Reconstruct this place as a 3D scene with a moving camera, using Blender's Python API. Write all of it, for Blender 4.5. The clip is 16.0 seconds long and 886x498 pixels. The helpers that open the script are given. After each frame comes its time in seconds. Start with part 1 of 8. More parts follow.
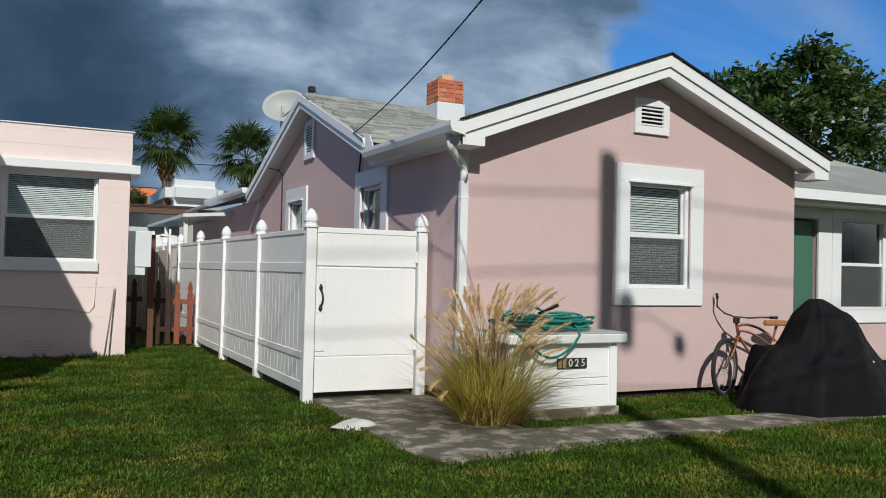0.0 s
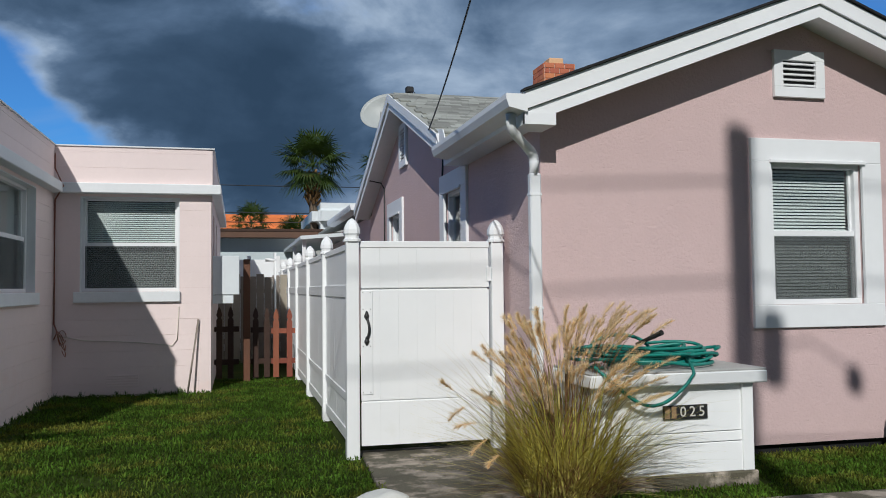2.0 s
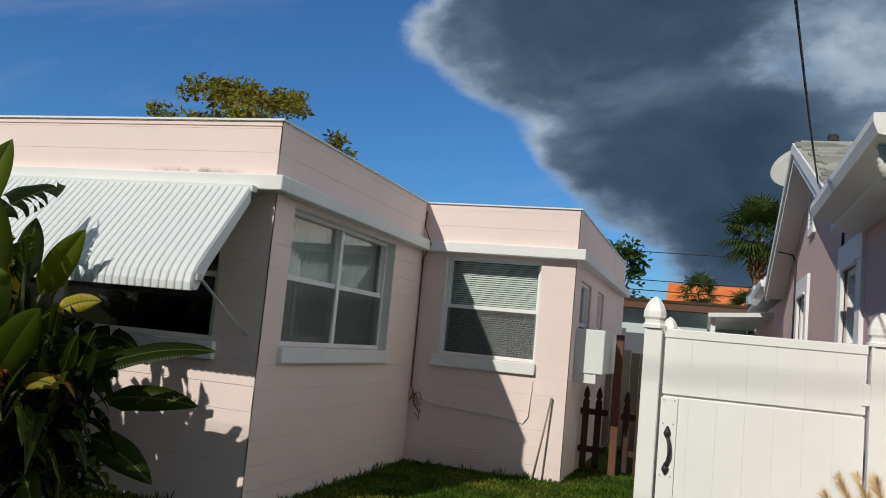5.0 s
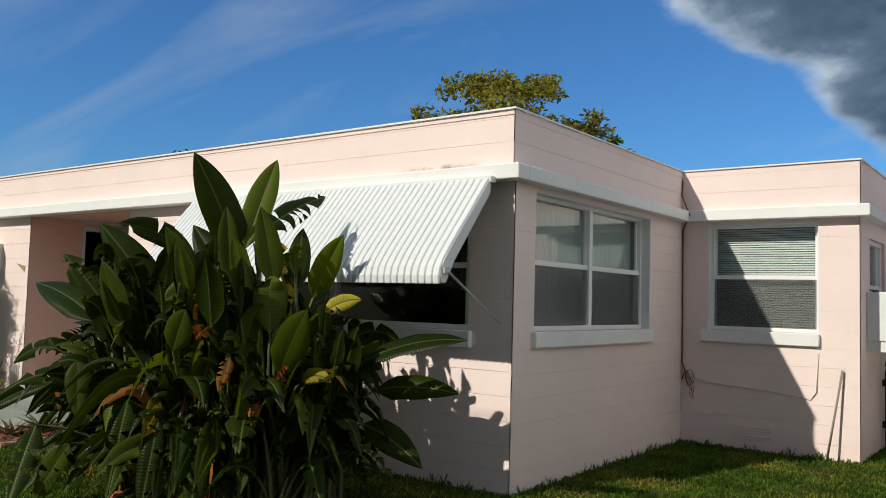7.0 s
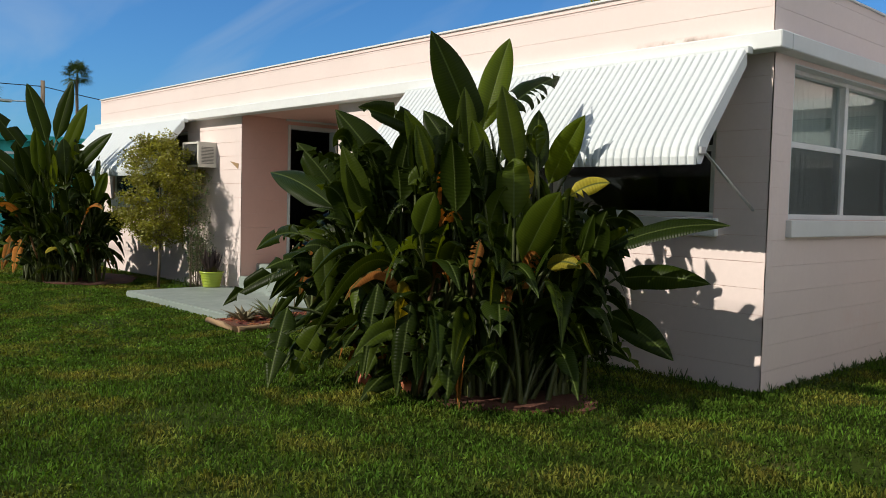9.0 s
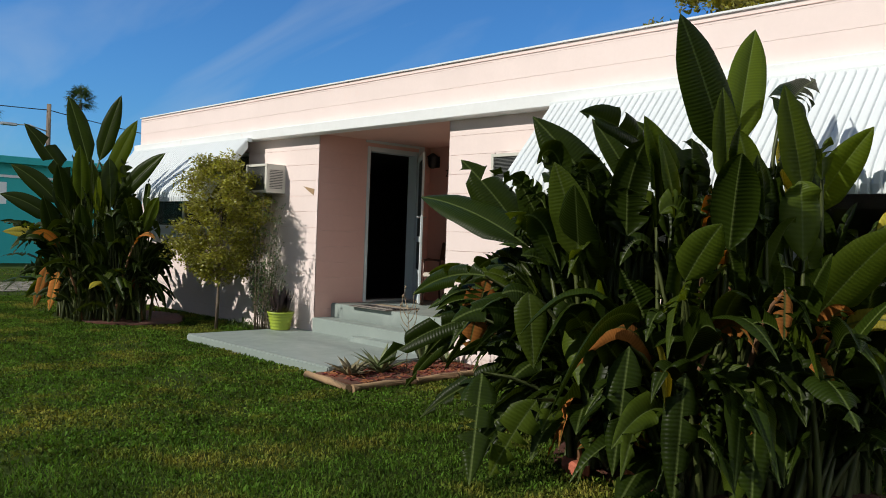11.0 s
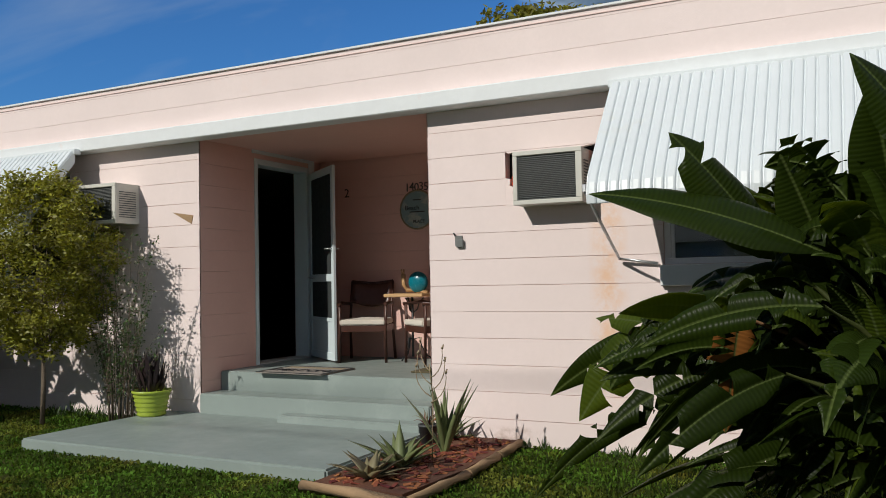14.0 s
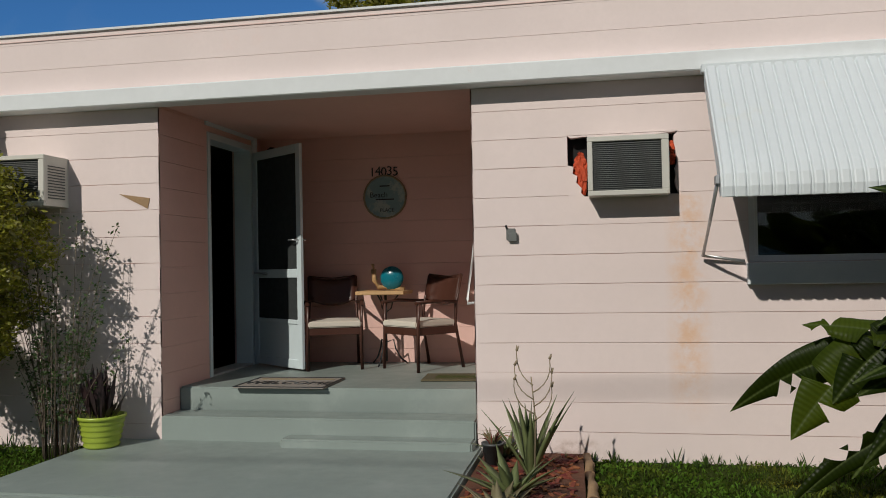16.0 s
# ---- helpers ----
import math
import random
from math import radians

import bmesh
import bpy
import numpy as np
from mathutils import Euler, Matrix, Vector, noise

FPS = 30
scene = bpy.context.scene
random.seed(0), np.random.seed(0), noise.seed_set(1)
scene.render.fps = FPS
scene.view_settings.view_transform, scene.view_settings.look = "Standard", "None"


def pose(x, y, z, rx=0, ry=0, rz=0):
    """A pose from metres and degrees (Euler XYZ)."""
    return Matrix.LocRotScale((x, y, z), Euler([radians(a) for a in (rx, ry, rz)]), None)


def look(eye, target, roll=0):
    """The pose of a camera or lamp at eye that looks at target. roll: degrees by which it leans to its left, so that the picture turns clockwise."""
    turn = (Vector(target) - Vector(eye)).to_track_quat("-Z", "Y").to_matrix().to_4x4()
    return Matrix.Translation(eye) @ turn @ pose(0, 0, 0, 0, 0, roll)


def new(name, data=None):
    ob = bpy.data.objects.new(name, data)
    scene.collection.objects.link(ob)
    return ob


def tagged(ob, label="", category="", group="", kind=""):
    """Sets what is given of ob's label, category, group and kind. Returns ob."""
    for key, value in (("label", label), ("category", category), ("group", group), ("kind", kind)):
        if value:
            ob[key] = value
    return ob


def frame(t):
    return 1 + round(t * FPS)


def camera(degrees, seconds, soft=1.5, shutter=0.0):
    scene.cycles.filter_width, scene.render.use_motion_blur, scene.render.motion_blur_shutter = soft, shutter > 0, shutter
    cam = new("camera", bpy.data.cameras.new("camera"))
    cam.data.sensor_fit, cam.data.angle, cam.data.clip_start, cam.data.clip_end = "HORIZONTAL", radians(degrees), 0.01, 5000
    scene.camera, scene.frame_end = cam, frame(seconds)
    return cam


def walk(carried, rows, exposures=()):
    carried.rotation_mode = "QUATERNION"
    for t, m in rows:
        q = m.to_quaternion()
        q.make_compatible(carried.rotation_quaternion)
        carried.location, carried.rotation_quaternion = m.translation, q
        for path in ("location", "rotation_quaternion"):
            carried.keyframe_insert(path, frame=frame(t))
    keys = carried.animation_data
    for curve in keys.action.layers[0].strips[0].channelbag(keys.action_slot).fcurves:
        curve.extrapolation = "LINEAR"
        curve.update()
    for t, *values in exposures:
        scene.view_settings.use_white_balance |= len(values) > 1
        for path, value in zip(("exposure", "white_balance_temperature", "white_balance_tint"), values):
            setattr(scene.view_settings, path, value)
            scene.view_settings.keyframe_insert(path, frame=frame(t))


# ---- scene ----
cam = camera(56.0, 16.0, 0.95)
PATH = [
    (0, (-0.772, 0.052, 1.341), (0.114, 1.844, 1.394), 1.3),
    (0.5, (-0.365, 0.347, 1.342), (0.445, 2.175, 1.394), 0.0),
    (1, (0.104, 0.712, 1.288), (0.835, 2.571, 1.398), 0.8),
    (1.5, (0.468, 1.041, 1.313), (1.106, 2.932, 1.444), -0.4),
    (2, (0.816, 1.355, 1.371), (1.298, 3.294, 1.463), -0.6),
    (2.5, (1.157, 1.707, 1.412), (1.443, 3.681, 1.56), 1.9),
    (3, (1.452, 1.994, 1.437), (1.482, 3.99, 1.547), 2.9),
    (3.5, (1.688, 2.305, 1.477), (1.602, 4.294, 1.669), 2.4),
    (4, (1.806, 2.56, 1.518), (1.545, 4.533, 1.717), 0.2),
    (4.2, (1.868, 2.647, 1.532), (1.515, 4.604, 1.745), 2.2),
    (6.3, (2.072, 3.173, 1.616), (1.162, 4.945, 1.789), 1.4),
    (6.5, (2.085, 3.175, 1.616), (1.110, 4.915, 1.768), 1.2),
    (7, (2.25, 3.11, 1.61), (1.056, 4.71, 1.734), 1.6),
    (7.5, (2.216, 3.081, 1.653), (0.92, 4.603, 1.696), 2.3),
    (8, (2.147, 3.074, 1.66), (0.815, 4.566, 1.65), 3.8),
    (8.5, (1.879, 2.997, 1.583), (0.503, 4.447, 1.514), 1.3),
    (9, (1.556, 2.908, 1.427), (0.09, 4.263, 1.317), 1.4),
    (9.5, (1.118, 2.913, 1.462), (-0.405, 4.208, 1.397), 1.2),
    (10, (0.641, 2.754, 1.426), (-0.881, 4.046, 1.316), 1.6),
    (10.2, (0.374, 2.792, 1.373), (-1.156, 4.077, 1.298), 0.9),
    (12.3, (-1.99, 2.908, 1.421), (-3.283, 4.433, 1.414), 3.9),
    (12.5, (-2.235, 2.963, 1.401), (-3.521, 4.495, 1.413), 2.3),
    (13, (-2.795, 3.052, 1.336), (-3.959, 4.677, 1.421), 0.1),
    (13.5, (-3.372, 3.005, 1.315), (-4.355, 4.746, 1.371), 2.0),
    (14, (-4.004, 3.142, 1.276), (-4.906, 4.925, 1.352), -1.1),
    (14.5, (-4.569, 3.089, 1.351), (-5.338, 4.935, 1.359), -1.5),
    (15, (-5.1, 3.322, 1.209), (-5.809, 5.19, 1.299), -0.5),
    (15.5, (-5.706, 3.21, 1.291), (-6.271, 5.127, 1.358), 0.3),
    (16, (-6.235, 3.214, 1.385), (-6.612, 5.178, 1.422), -1.1),
]
EXPOSURES = [(0.0, -0.2, 6300, 6), (2.0, -0.33, 6050, 7), (4.0, -0.36, 6450, 6), (6.5, -0.12, 6950, 6), (7.2, -0.03, 6950, 6), (8.5, 0.10, 6950, 6), (9.2, 0.04, 6800, 6),
             (10.0, 0.02, 6700, 6), (12.5, -0.04, 6350, 6), (13.5, -0.15, 6350, 6), (14.5, -0.42, 6450, 6), (16.0, -0.63, 6500, 6)]
walk(cam, [(t, look(eye, target, roll)) for t, eye, target, roll in PATH], EXPOSURES)

# ---- world and sun ----
SUN_WAY = Vector((0.38, 1.0, -0.72)).normalized()


def make_world():
    w = bpy.data.worlds.new("sky_world")
    w.use_nodes = True
    scene.world = w
    nt = w.node_tree
    nt.nodes.clear()
    N, L = nt.nodes.new, nt.links.new

    def math_(op, a, b=None, clamp=False):
        n = N("ShaderNodeMath")
        n.operation, n.use_clamp = op, clamp
        for i, v in enumerate((a, b)):
            if v is None:
                continue
            if isinstance(v, (int, float)):
                n.inputs[i].default_value = v
            else:
                L(v, n.inputs[i])
        return n.outputs[0]

    sky = N("ShaderNodeTexSky")
    sky.sky_type, sky.sun_disc = "NISHITA", False
    sky.sun_elevation = math.asin(-SUN_WAY.z)
    sky.sun_rotation = math.atan2(-SUN_WAY.x, -SUN_WAY.y)
    sky.air_density, sky.dust_density, sky.ozone_density = 1.0, 0.6, 2.0
    tc = N("ShaderNodeTexCoord")
    sep = N("ShaderNodeSeparateXYZ")
    L(tc.outputs["Generated"], sep.inputs[0])
    x, y, z = sep.outputs
    lift = math_("ADD", math_("MAXIMUM", z, 0.0), 0.22)
    comb = N("ShaderNodeCombineXYZ")
    L(math_("DIVIDE", x, lift), comb.inputs[0])
    L(math_("DIVIDE", y, lift), comb.inputs[1])
    dirn = N("ShaderNodeCombineXYZ")
    L(x, dirn.inputs[0])
    L(y, dirn.inputs[1])
    L(math_("MULTIPLY", z, 1.7), dirn.inputs[2])

    def smooth(v, a, b, c=0.0, d=1.0):
        n = N("ShaderNodeMapRange")
        n.interpolation_type = "SMOOTHSTEP"
        for i, k in enumerate((a, b, c, d)):
            n.inputs[i + 1].default_value = k
        L(v, n.inputs[0])
        return n.outputs[0]

    def puffs(scale, detail, rough, warp, offset):
        n, mp = N("ShaderNodeTexNoise"), N("ShaderNodeMapping")
        mp.inputs["Location"].default_value = offset
        L(dirn.outputs[0], mp.inputs["Vector"])
        L(mp.outputs[0], n.inputs["Vector"])
        for k, v in (("Scale", scale), ("Detail", detail), ("Roughness", rough), ("Distortion", warp)):
            n.inputs[k].default_value = v
        return math_("SUBTRACT", n.outputs[0], 0.5)

    big, fine = puffs(2.6, 10, 0.52, 0.0, (0.4, 1.3, 0.2)), puffs(4.6, 10, 0.55, 0.3, (3.1, 7.7, 0.0))
    # the storm front stands to the north, its west edge slanting; it breaks up in the east
    azim = math_("ARCTAN2", x, y)
    slant = smooth(z, 0.11, 0.33, 0.26, 0.0)
    west = smooth(math_("SUBTRACT", azim, slant), -0.52, -0.10)
    # bright cloud added beyond the view, to brighten the east-facing walls
    unseen_fill = math_("MULTIPLY", smooth(azim, 0.95, 1.35), smooth(azim, 2.6, 2.0))
    east = math_("ADD", smooth(azim, 0.55, 0.74, 1.0, 0.42), math_("MULTIPLY", unseen_fill, 0.55))
    cover = math_("ADD", math_("MULTIPLY", math_("MULTIPLY", west, east), 0.55), math_("MULTIPLY", big, 1.45))
    mask = smooth(cover, 0.20, 0.33)
    # cloud brightness: thin edges bright, the deep middle dark slate, greyer in the east
    core = math_("MULTIPLY", smooth(cover, 0.22, 0.46), smooth(azim, 0.02, 0.28, 0.46, 0.13))
    thick = math_("ADD", math_("ADD", core, math_("MULTIPLY", fine, 1.15)), math_("SUBTRACT", 0.36, math_("MULTIPLY", unseen_fill, 0.38)))
    ramp = N("ShaderNodeValToRGB")
    L(thick, ramp.inputs[0])
    e = ramp.color_ramp.elements
    e[0].position, e[0].color = 0.26, (0.55, 0.65, 0.79, 1)
    e[1].position, e[1].color = 0.95, (0.040, 0.074, 0.128, 1)
    for at, c in ((0.08, (1.0, 1.0, 1.0, 1)), (0.44, (0.27, 0.36, 0.50, 1)), (0.60, (0.120, 0.185, 0.290, 1)), (0.76, (0.062, 0.107, 0.178, 1))):
        e.new(at).color = c
    # faint high wisps in the clear part
    wisp = N("ShaderNodeTexNoise")
    wisp.inputs["Scale"].default_value, wisp.inputs["Detail"].default_value, wisp.inputs["Distortion"].default_value = 1.1, 6, 0.8
    mp2 = N("ShaderNodeMapping")
    mp2.inputs["Scale"].default_value = (0.7, 2.2, 1)
    mp2.inputs["Rotation"].default_value = (0, 0, 0.6)
    L(comb.outputs[0], mp2.inputs["Vector"])
    L(mp2.outputs[0], wisp.inputs["Vector"])
    wm = N("ShaderNodeMapRange")
    wm.inputs[1].default_value, wm.inputs[2].default_value, wm.inputs[4].default_value = 0.5, 0.85, 0.35
    L(wisp.outputs[0], wm.inputs[0])
    scale = N("ShaderNodeVectorMath")
    scale.operation = "MULTIPLY"
    L(sky.outputs[0], scale.inputs[0])
    # deep blue to the north; unseen sky on the sun's side dimmed to deepen shade
    sun_side_dim = N("ShaderNodeMix")
    sun_side_dim.data_type = "RGBA"
    L(smooth(y, 0.05, -0.40), sun_side_dim.inputs[0])
    sun_side_dim.inputs[6].default_value, sun_side_dim.inputs[7].default_value = (*SKY_TINT, 1), (*SUN_SIDE_DIM_TINT, 1)
    L(sun_side_dim.outputs[2], scale.inputs[1])
    mixw = N("ShaderNodeMix")
    mixw.data_type = "RGBA"
    L(wm.outputs[0], mixw.inputs[0])
    L(scale.outputs[0], mixw.inputs[6])
    mixw.inputs[7].default_value = (0.55, 0.6, 0.66, 1)
    mixc = N("ShaderNodeMix")
    mixc.data_type = "RGBA"
    L(mask, mixc.inputs[0])
    L(mixw.outputs[2], mixc.inputs[6])
    L(ramp.outputs[0], mixc.inputs[7])
    bg = N("ShaderNodeBackground")
    bg.inputs["Strength"].default_value = 1.0
    L(mixc.outputs[2], bg.inputs["Color"])
    out = N("ShaderNodeOutputWorld")
    L(bg.outputs[0], out.inputs["Surface"])


SKY_TINT, SUN_SIDE_DIM_TINT = (0.037, 0.079, 0.130), (0.013, 0.016, 0.021)
make_world()
sun_data = bpy.data.lights.new("sun", "SUN")
sun_data.energy, sun_data.angle, sun_data.color = 4.2, radians(0.55), (1.0, 0.94, 0.865)
sun = new("sun", sun_data)
sun.matrix_world = Matrix.Translation((0, 0, 30)) @ SUN_WAY.to_track_quat("-Z", "Y").to_matrix().to_4x4()


# ---- materials ----
def material(name, color, rough=0.6, metal=0.0, vary=0.12, grain=40.0, stain=1.2, bump=0.15, bump_scale=120.0, rand=0.0, second=None,
             second_at=(0.55, 0.75), second_scale=0.8, spec=0.5, translucent=0.0, bump_dist=0.004, dashes=False, marks=(), island=0.0):
    """A painted or natural surface: colour varied at two scales, bump, optional second colour in patches and a shift from piece to piece."""
    mt = bpy.data.materials.new(name)
    mt.use_nodes = True
    nt = mt.node_tree
    nt.nodes.clear()
    N, L = nt.nodes.new, nt.links.new
    tc = N("ShaderNodeTexCoord")
    geo = N("ShaderNodeNewGeometry")
    pos = geo.outputs["Position"]

    def noise_(scale, detail=5, rough_=0.6):
        n = N("ShaderNodeTexNoise")
        n.inputs["Scale"].default_value, n.inputs["Detail"].default_value, n.inputs["Roughness"].default_value = scale, detail, rough_
        L(pos, n.inputs["Vector"])
        return n.outputs[0]

    def mix(fac, a, b, kind="MIX"):
        n = N("ShaderNodeMix")
        n.data_type, n.blend_type = "RGBA", kind
        for i, v in ((0, fac), (6, a), (7, b)):
            if isinstance(v, (int, float)):
                n.inputs[i].default_value = v
            elif isinstance(v, tuple):
                n.inputs[i].default_value = (*v[:3], 1)
            else:
                L(v, n.inputs[i])
        return n.outputs[2]

    def ranged(v, a, b, c, d):
        n = N("ShaderNodeMapRange")
        for i, k in enumerate((a, b, c, d)):
            n.inputs[i + 1].default_value = k
        L(v, n.inputs[0])
        return n.outputs[0]

    dark = tuple(c * (1 - vary) for c in color)
    light = tuple(min(1, c * (1 + vary * 0.7)) for c in color)
    col = mix(ranged(noise_(stain), 0.3, 0.7, 0, 1), dark, light)
    col = mix(ranged(noise_(grain, 4), 0.3, 0.75, 0, 0.5), col, dark)
    if second:
        col = mix(ranged(noise_(second_scale, 6, 0.65), second_at[0], second_at[1], 0, 1), col, second)
    # rust runs and mildew with their own place: centre x, half width, foot, head, colour, strength
    for cx, hw, z0, z1, mcol, amount in marks:
        sp = N("ShaderNodeSeparateXYZ")
        L(pos, sp.inputs[0])

        def m_(op, a, b):
            n = N("ShaderNodeMath")
            n.operation, n.use_clamp = op, op == "MULTIPLY"
            for i, v in enumerate((a, b)):
                if isinstance(v, (int, float)):
                    n.inputs[i].default_value = v
                else:
                    L(v, n.inputs[i])
            return n.outputs[0]
        ab = N("ShaderNodeMath")
        ab.operation = "ABSOLUTE"
        L(m_("SUBTRACT", sp.outputs[0], cx), ab.inputs[0])
        across = ranged(ab.outputs[0], hw, hw * 0.2, 0, 1)
        foot, head = ranged(sp.outputs[2], z0, z0 + 0.3 * (z1 - z0), 0, 1), ranged(sp.outputs[2], z1, z1 - 0.04, 0, 1)
        patch = ranged(noise_(7.0, 6, 0.7), 0.38, 0.62, 0, amount)
        col = mix(m_("MULTIPLY", m_("MULTIPLY", across, foot), m_("MULTIPLY", head, patch)), col, mcol)
    if rand:
        oi = N("ShaderNodeObjectInfo")
        hsv = N("ShaderNodeHueSaturation")
        L(ranged(oi.outputs["Random"], 0, 1, 1 - rand, 1 + rand), hsv.inputs["Value"])
        L(ranged(oi.outputs["Random"], 0, 1, 0.5 - rand * 0.05, 0.5 + rand * 0.05), hsv.inputs["Hue"])
        L(col, hsv.inputs["Color"])
        col = hsv.outputs[0]
    if island:
        hv = N("ShaderNodeHueSaturation")
        L(ranged(geo.outputs["Random Per Island"], 0, 1, 1 - island, 1 + island), hv.inputs["Value"])
        L(ranged(geo.outputs["Random Per Island"], 0, 1, 0.5 - 0.02 * island, 0.5 + 0.03 * island), hv.inputs["Hue"])
        L(col, hv.inputs["Color"])
        col = hv.outputs[0]
    b = N("ShaderNodeBsdfPrincipled")
    L(col, b.inputs["Base Color"])
    b.inputs["Metallic"].default_value = metal
    b.inputs["Specular IOR Level"].default_value = spec
    L(ranged(noise_(grain * 0.4), 0.3, 0.7, max(0.02, rough - 0.1), min(1, rough + 0.1)), b.inputs["Roughness"])
    if bump:
        bp = N("ShaderNodeBump")
        bp.inputs["Strength"].default_value, bp.inputs["Distance"].default_value = bump, bump_dist
        L(noise_(bump_scale, 6, 0.6), bp.inputs["Height"])
        last = bp
        if dashes:
            mp = N("ShaderNodeMapping")
            mp.inputs["Scale"].default_value = (9, 9, 46)
            L(pos, mp.inputs["Vector"])
            dn = N("ShaderNodeTexNoise")
            dn.inputs["Scale"].default_value, dn.inputs["Detail"].default_value = 1.0, 3
            L(mp.outputs[0], dn.inputs["Vector"])
            b2 = N("ShaderNodeBump")
            b2.inputs["Strength"].default_value, b2.inputs["Distance"].default_value = 0.45, 0.004
            L(ranged(dn.outputs[0], 0.66, 0.74, 1, 0), b2.inputs["Height"])
            L(bp.outputs[0], b2.inputs["Normal"])
            last = b2
        L(last.outputs[0], b.inputs["Normal"])
    out = N("ShaderNodeOutputMaterial")
    if translucent:
        tr = N("ShaderNodeBsdfTranslucent")
        warm = mix(1.0, col, (1.0, 0.95, 0.45), "MULTIPLY")
        bright = N("ShaderNodeHueSaturation")
        bright.inputs["Value"].default_value = 2.2
        L(warm, bright.inputs["Color"])
        L(bright.outputs[0], tr.inputs["Color"])
        ms = N("ShaderNodeMixShader")
        ms.inputs[0].default_value = translucent
        L(b.outputs[0], ms.inputs[1])
        L(tr.outputs[0], ms.inputs[2])
        L(ms.outputs[0], out.inputs["Surface"])
    else:
        L(b.outputs[0], out.inputs["Surface"])
    return mt


def glass_material(name, tint=(0.9, 0.95, 0.95)):
    """Window glass: clear with a mirror-like sheen."""
    mt = bpy.data.materials.new(name)
    mt.use_nodes = True
    nt = mt.node_tree
    nt.nodes.clear()
    N, L = nt.nodes.new, nt.links.new
    tr, gl, ms, out, fr, pw, am = (N(k) for k in ("ShaderNodeBsdfTransparent", "ShaderNodeBsdfGlossy", "ShaderNodeMixShader", "ShaderNodeOutputMaterial", "ShaderNodeLayerWeight", "ShaderNodeMath", "ShaderNodeMath"))
    tr.inputs[0].default_value = (*tint, 1)
    gl.inputs["Roughness"].default_value = 0.02
    fr.inputs["Blend"].default_value = 0.5
    pw.operation, pw.inputs[1].default_value = "POWER", 4.0
    am.operation, am.inputs[1].default_value, am.inputs[2].default_value = "MULTIPLY_ADD", 0.8, 0.055
    L(fr.outputs["Facing"], pw.inputs[0])
    L(pw.outputs[0], am.inputs[0])
    L(am.outputs[0], ms.inputs[0])
    L(tr.outputs[0], ms.inputs[1])
    L(gl.outputs[0], ms.inputs[2])
    L(ms.outputs[0], out.inputs["Surface"])
    return mt


M = {}
M["block"] = material("painted_block_pink", (0.81, 0.682, 0.656), 0.75, vary=0.06, grain=25, stain=0.9, bump=0.35, bump_scale=160, rand=0.005,
                      second=(0.80, 0.56, 0.50), second_at=(0.62, 0.85), second_scale=0.6,
                      marks=((-5.67, 0.16, 0.25, 1.85, (0.76, 0.46, 0.27), 0.75), (-2.25, 0.55, 2.76, 2.84, (0.22, 0.17, 0.13), 0.9), (-6.45, 0.3, -0.1, 0.16, (0.42, 0.30, 0.24), 0.8)))
# the outside pink made darker and redder: porch shade put into the colour
M["porch_shade_block"] = material("painted_block_porch_shade", (0.72, 0.46, 0.40), 0.75, vary=0.06, grain=25, stain=0.9, bump=0.35, bump_scale=160, rand=0.008)
M["joint"] = material("painted_joint_pink", (0.72, 0.53, 0.49), 0.85, vary=0.15, grain=30, bump=0.3, bump_scale=90)
M["ledge"] = material("ledge_paint_white", (0.76, 0.78, 0.79), 0.7, vary=0.08, grain=20, bump=0.25, bump_scale=70, second=(0.72, 0.60, 0.57), second_at=(0.66, 0.8), second_scale=3)
M["stucco"] = material("stucco_mauve", (0.60, 0.445, 0.435), 0.85, vary=0.07, grain=14, stain=0.7, bump=1.00, bump_scale=34, bump_dist=0.008, dashes=True)
M["trim"] = material("trim_paint_white", (0.80, 0.81, 0.82), 0.55, vary=0.06, grain=12, bump=0.12, bump_scale=60)
M["vinyl"] = material("vinyl_white", (0.84, 0.85, 0.85), 0.38, vary=0.035, grain=6, bump=0.03, bump_scale=20, second=(0.74, 0.75, 0.70), second_at=(0.62, 0.85), second_scale=1.6)
M["alu"] = material("awning_enamel_white", (0.68, 0.72, 0.74), 0.42, vary=0.05, grain=14, bump=0.04, bump_scale=30, second=(0.66, 0.67, 0.64), second_at=(0.64, 0.8), second_scale=2.5)
M["metal"] = material("galvanised_metal", (0.55, 0.56, 0.57), 0.45, metal=0.8, vary=0.15, grain=60)
M["grey_metal"] = material("grey_painted_metal", (0.42, 0.42, 0.40), 0.6, vary=0.15, grain=60)
M["black"] = material("black_iron", (0.02, 0.02, 0.021), 0.5, vary=0.2, grain=60)
M["cable"] = material("black_cable", (0.025, 0.025, 0.027), 0.6, vary=0.2)
M["grille"] = material("ac_grille_grey", (0.14, 0.145, 0.14), 0.5, vary=0.2)
# near-black; also painted as shade in the crawl gap, wall hole, vents, wing room
M["dark"] = material("near_black", (0.012, 0.012, 0.013), 0.9, vary=0.3)
M["shingle"] = material("shingle_grey", (0.33, 0.335, 0.30), 0.9, vary=0.25, grain=70, bump=0.5, bump_scale=200, rand=0.35, island=0.3)
M["brick"] = material("brick_red", (0.50, 0.16, 0.08), 0.85, vary=0.2, grain=50, bump=0.5, bump_scale=120, rand=0.2)
M["mortar"] = material("mortar_pale", (0.55, 0.48, 0.42), 0.9, vary=0.15, grain=60, bump=0.5)
M["clay"] = material("clay_flue", (0.66, 0.40, 0.22), 0.8, vary=0.12)
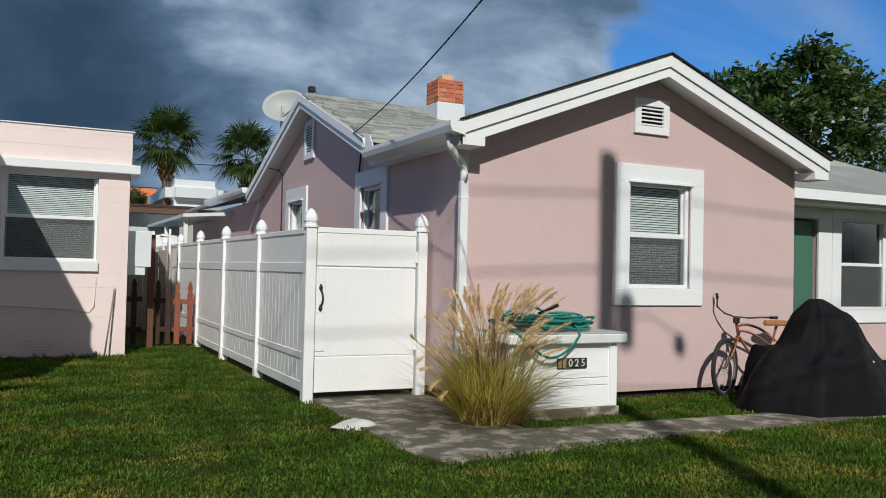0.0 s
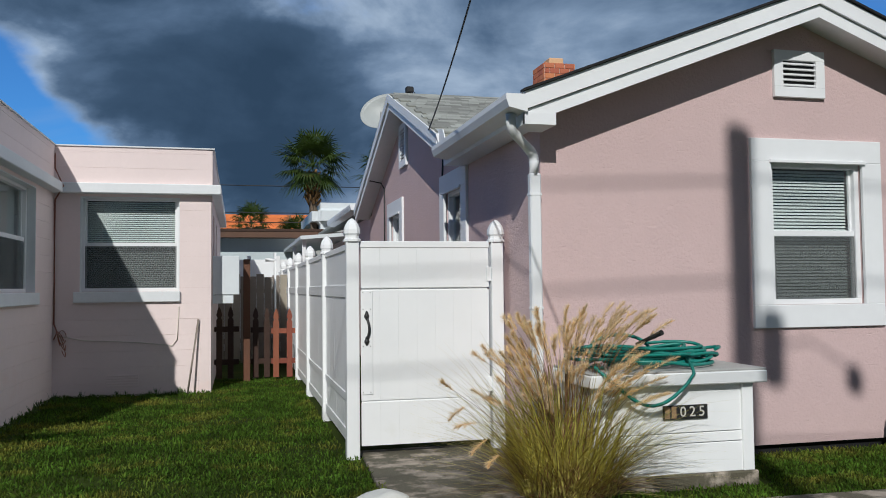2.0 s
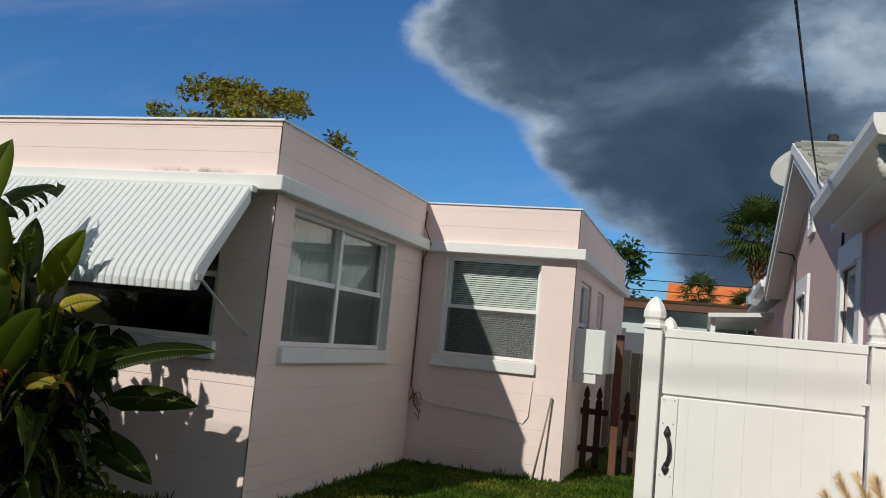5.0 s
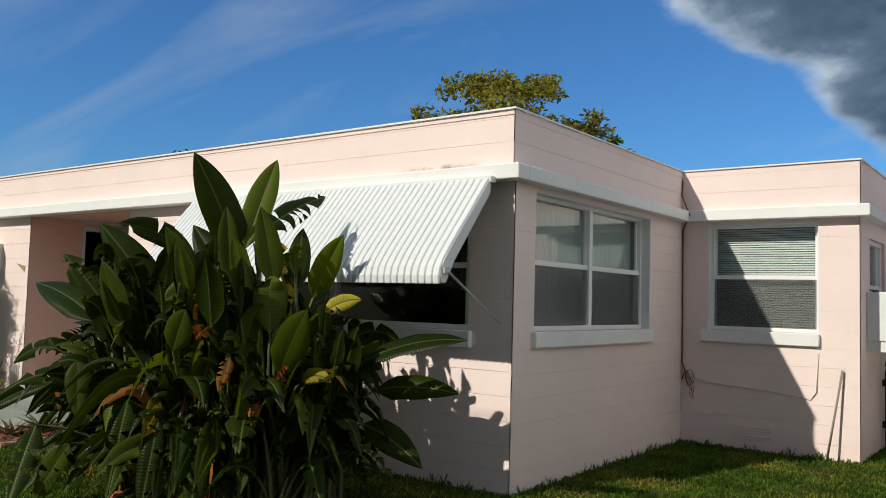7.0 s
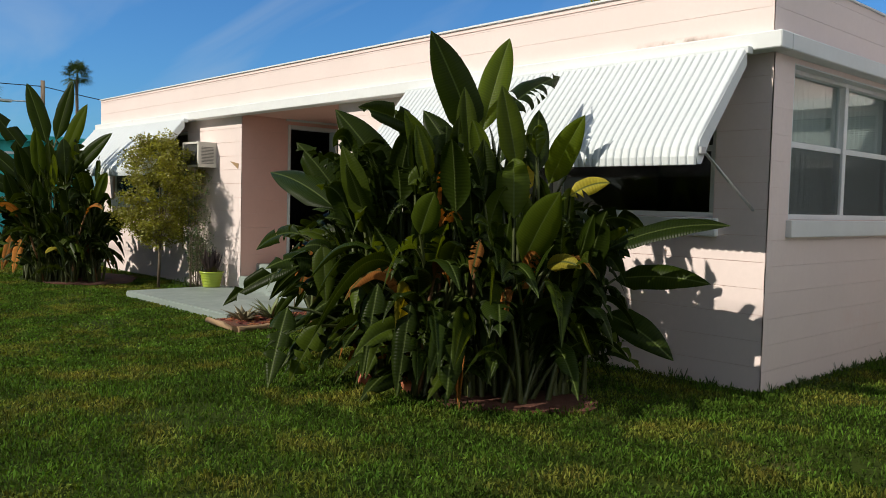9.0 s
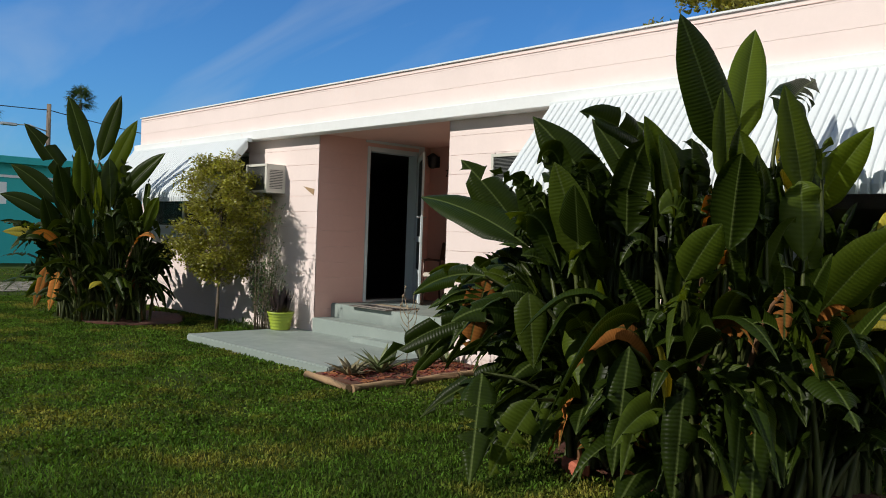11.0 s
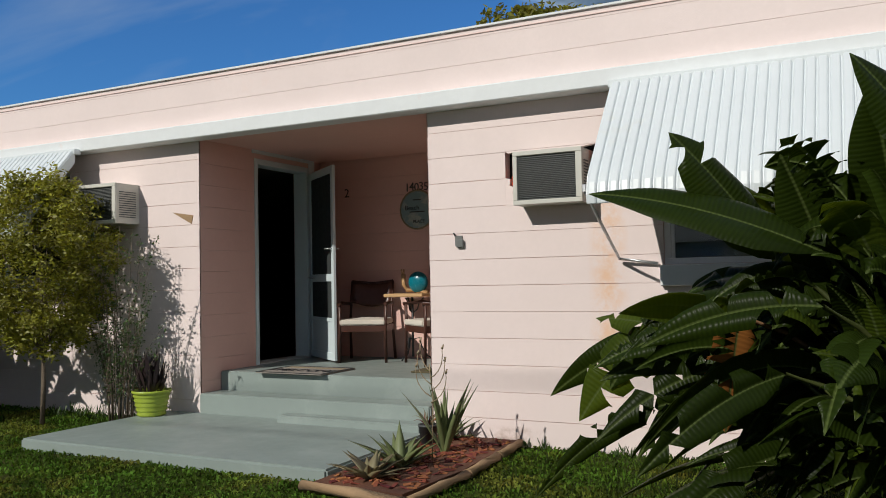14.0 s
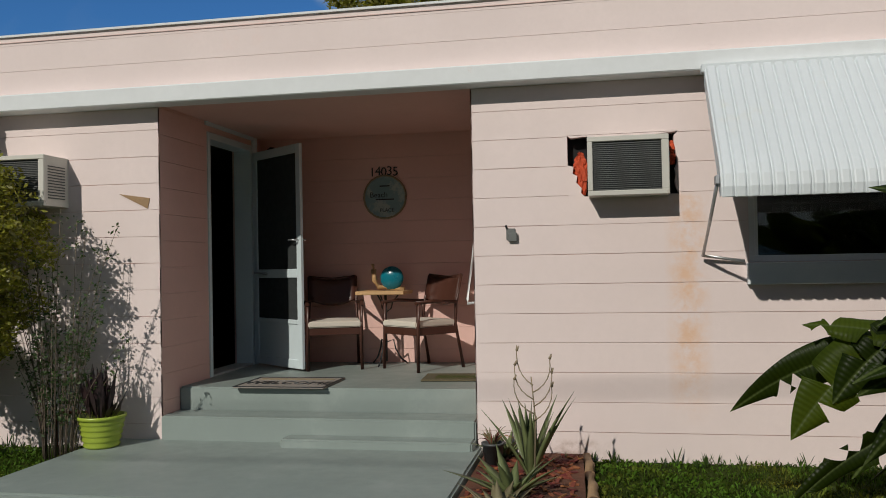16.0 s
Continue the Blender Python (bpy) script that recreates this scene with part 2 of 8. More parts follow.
M["concrete"] = material("concrete_grey", (0.42, 0.36, 0.29), 0.9, vary=0.5, grain=24, stain=6, bump=0.9, bump_scale=45, bump_dist=0.01, second=(0.10, 0.09, 0.06), second_at=(0.39, 0.52), second_scale=4.5)
M["porch"] = material("porch_paint_green_grey", (0.26, 0.305, 0.285), 0.5, vary=0.08, grain=18, stain=1.4, bump=0.15, bump_scale=80, second=(0.31, 0.35, 0.33), second_at=(0.55, 0.7), second_scale=1.4)
M["soil"] = material("lawn_soil", (0.040, 0.060, 0.008), 0.95, spec=0.1, vary=0.4, grain=22, stain=0.9, bump=0.8, bump_scale=50, second=(0.10, 0.085, 0.03), second_at=(0.58, 0.74), second_scale=0.9)
M["mulch_chip"] = material("red_bark_chip", (0.24, 0.062, 0.03), 0.85, vary=0.5, grain=30, bump=0.4, rand=0.6)
M["mulch"] = material("red_mulch", (0.11, 0.035, 0.02), 0.9, vary=0.7, grain=50, bump=1.0, bump_scale=60, rand=0.3)
M["wood_dark"] = material("chair_wood_dark", (0.075, 0.028, 0.018), 0.4, vary=0.25, grain=30)
M["wood_red"] = material("fence_stain_red", (0.26, 0.075, 0.04), 0.75, vary=0.25, grain=40, rand=0.12)
M["wood_brown"] = material("fence_wood_brown", (0.05, 0.023, 0.014), 0.8, vary=0.3, grain=40, rand=0.2)
M["wood_mid"] = material("post_wood_brown", (0.13, 0.055, 0.03), 0.8, vary=0.3, grain=40)
M["wood_grey"] = material("weathered_wood_grey", (0.30, 0.26, 0.21), 0.9, vary=0.25, grain=30, rand=0.2)
M["wood_pale"] = material("table_wood_pale", (0.58, 0.36, 0.17), 0.55, vary=0.15, grain=30)
M["border"] = material("border_log_tan", (0.34, 0.22, 0.12), 0.85, vary=0.3, grain=40, bump=0.6)
M["cushion"] = material("cushion_cream", (0.66, 0.60, 0.52), 0.9, vary=0.08, grain=80, bump=0.3)
M["blind"] = material("blind_slat_white", (0.70, 0.71, 0.69), 0.5, vary=0.05)
M["curtain"] = material("curtain_pale", (0.52, 0.53, 0.51), 0.9, vary=0.1, stain=5)
M["green_paint"] = material("door_paint_green", (0.06, 0.16, 0.11), 0.5, vary=0.1)
M["tarp"] = material("tarp_black", (0.006, 0.006, 0.0075), 0.7, spec=0.12, vary=0.2, grain=30, bump=0.25, bump_scale=25, bump_dist=0.01)
M["hose"] = material("hose_green", (0.012, 0.20, 0.16), 0.4, vary=0.15)
M["plate"] = material("number_plate_black", (0.018, 0.018, 0.02), 0.4, vary=0.1)
M["pale_gold"] = material("digit_pale", (0.62, 0.60, 0.55), 0.5, vary=0.05)
M["rubber"] = material("tyre_rubber", (0.02, 0.02, 0.02), 0.8, vary=0.2)
M["copper"] = material("bicycle_paint_copper", (0.36, 0.16, 0.09), 0.35, metal=0.3, vary=0.1)
M["leather"] = material("saddle_tan", (0.40, 0.17, 0.06), 0.6, vary=0.15)
M["pot"] = material("pot_lime", (0.34, 0.43, 0.05), 0.35, vary=0.06)
M["ac_beige"] = material("ac_case_beige", (0.62, 0.60, 0.54), 0.55, vary=0.1, grain=20, second=(0.42, 0.36, 0.28), second_at=(0.62, 0.8), second_scale=6)
M["ac_fin"] = material("ac_fin_dark", (0.07, 0.075, 0.075), 0.5, vary=0.3)
M["foam"] = material("foam_orange_red", (0.65, 0.09, 0.03), 0.8, vary=0.3, grain=30, bump=0.8)
M["teal"] = material("teal_house_paint", (0.03, 0.42, 0.42), 0.7, vary=0.06)
M["pale_blue"] = material("neighbour_wall_pale_blue", (0.55, 0.62, 0.64), 0.8, vary=0.06)
M["fascia_brown"] = material("fascia_brown", (0.12, 0.06, 0.035), 0.7, vary=0.2)
M["tile_orange"] = material("roof_tile_orange", (0.75, 0.20, 0.05), 0.7, vary=0.25, grain=12, bump=0.6, bump_scale=10)
M["asphalt"] = material("asphalt", (0.06, 0.06, 0.062), 0.9, vary=0.25)
M["sign_blue"] = material("sign_grey_blue", (0.20, 0.30, 0.30), 0.6, vary=0.25, grain=12, second=(0.36, 0.40, 0.36), second_at=(0.5, 0.6), second_scale=9)
M["sign_rope"] = material("sign_rope_rim", (0.30, 0.24, 0.15), 0.9, vary=0.3)
M["snail_blue"] = material("ornament_glaze_blue", (0.01, 0.24, 0.32), 0.25, vary=0.35, grain=30)
M["mat_grey"] = material("door_mat_grey", (0.30, 0.27, 0.24), 0.95, vary=0.2, grain=90, bump=0.8)
M["mat_dark"] = material("door_mat_dark", (0.13, 0.11, 0.06), 0.95, vary=0.3, grain=60, bump=0.8)
M["screen"] = material("insect_screen_dark", (0.035, 0.04, 0.04), 0.7, vary=0.1)
M["door_white"] = material("screen_door_paint", (0.62, 0.70, 0.72), 0.5, vary=0.06)
M["bark"] = material("bark_brown", (0.16, 0.12, 0.085), 0.9, vary=0.35, grain=30, bump=0.8, bump_scale=30, bump_dist=0.02)
M["palm_boot"] = material("palm_boot_tan", (0.32, 0.18, 0.07), 0.9, vary=0.4, grain=20)
M["leaf_oak"] = material("leaf_tree_green", (0.045, 0.085, 0.014), 0.55, vary=0.4, grain=1.5, stain=0.5, bump=0, translucent=0.25, island=0.5)
M["leaf_yellow"] = material("leaf_tree_yellow_green", (0.21, 0.19, 0.028), 0.55, vary=0.4, grain=1.5, stain=0.8, bump=0, translucent=0.35, island=0.5)
M["leaf_shrub"] = material("leaf_shrub_olive", (0.23, 0.22, 0.028), 0.5, vary=0.4, grain=6, stain=2, bump=0, translucent=0.25, island=0.5)
M["leaf_palm"] = material("leaf_palm_green", (0.045, 0.075, 0.014), 0.45, vary=0.3, grain=3, bump=0, translucent=0.2, second=(0.14, 0.11, 0.035), second_at=(0.6, 0.75), second_scale=0.8)
M["leaf_agave"] = material("leaf_agave_grey_green", (0.15, 0.18, 0.07), 0.5, vary=0.25, grain=12, bump=0.1)
M["leaf_agave_brown"] = material("succulent_brownish", (0.20, 0.17, 0.09), 0.5, vary=0.4, grain=12, bump=0.1)
M["leaf_dark"] = material("leaf_pot_maroon", (0.035, 0.018, 0.02), 0.5, vary=0.4, grain=12, bump=0)
M["leaf_weed"] = material("leaf_weed", (0.05, 0.09, 0.02), 0.6, vary=0.4, grain=12, bump=0, translucent=0.2)
M["twig"] = material("dry_twig", (0.32, 0.25, 0.16), 0.9, vary=0.3)
M["grass"] = material("grass_blade", (0.074, 0.130, 0.015), 0.8, vary=0.6, grain=26, stain=2.2, bump=0, translucent=0.2, spec=0.12, second=(0.20, 0.175, 0.035), second_at=(0.50, 0.70), second_scale=1.3, island=0.65)
M["fountain"] = material("fountain_grass_green", (0.42, 0.37, 0.10), 0.6, vary=0.5, grain=14, bump=0, translucent=0.25, second=(0.33, 0.24, 0.09), second_at=(0.5, 0.7), second_scale=7, island=0.55)
M["plume"] = material("grass_plume_tan", (0.76, 0.62, 0.46), 0.9, vary=0.3, grain=40, bump=0, translucent=0.3, island=0.25)
M["straw"] = material("dead_straw", (0.27, 0.14, 0.06), 0.9, vary=0.4, grain=30, bump=0, island=0.5)
M["white_stone"] = material("splash_block_white", (0.62, 0.62, 0.58), 0.9, vary=0.15, grain=20, bump=0.6)
M["wood_pole"] = material("utility_pole_wood", (0.16, 0.12, 0.09), 0.9, vary=0.3, grain=20)
M["dish"] = material("dish_grey", (0.40, 0.42, 0.41), 0.5, vary=0.06)
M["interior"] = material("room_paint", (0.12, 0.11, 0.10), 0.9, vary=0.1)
M["glass"] = glass_material("window_glass")


def mesh_screen_material(name):
    """Fine insect mesh: half open, half dark grey."""
    mt = bpy.data.materials.new(name)
    mt.use_nodes = True
    nt = mt.node_tree
    nt.nodes.clear()
    N, L = nt.nodes.new, nt.links.new
    tr, df, ms, out = (N(k) for k in ("ShaderNodeBsdfTransparent", "ShaderNodeBsdfDiffuse", "ShaderNodeMixShader", "ShaderNodeOutputMaterial"))
    df.inputs[0].default_value = (0.13, 0.14, 0.14, 1)
    ms.inputs[0].default_value = 0.38
    L(tr.outputs[0], ms.inputs[1])
    L(df.outputs[0], ms.inputs[2])
    L(ms.outputs[0], out.inputs["Surface"])
    return mt


M["mesh"] = mesh_screen_material("window_insect_mesh")


def banana_material(name, color, gloss=0.35, trans=0.22, rand=0.25):
    """Paddle leaf: fine ribs across, paler midrib, taken from the leaf's own coordinates."""
    mt = bpy.data.materials.new(name)
    mt.use_nodes = True
    nt = mt.node_tree
    nt.nodes.clear()
    N, L = nt.nodes.new, nt.links.new
    uv = N("ShaderNodeUVMap")
    sep = N("ShaderNodeSeparateXYZ")
    L(uv.outputs[0], sep.inputs[0])
    wave = N("ShaderNodeTexWave")
    wave.inputs["Scale"].default_value, wave.inputs["Distortion"].default_value = 14.0, 2.5
    cmb = N("ShaderNodeCombineXYZ")
    L(sep.outputs[1], cmb.inputs[0])
    L(cmb.outputs[0], wave.inputs["Vector"])
    ab = N("ShaderNodeMath")
    ab.operation = "ABSOLUTE"
    L(sep.outputs[0], ab.inputs[0])
    rib = N("ShaderNodeMapRange")
    rib.inputs[1].default_value, rib.inputs[2].default_value, rib.inputs[3].default_value, rib.inputs[4].default_value = 0.008, 0.028, 1, 0
    L(ab.outputs[0], rib.inputs[0])
    nz = N("ShaderNodeTexNoise")
    nz.inputs["Scale"].default_value, nz.inputs["Detail"].default_value = 3.0, 5
    geo = N("ShaderNodeNewGeometry")
    L(geo.outputs["Position"], nz.inputs["Vector"])
    m1 = N("ShaderNodeMix")
    m1.data_type = "RGBA"
    m1.inputs[6].default_value = (*[c * 0.6 for c in color], 1)
    m1.inputs[7].default_value = (*[c * 1.4 for c in color], 1)
    L(nz.outputs[0], m1.inputs[0])
    m2 = N("ShaderNodeMix")
    m2.data_type = "RGBA"
    m2.inputs[7].default_value = (0.075, 0.10, 0.028, 1)
    L(rib.outputs[0], m2.inputs[0])
    L(m1.outputs[2], m2.inputs[6])
    oi = N("ShaderNodeObjectInfo")
    hs = N("ShaderNodeHueSaturation")
    mr = N("ShaderNodeMapRange")
    mr.inputs[3].default_value, mr.inputs[4].default_value = 1 - rand, 1 + rand
    L(oi.outputs["Random"], mr.inputs[0])
    ribs, val = N("ShaderNodeMapRange"), N("ShaderNodeMath")
    ribs.inputs[3].default_value, ribs.inputs[4].default_value = 0.84, 1.08
    val.operation = "MULTIPLY"
    L(wave.outputs["Fac"], ribs.inputs[0])
    L(ribs.outputs[0], val.inputs[0])
    L(mr.outputs[0], val.inputs[1])
    L(val.outputs[0], hs.inputs["Value"])
    L(m2.outputs[2], hs.inputs["Color"])
    b = N("ShaderNodeBsdfPrincipled")
    L(hs.outputs[0], b.inputs["Base Color"])
    b.inputs["Roughness"].default_value = gloss
    b.inputs["Specular IOR Level"].default_value = 0.09
    bp = N("ShaderNodeBump")
    bp.inputs["Strength"].default_value, bp.inputs["Distance"].default_value = 0.3, 0.004
    L(wave.outputs["Fac"], bp.inputs["Height"])
    L(bp.outputs[0], b.inputs["Normal"])
    tr = N("ShaderNodeBsdfTranslucent")
    tr.inputs[0].default_value = (color[0] * 3.0, color[1] * 2.6, color[2] * 0.7, 1)
    ms = N("ShaderNodeMixShader")
    ms.inputs[0].default_value = trans
    L(b.outputs[0], ms.inputs[1])
    L(tr.outputs[0], ms.inputs[2])
    out = N("ShaderNodeOutputMaterial")
    L(ms.outputs[0], out.inputs["Surface"])
    return mt


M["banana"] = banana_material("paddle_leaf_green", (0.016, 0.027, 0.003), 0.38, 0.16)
# brighter copy of the leaf green, with sunlight put into its colour
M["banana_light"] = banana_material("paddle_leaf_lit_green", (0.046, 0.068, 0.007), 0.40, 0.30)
M["banana_yellow"] = banana_material("paddle_leaf_yellowing", (0.30, 0.25, 0.03), 0.5, 0.15, 0.25)
M["banana_dry"] = banana_material("paddle_leaf_dry_orange", (0.32, 0.12, 0.027), 0.85, 0.1, 0.4)
M["banana_stalk"] = material("paddle_stalk_green", (0.07, 0.085, 0.022), 0.45, vary=0.4, grain=10, bump=0.1)
# ---- mesh helpers ----
def box(bm, x0, x1, y0, y1, z0, z1):
    """Adds an axis-aligned box to a bmesh and returns its vertices."""
    v = [bm.verts.new((x, y, z)) for z in (z0, z1) for y in (y0, y1) for x in (x0, x1)]
    for f in ((0, 2, 3, 1), (4, 5, 7, 6), (0, 1, 5, 4), (2, 6, 7, 3), (0, 4, 6, 2), (1, 3, 7, 5)):
        bm.faces.new([v[i] for i in f])
    return v


def bbox(x0, x1, y0, y1, z0, z1, bevel=0.0):
    bm = bmesh.new()
    box(bm, x0, x1, y0, y1, z0, z1)
    if bevel:
        bmesh.ops.bevel(bm, geom=bm.edges[:], offset=bevel, segments=1, affect="EDGES")
    return bm


def prism(bm, pts, lo, hi, axis):
    """Extrudes an outline of 2D points between lo and hi along an axis (0 x, 1 y, 2 z)."""
    def place(p, d):
        return {0: (d, p[0], p[1]), 1: (p[0], d, p[1]), 2: (p[0], p[1], d)}[axis]
    a = [bm.verts.new(place(p, lo)) for p in pts]
    b = [bm.verts.new(place(p, hi)) for p in pts]
    bm.faces.new(a)
    bm.faces.new(b[::-1])
    n = len(pts)
    for i in range(n):
        bm.faces.new((a[i], b[i], b[(i + 1) % n], a[(i + 1) % n]))


def tube(bm, pts, r0, r1=None, sides=8, caps=True):
    """A tube along points, its radius running from r0 to r1."""
    r1 = r0 if r1 is None else r1
    pts = [Vector(p) for p in pts]
    rings = []
    ref = Vector((0, 0, 1))
    for i, p in enumerate(pts):
        d = (pts[min(i + 1, len(pts) - 1)] - pts[max(i - 1, 0)]).normalized()
        if abs(d.dot(ref)) > 0.95:
            ref = Vector((1, 0, 0)) if abs(d.x) < 0.9 else Vector((0, 1, 0))
        u = d.cross(ref).normalized()
        w = d.cross(u)
        ref = w.cross(d) if w.cross(d).length > 0.1 else ref
        r = r0 + (r1 - r0) * i / max(1, len(pts) - 1)
        rings.append([bm.verts.new(p + r * (math.cos(a) * u + math.sin(a) * w)) for a in (2 * math.pi * k / sides for k in range(sides))])
    for a, b in zip(rings, rings[1:]):
        for k in range(sides):
            bm.faces.new((a[k], a[(k + 1) % sides], b[(k + 1) % sides], b[k])).smooth = True
    if caps:
        bm.faces.new(rings[0][::-1])
        bm.faces.new(rings[-1])


def lathe(bm, profile, cx=0.0, cy=0.0, sides=24):
    """Turns a profile of (radius, z) round a vertical axis."""
    rings = [[bm.verts.new((cx + r * math.cos(a), cy + r * math.sin(a), z)) for a in (2 * math.pi * k / sides for k in range(sides))] for r, z in profile]
    for a, b in zip(rings, rings[1:]):
        for k in range(sides):
            bm.faces.new((a[k], a[(k + 1) % sides], b[(k + 1) % sides], b[k])).smooth = True
    bm.faces.new(rings[0][::-1])
    bm.faces.new(rings[-1])


def curve(a, b, c, n=8):
    """Points on a quadratic curve."""
    a, b, c = Vector(a), Vector(b), Vector(c)
    return [(1 - t) ** 2 * a + 2 * t * (1 - t) * b + t * t * c for t in (i / n for i in range(n + 1))]


def mesh_of(name, bm, mt):
    me = bpy.data.meshes.new(name)
    bmesh.ops.recalc_face_normals(bm, faces=bm.faces[:])
    bm.to_mesh(me)
    bm.free()
    if mt:
        me.materials.append(mt)
    return me


def part(name, bm, mt, parent, label=""):
    """Links a bmesh as one mesh object under a thing or a part."""
    ob = new(name, mesh_of(name, bm, mt))
    ob.parent = parent
    return tagged(ob, label)


def piece(name, me, parent, loc=(0, 0, 0), rot=None):
    """One more object on shared mesh data, as a part."""
    ob = new(name, me)
    ob.parent = parent
    ob.location = loc
    if rot:
        ob.rotation_euler = rot
    return ob


def thing(name, label, category, loc=(0, 0, 0), rz=0.0, group="", kind=""):
    """An empty at a thing's base; its parts are built in its own coordinates."""
    ob = new(name)
    ob.empty_display_size = 0.1
    ob.matrix_basis = pose(*loc, 0, 0, rz)
    return tagged(ob, label, category, group, kind)


def solid(name, bm, mt, label, category, kind="", group=""):
    ob = new(name, mesh_of(name, bm, mt))
    return tagged(ob, label, category, group, kind)


def raw_mesh(name, verts, faces, mt, uvs=None, smooth=False):
    me = bpy.data.meshes.new(name)
    me.from_pydata(verts, [], faces)
    if uvs is not None:
        layer = me.uv_layers.new(name="UVMap")
        idx = np.empty(len(me.loops), dtype=np.int32)
        me.loops.foreach_get("vertex_index", idx)
        layer.data.foreach_set("uv", np.asarray(uvs, dtype=np.float32)[idx].ravel())
    if smooth:
        me.polygons.foreach_set("use_smooth", [True] * len(me.polygons))
    me.materials.append(mt)
    return me


def rects(u0, u1, z0, z1, holes):
    """The rectangle less its holes, as rectangles."""
    out = [(u0, u1, z0, z1)]
    for a, b, c, d in holes:
        nxt = []
        for p, q, r, s in out:
            if b <= p or a >= q or d <= r or c >= s:
                nxt.append((p, q, r, s))
                continue
            if a > p:
                nxt.append((p, a, r, s))
            if b < q:
                nxt.append((b, q, r, s))
            m0, m1 = max(a, p), min(b, q)
            if c > r:
                nxt.append((m0, m1, r, c))
            if d < s:
                nxt.append((m0, m1, d, s))
        out = nxt
    return [k for k in out if k[1] - k[0] > 0.004 and k[3] - k[2] > 0.004]


def text_bm(body, size, depth=0.004):
    """Lettering as a mesh lying in the xz plane, its middle at the origin, facing -y."""
    cu = bpy.data.curves.new("lettering", "FONT")
    cu.body, cu.size, cu.extrude, cu.align_x, cu.align_y, cu.resolution_u = body, size, depth / 2, "CENTER", "CENTER", 3
    tmp = bpy.data.objects.new("lettering", cu)
    me = bpy.data.meshes.new_from_object(tmp)
    bm = bmesh.new()
    bm.from_mesh(me)
    bmesh.ops.rotate(bm, verts=bm.verts[:], cent=(0, 0, 0), matrix=Matrix.Rotation(radians(90), 3, "X"))
    bpy.data.objects.remove(tmp)
    bpy.data.meshes.remove(me)
    return bm


# ---- the flat-roofed pink house: numbers ----
FY, SX = 9.10, -1.468          # front wall, east wall of the front block
BY, BX = 12.96, 0.50           # front and east wall of the rear block
WX = -14.95                    # west end
LEDGE0, LEDGE1, TOP = 2.64, 2.77, 3.25
RX0, RX1, RY = -9.58, -7.145, 11.05   # porch recess
COURSE = 0.206
WIN_F = (-5.27, -1.93, 1.36, 2.50)
WIN_FL = (-14.5, -11.35, 1.36, 2.50)
WIN_S = (9.44, 11.99, 1.36, 2.60)
WIN_B = (-1.15, 0.085, 1.36, 2.605)
DOOR = (9.89, 10.82, 0.45, 2.575)



def wall_core(name, axis, at, back, u0, u1, z0, z1, holes, label):
    """A wall of rectangles between the planes at and back of an axis."""
    bm = bmesh.new()
    lo, hi = min(at, back), max(at, back)
    for a, b, c, d in rects(u0, u1, z0, z1, holes):
        if axis == "y":
            box(bm, a, b, lo, hi, c, d)
        else:
            box(bm, lo, hi, a, b, c, d)
    return solid(name, bm, M["joint"], label, "wall", "structure")


BLOCK_MESH = {}


def block_mesh(w, h, face, mt, gz):
    """One block face, its edges eased, standing 7 mm proud; face: the way it looks."""
    key = (round(w, 3), round(h, 3), face, mt, gz)
    if key not in BLOCK_MESH:
        bm = bmesh.new()
        g, d = 0.0, 0.007
        box(bm, g, w - g, 0, d, gz, h - gz)
        front = [e for e in bm.edges if all(v.co.y < 1e-6 for v in e.verts) and abs(e.verts[0].co.z - e.verts[1].co.z) < 1e-6]
        bmesh.ops.bevel(bm, geom=front, offset=0.002, segments=1, affect="EDGES")
        if face == "+x":
            for v in bm.verts:
                v.co = Vector((-v.co.y, v.co.x, v.co.z))
        if face == "-x":
            for v in bm.verts:
                v.co = Vector((v.co.y, v.co.x, v.co.z))
        BLOCK_MESH[key] = mesh_of("block", bm, M[mt])
    return BLOCK_MESH[key]


LATER_BLOCKS = []


def block_face(wall, face, at, u0, u1, z0, z1, holes, top, as_parts=True, shift=0):
    """Lists the blocks of one wall face, course by course down from top, for building at the end of the file."""
    k0 = int(math.floor((z0 - top) / COURSE))
    rows = []
    for k in range(k0, 40):
        a, b = top + k * COURSE, top + (k + 1) * COURSE
        if a >= z1 - 0.01:
            break
        a, b = max(a, z0), min(b, z1)
        if b - a < 0.02:
            continue
        off = (0.2 if (k + shift) % 2 else 0.0)
        u = u0 - off
        while u < u1 - 0.01:
            p, q = max(u, u0), min(u + 0.405, u1)
            if q - p > 0.03:
                rows += rects(p, q, a, b, holes)
            u += 0.405
    LATER_BLOCKS.append((wall, face, at, rows, as_parts))


# ground: one sheet to the horizon
gb = bmesh.new()
for a, b in (((-400, -400), (400, 400)),):
    vs = [gb.verts.new((x, y, 0.0)) for x, y in ((a[0], a[1]), (b[0], a[1]), (b[0], b[1]), (a[0], b[1]))]
    gb.faces.new(vs)
ground = solid("ground", gb, M["soil"], "green lawn ground with dry brown patches", "ground", "structure")

# street behind the walker, with a kerb
solid("road", bbox(-120, 120, -16, -9, 0.004, 0.02), M["asphalt"], "grey asphalt street", "road", "structure")
solid("pavement", bbox(-120, 120, -8.6, -7.2, 0.004, 0.05, 0.01), M["concrete"], "pale concrete pavement along the street", "pavement", "structure")

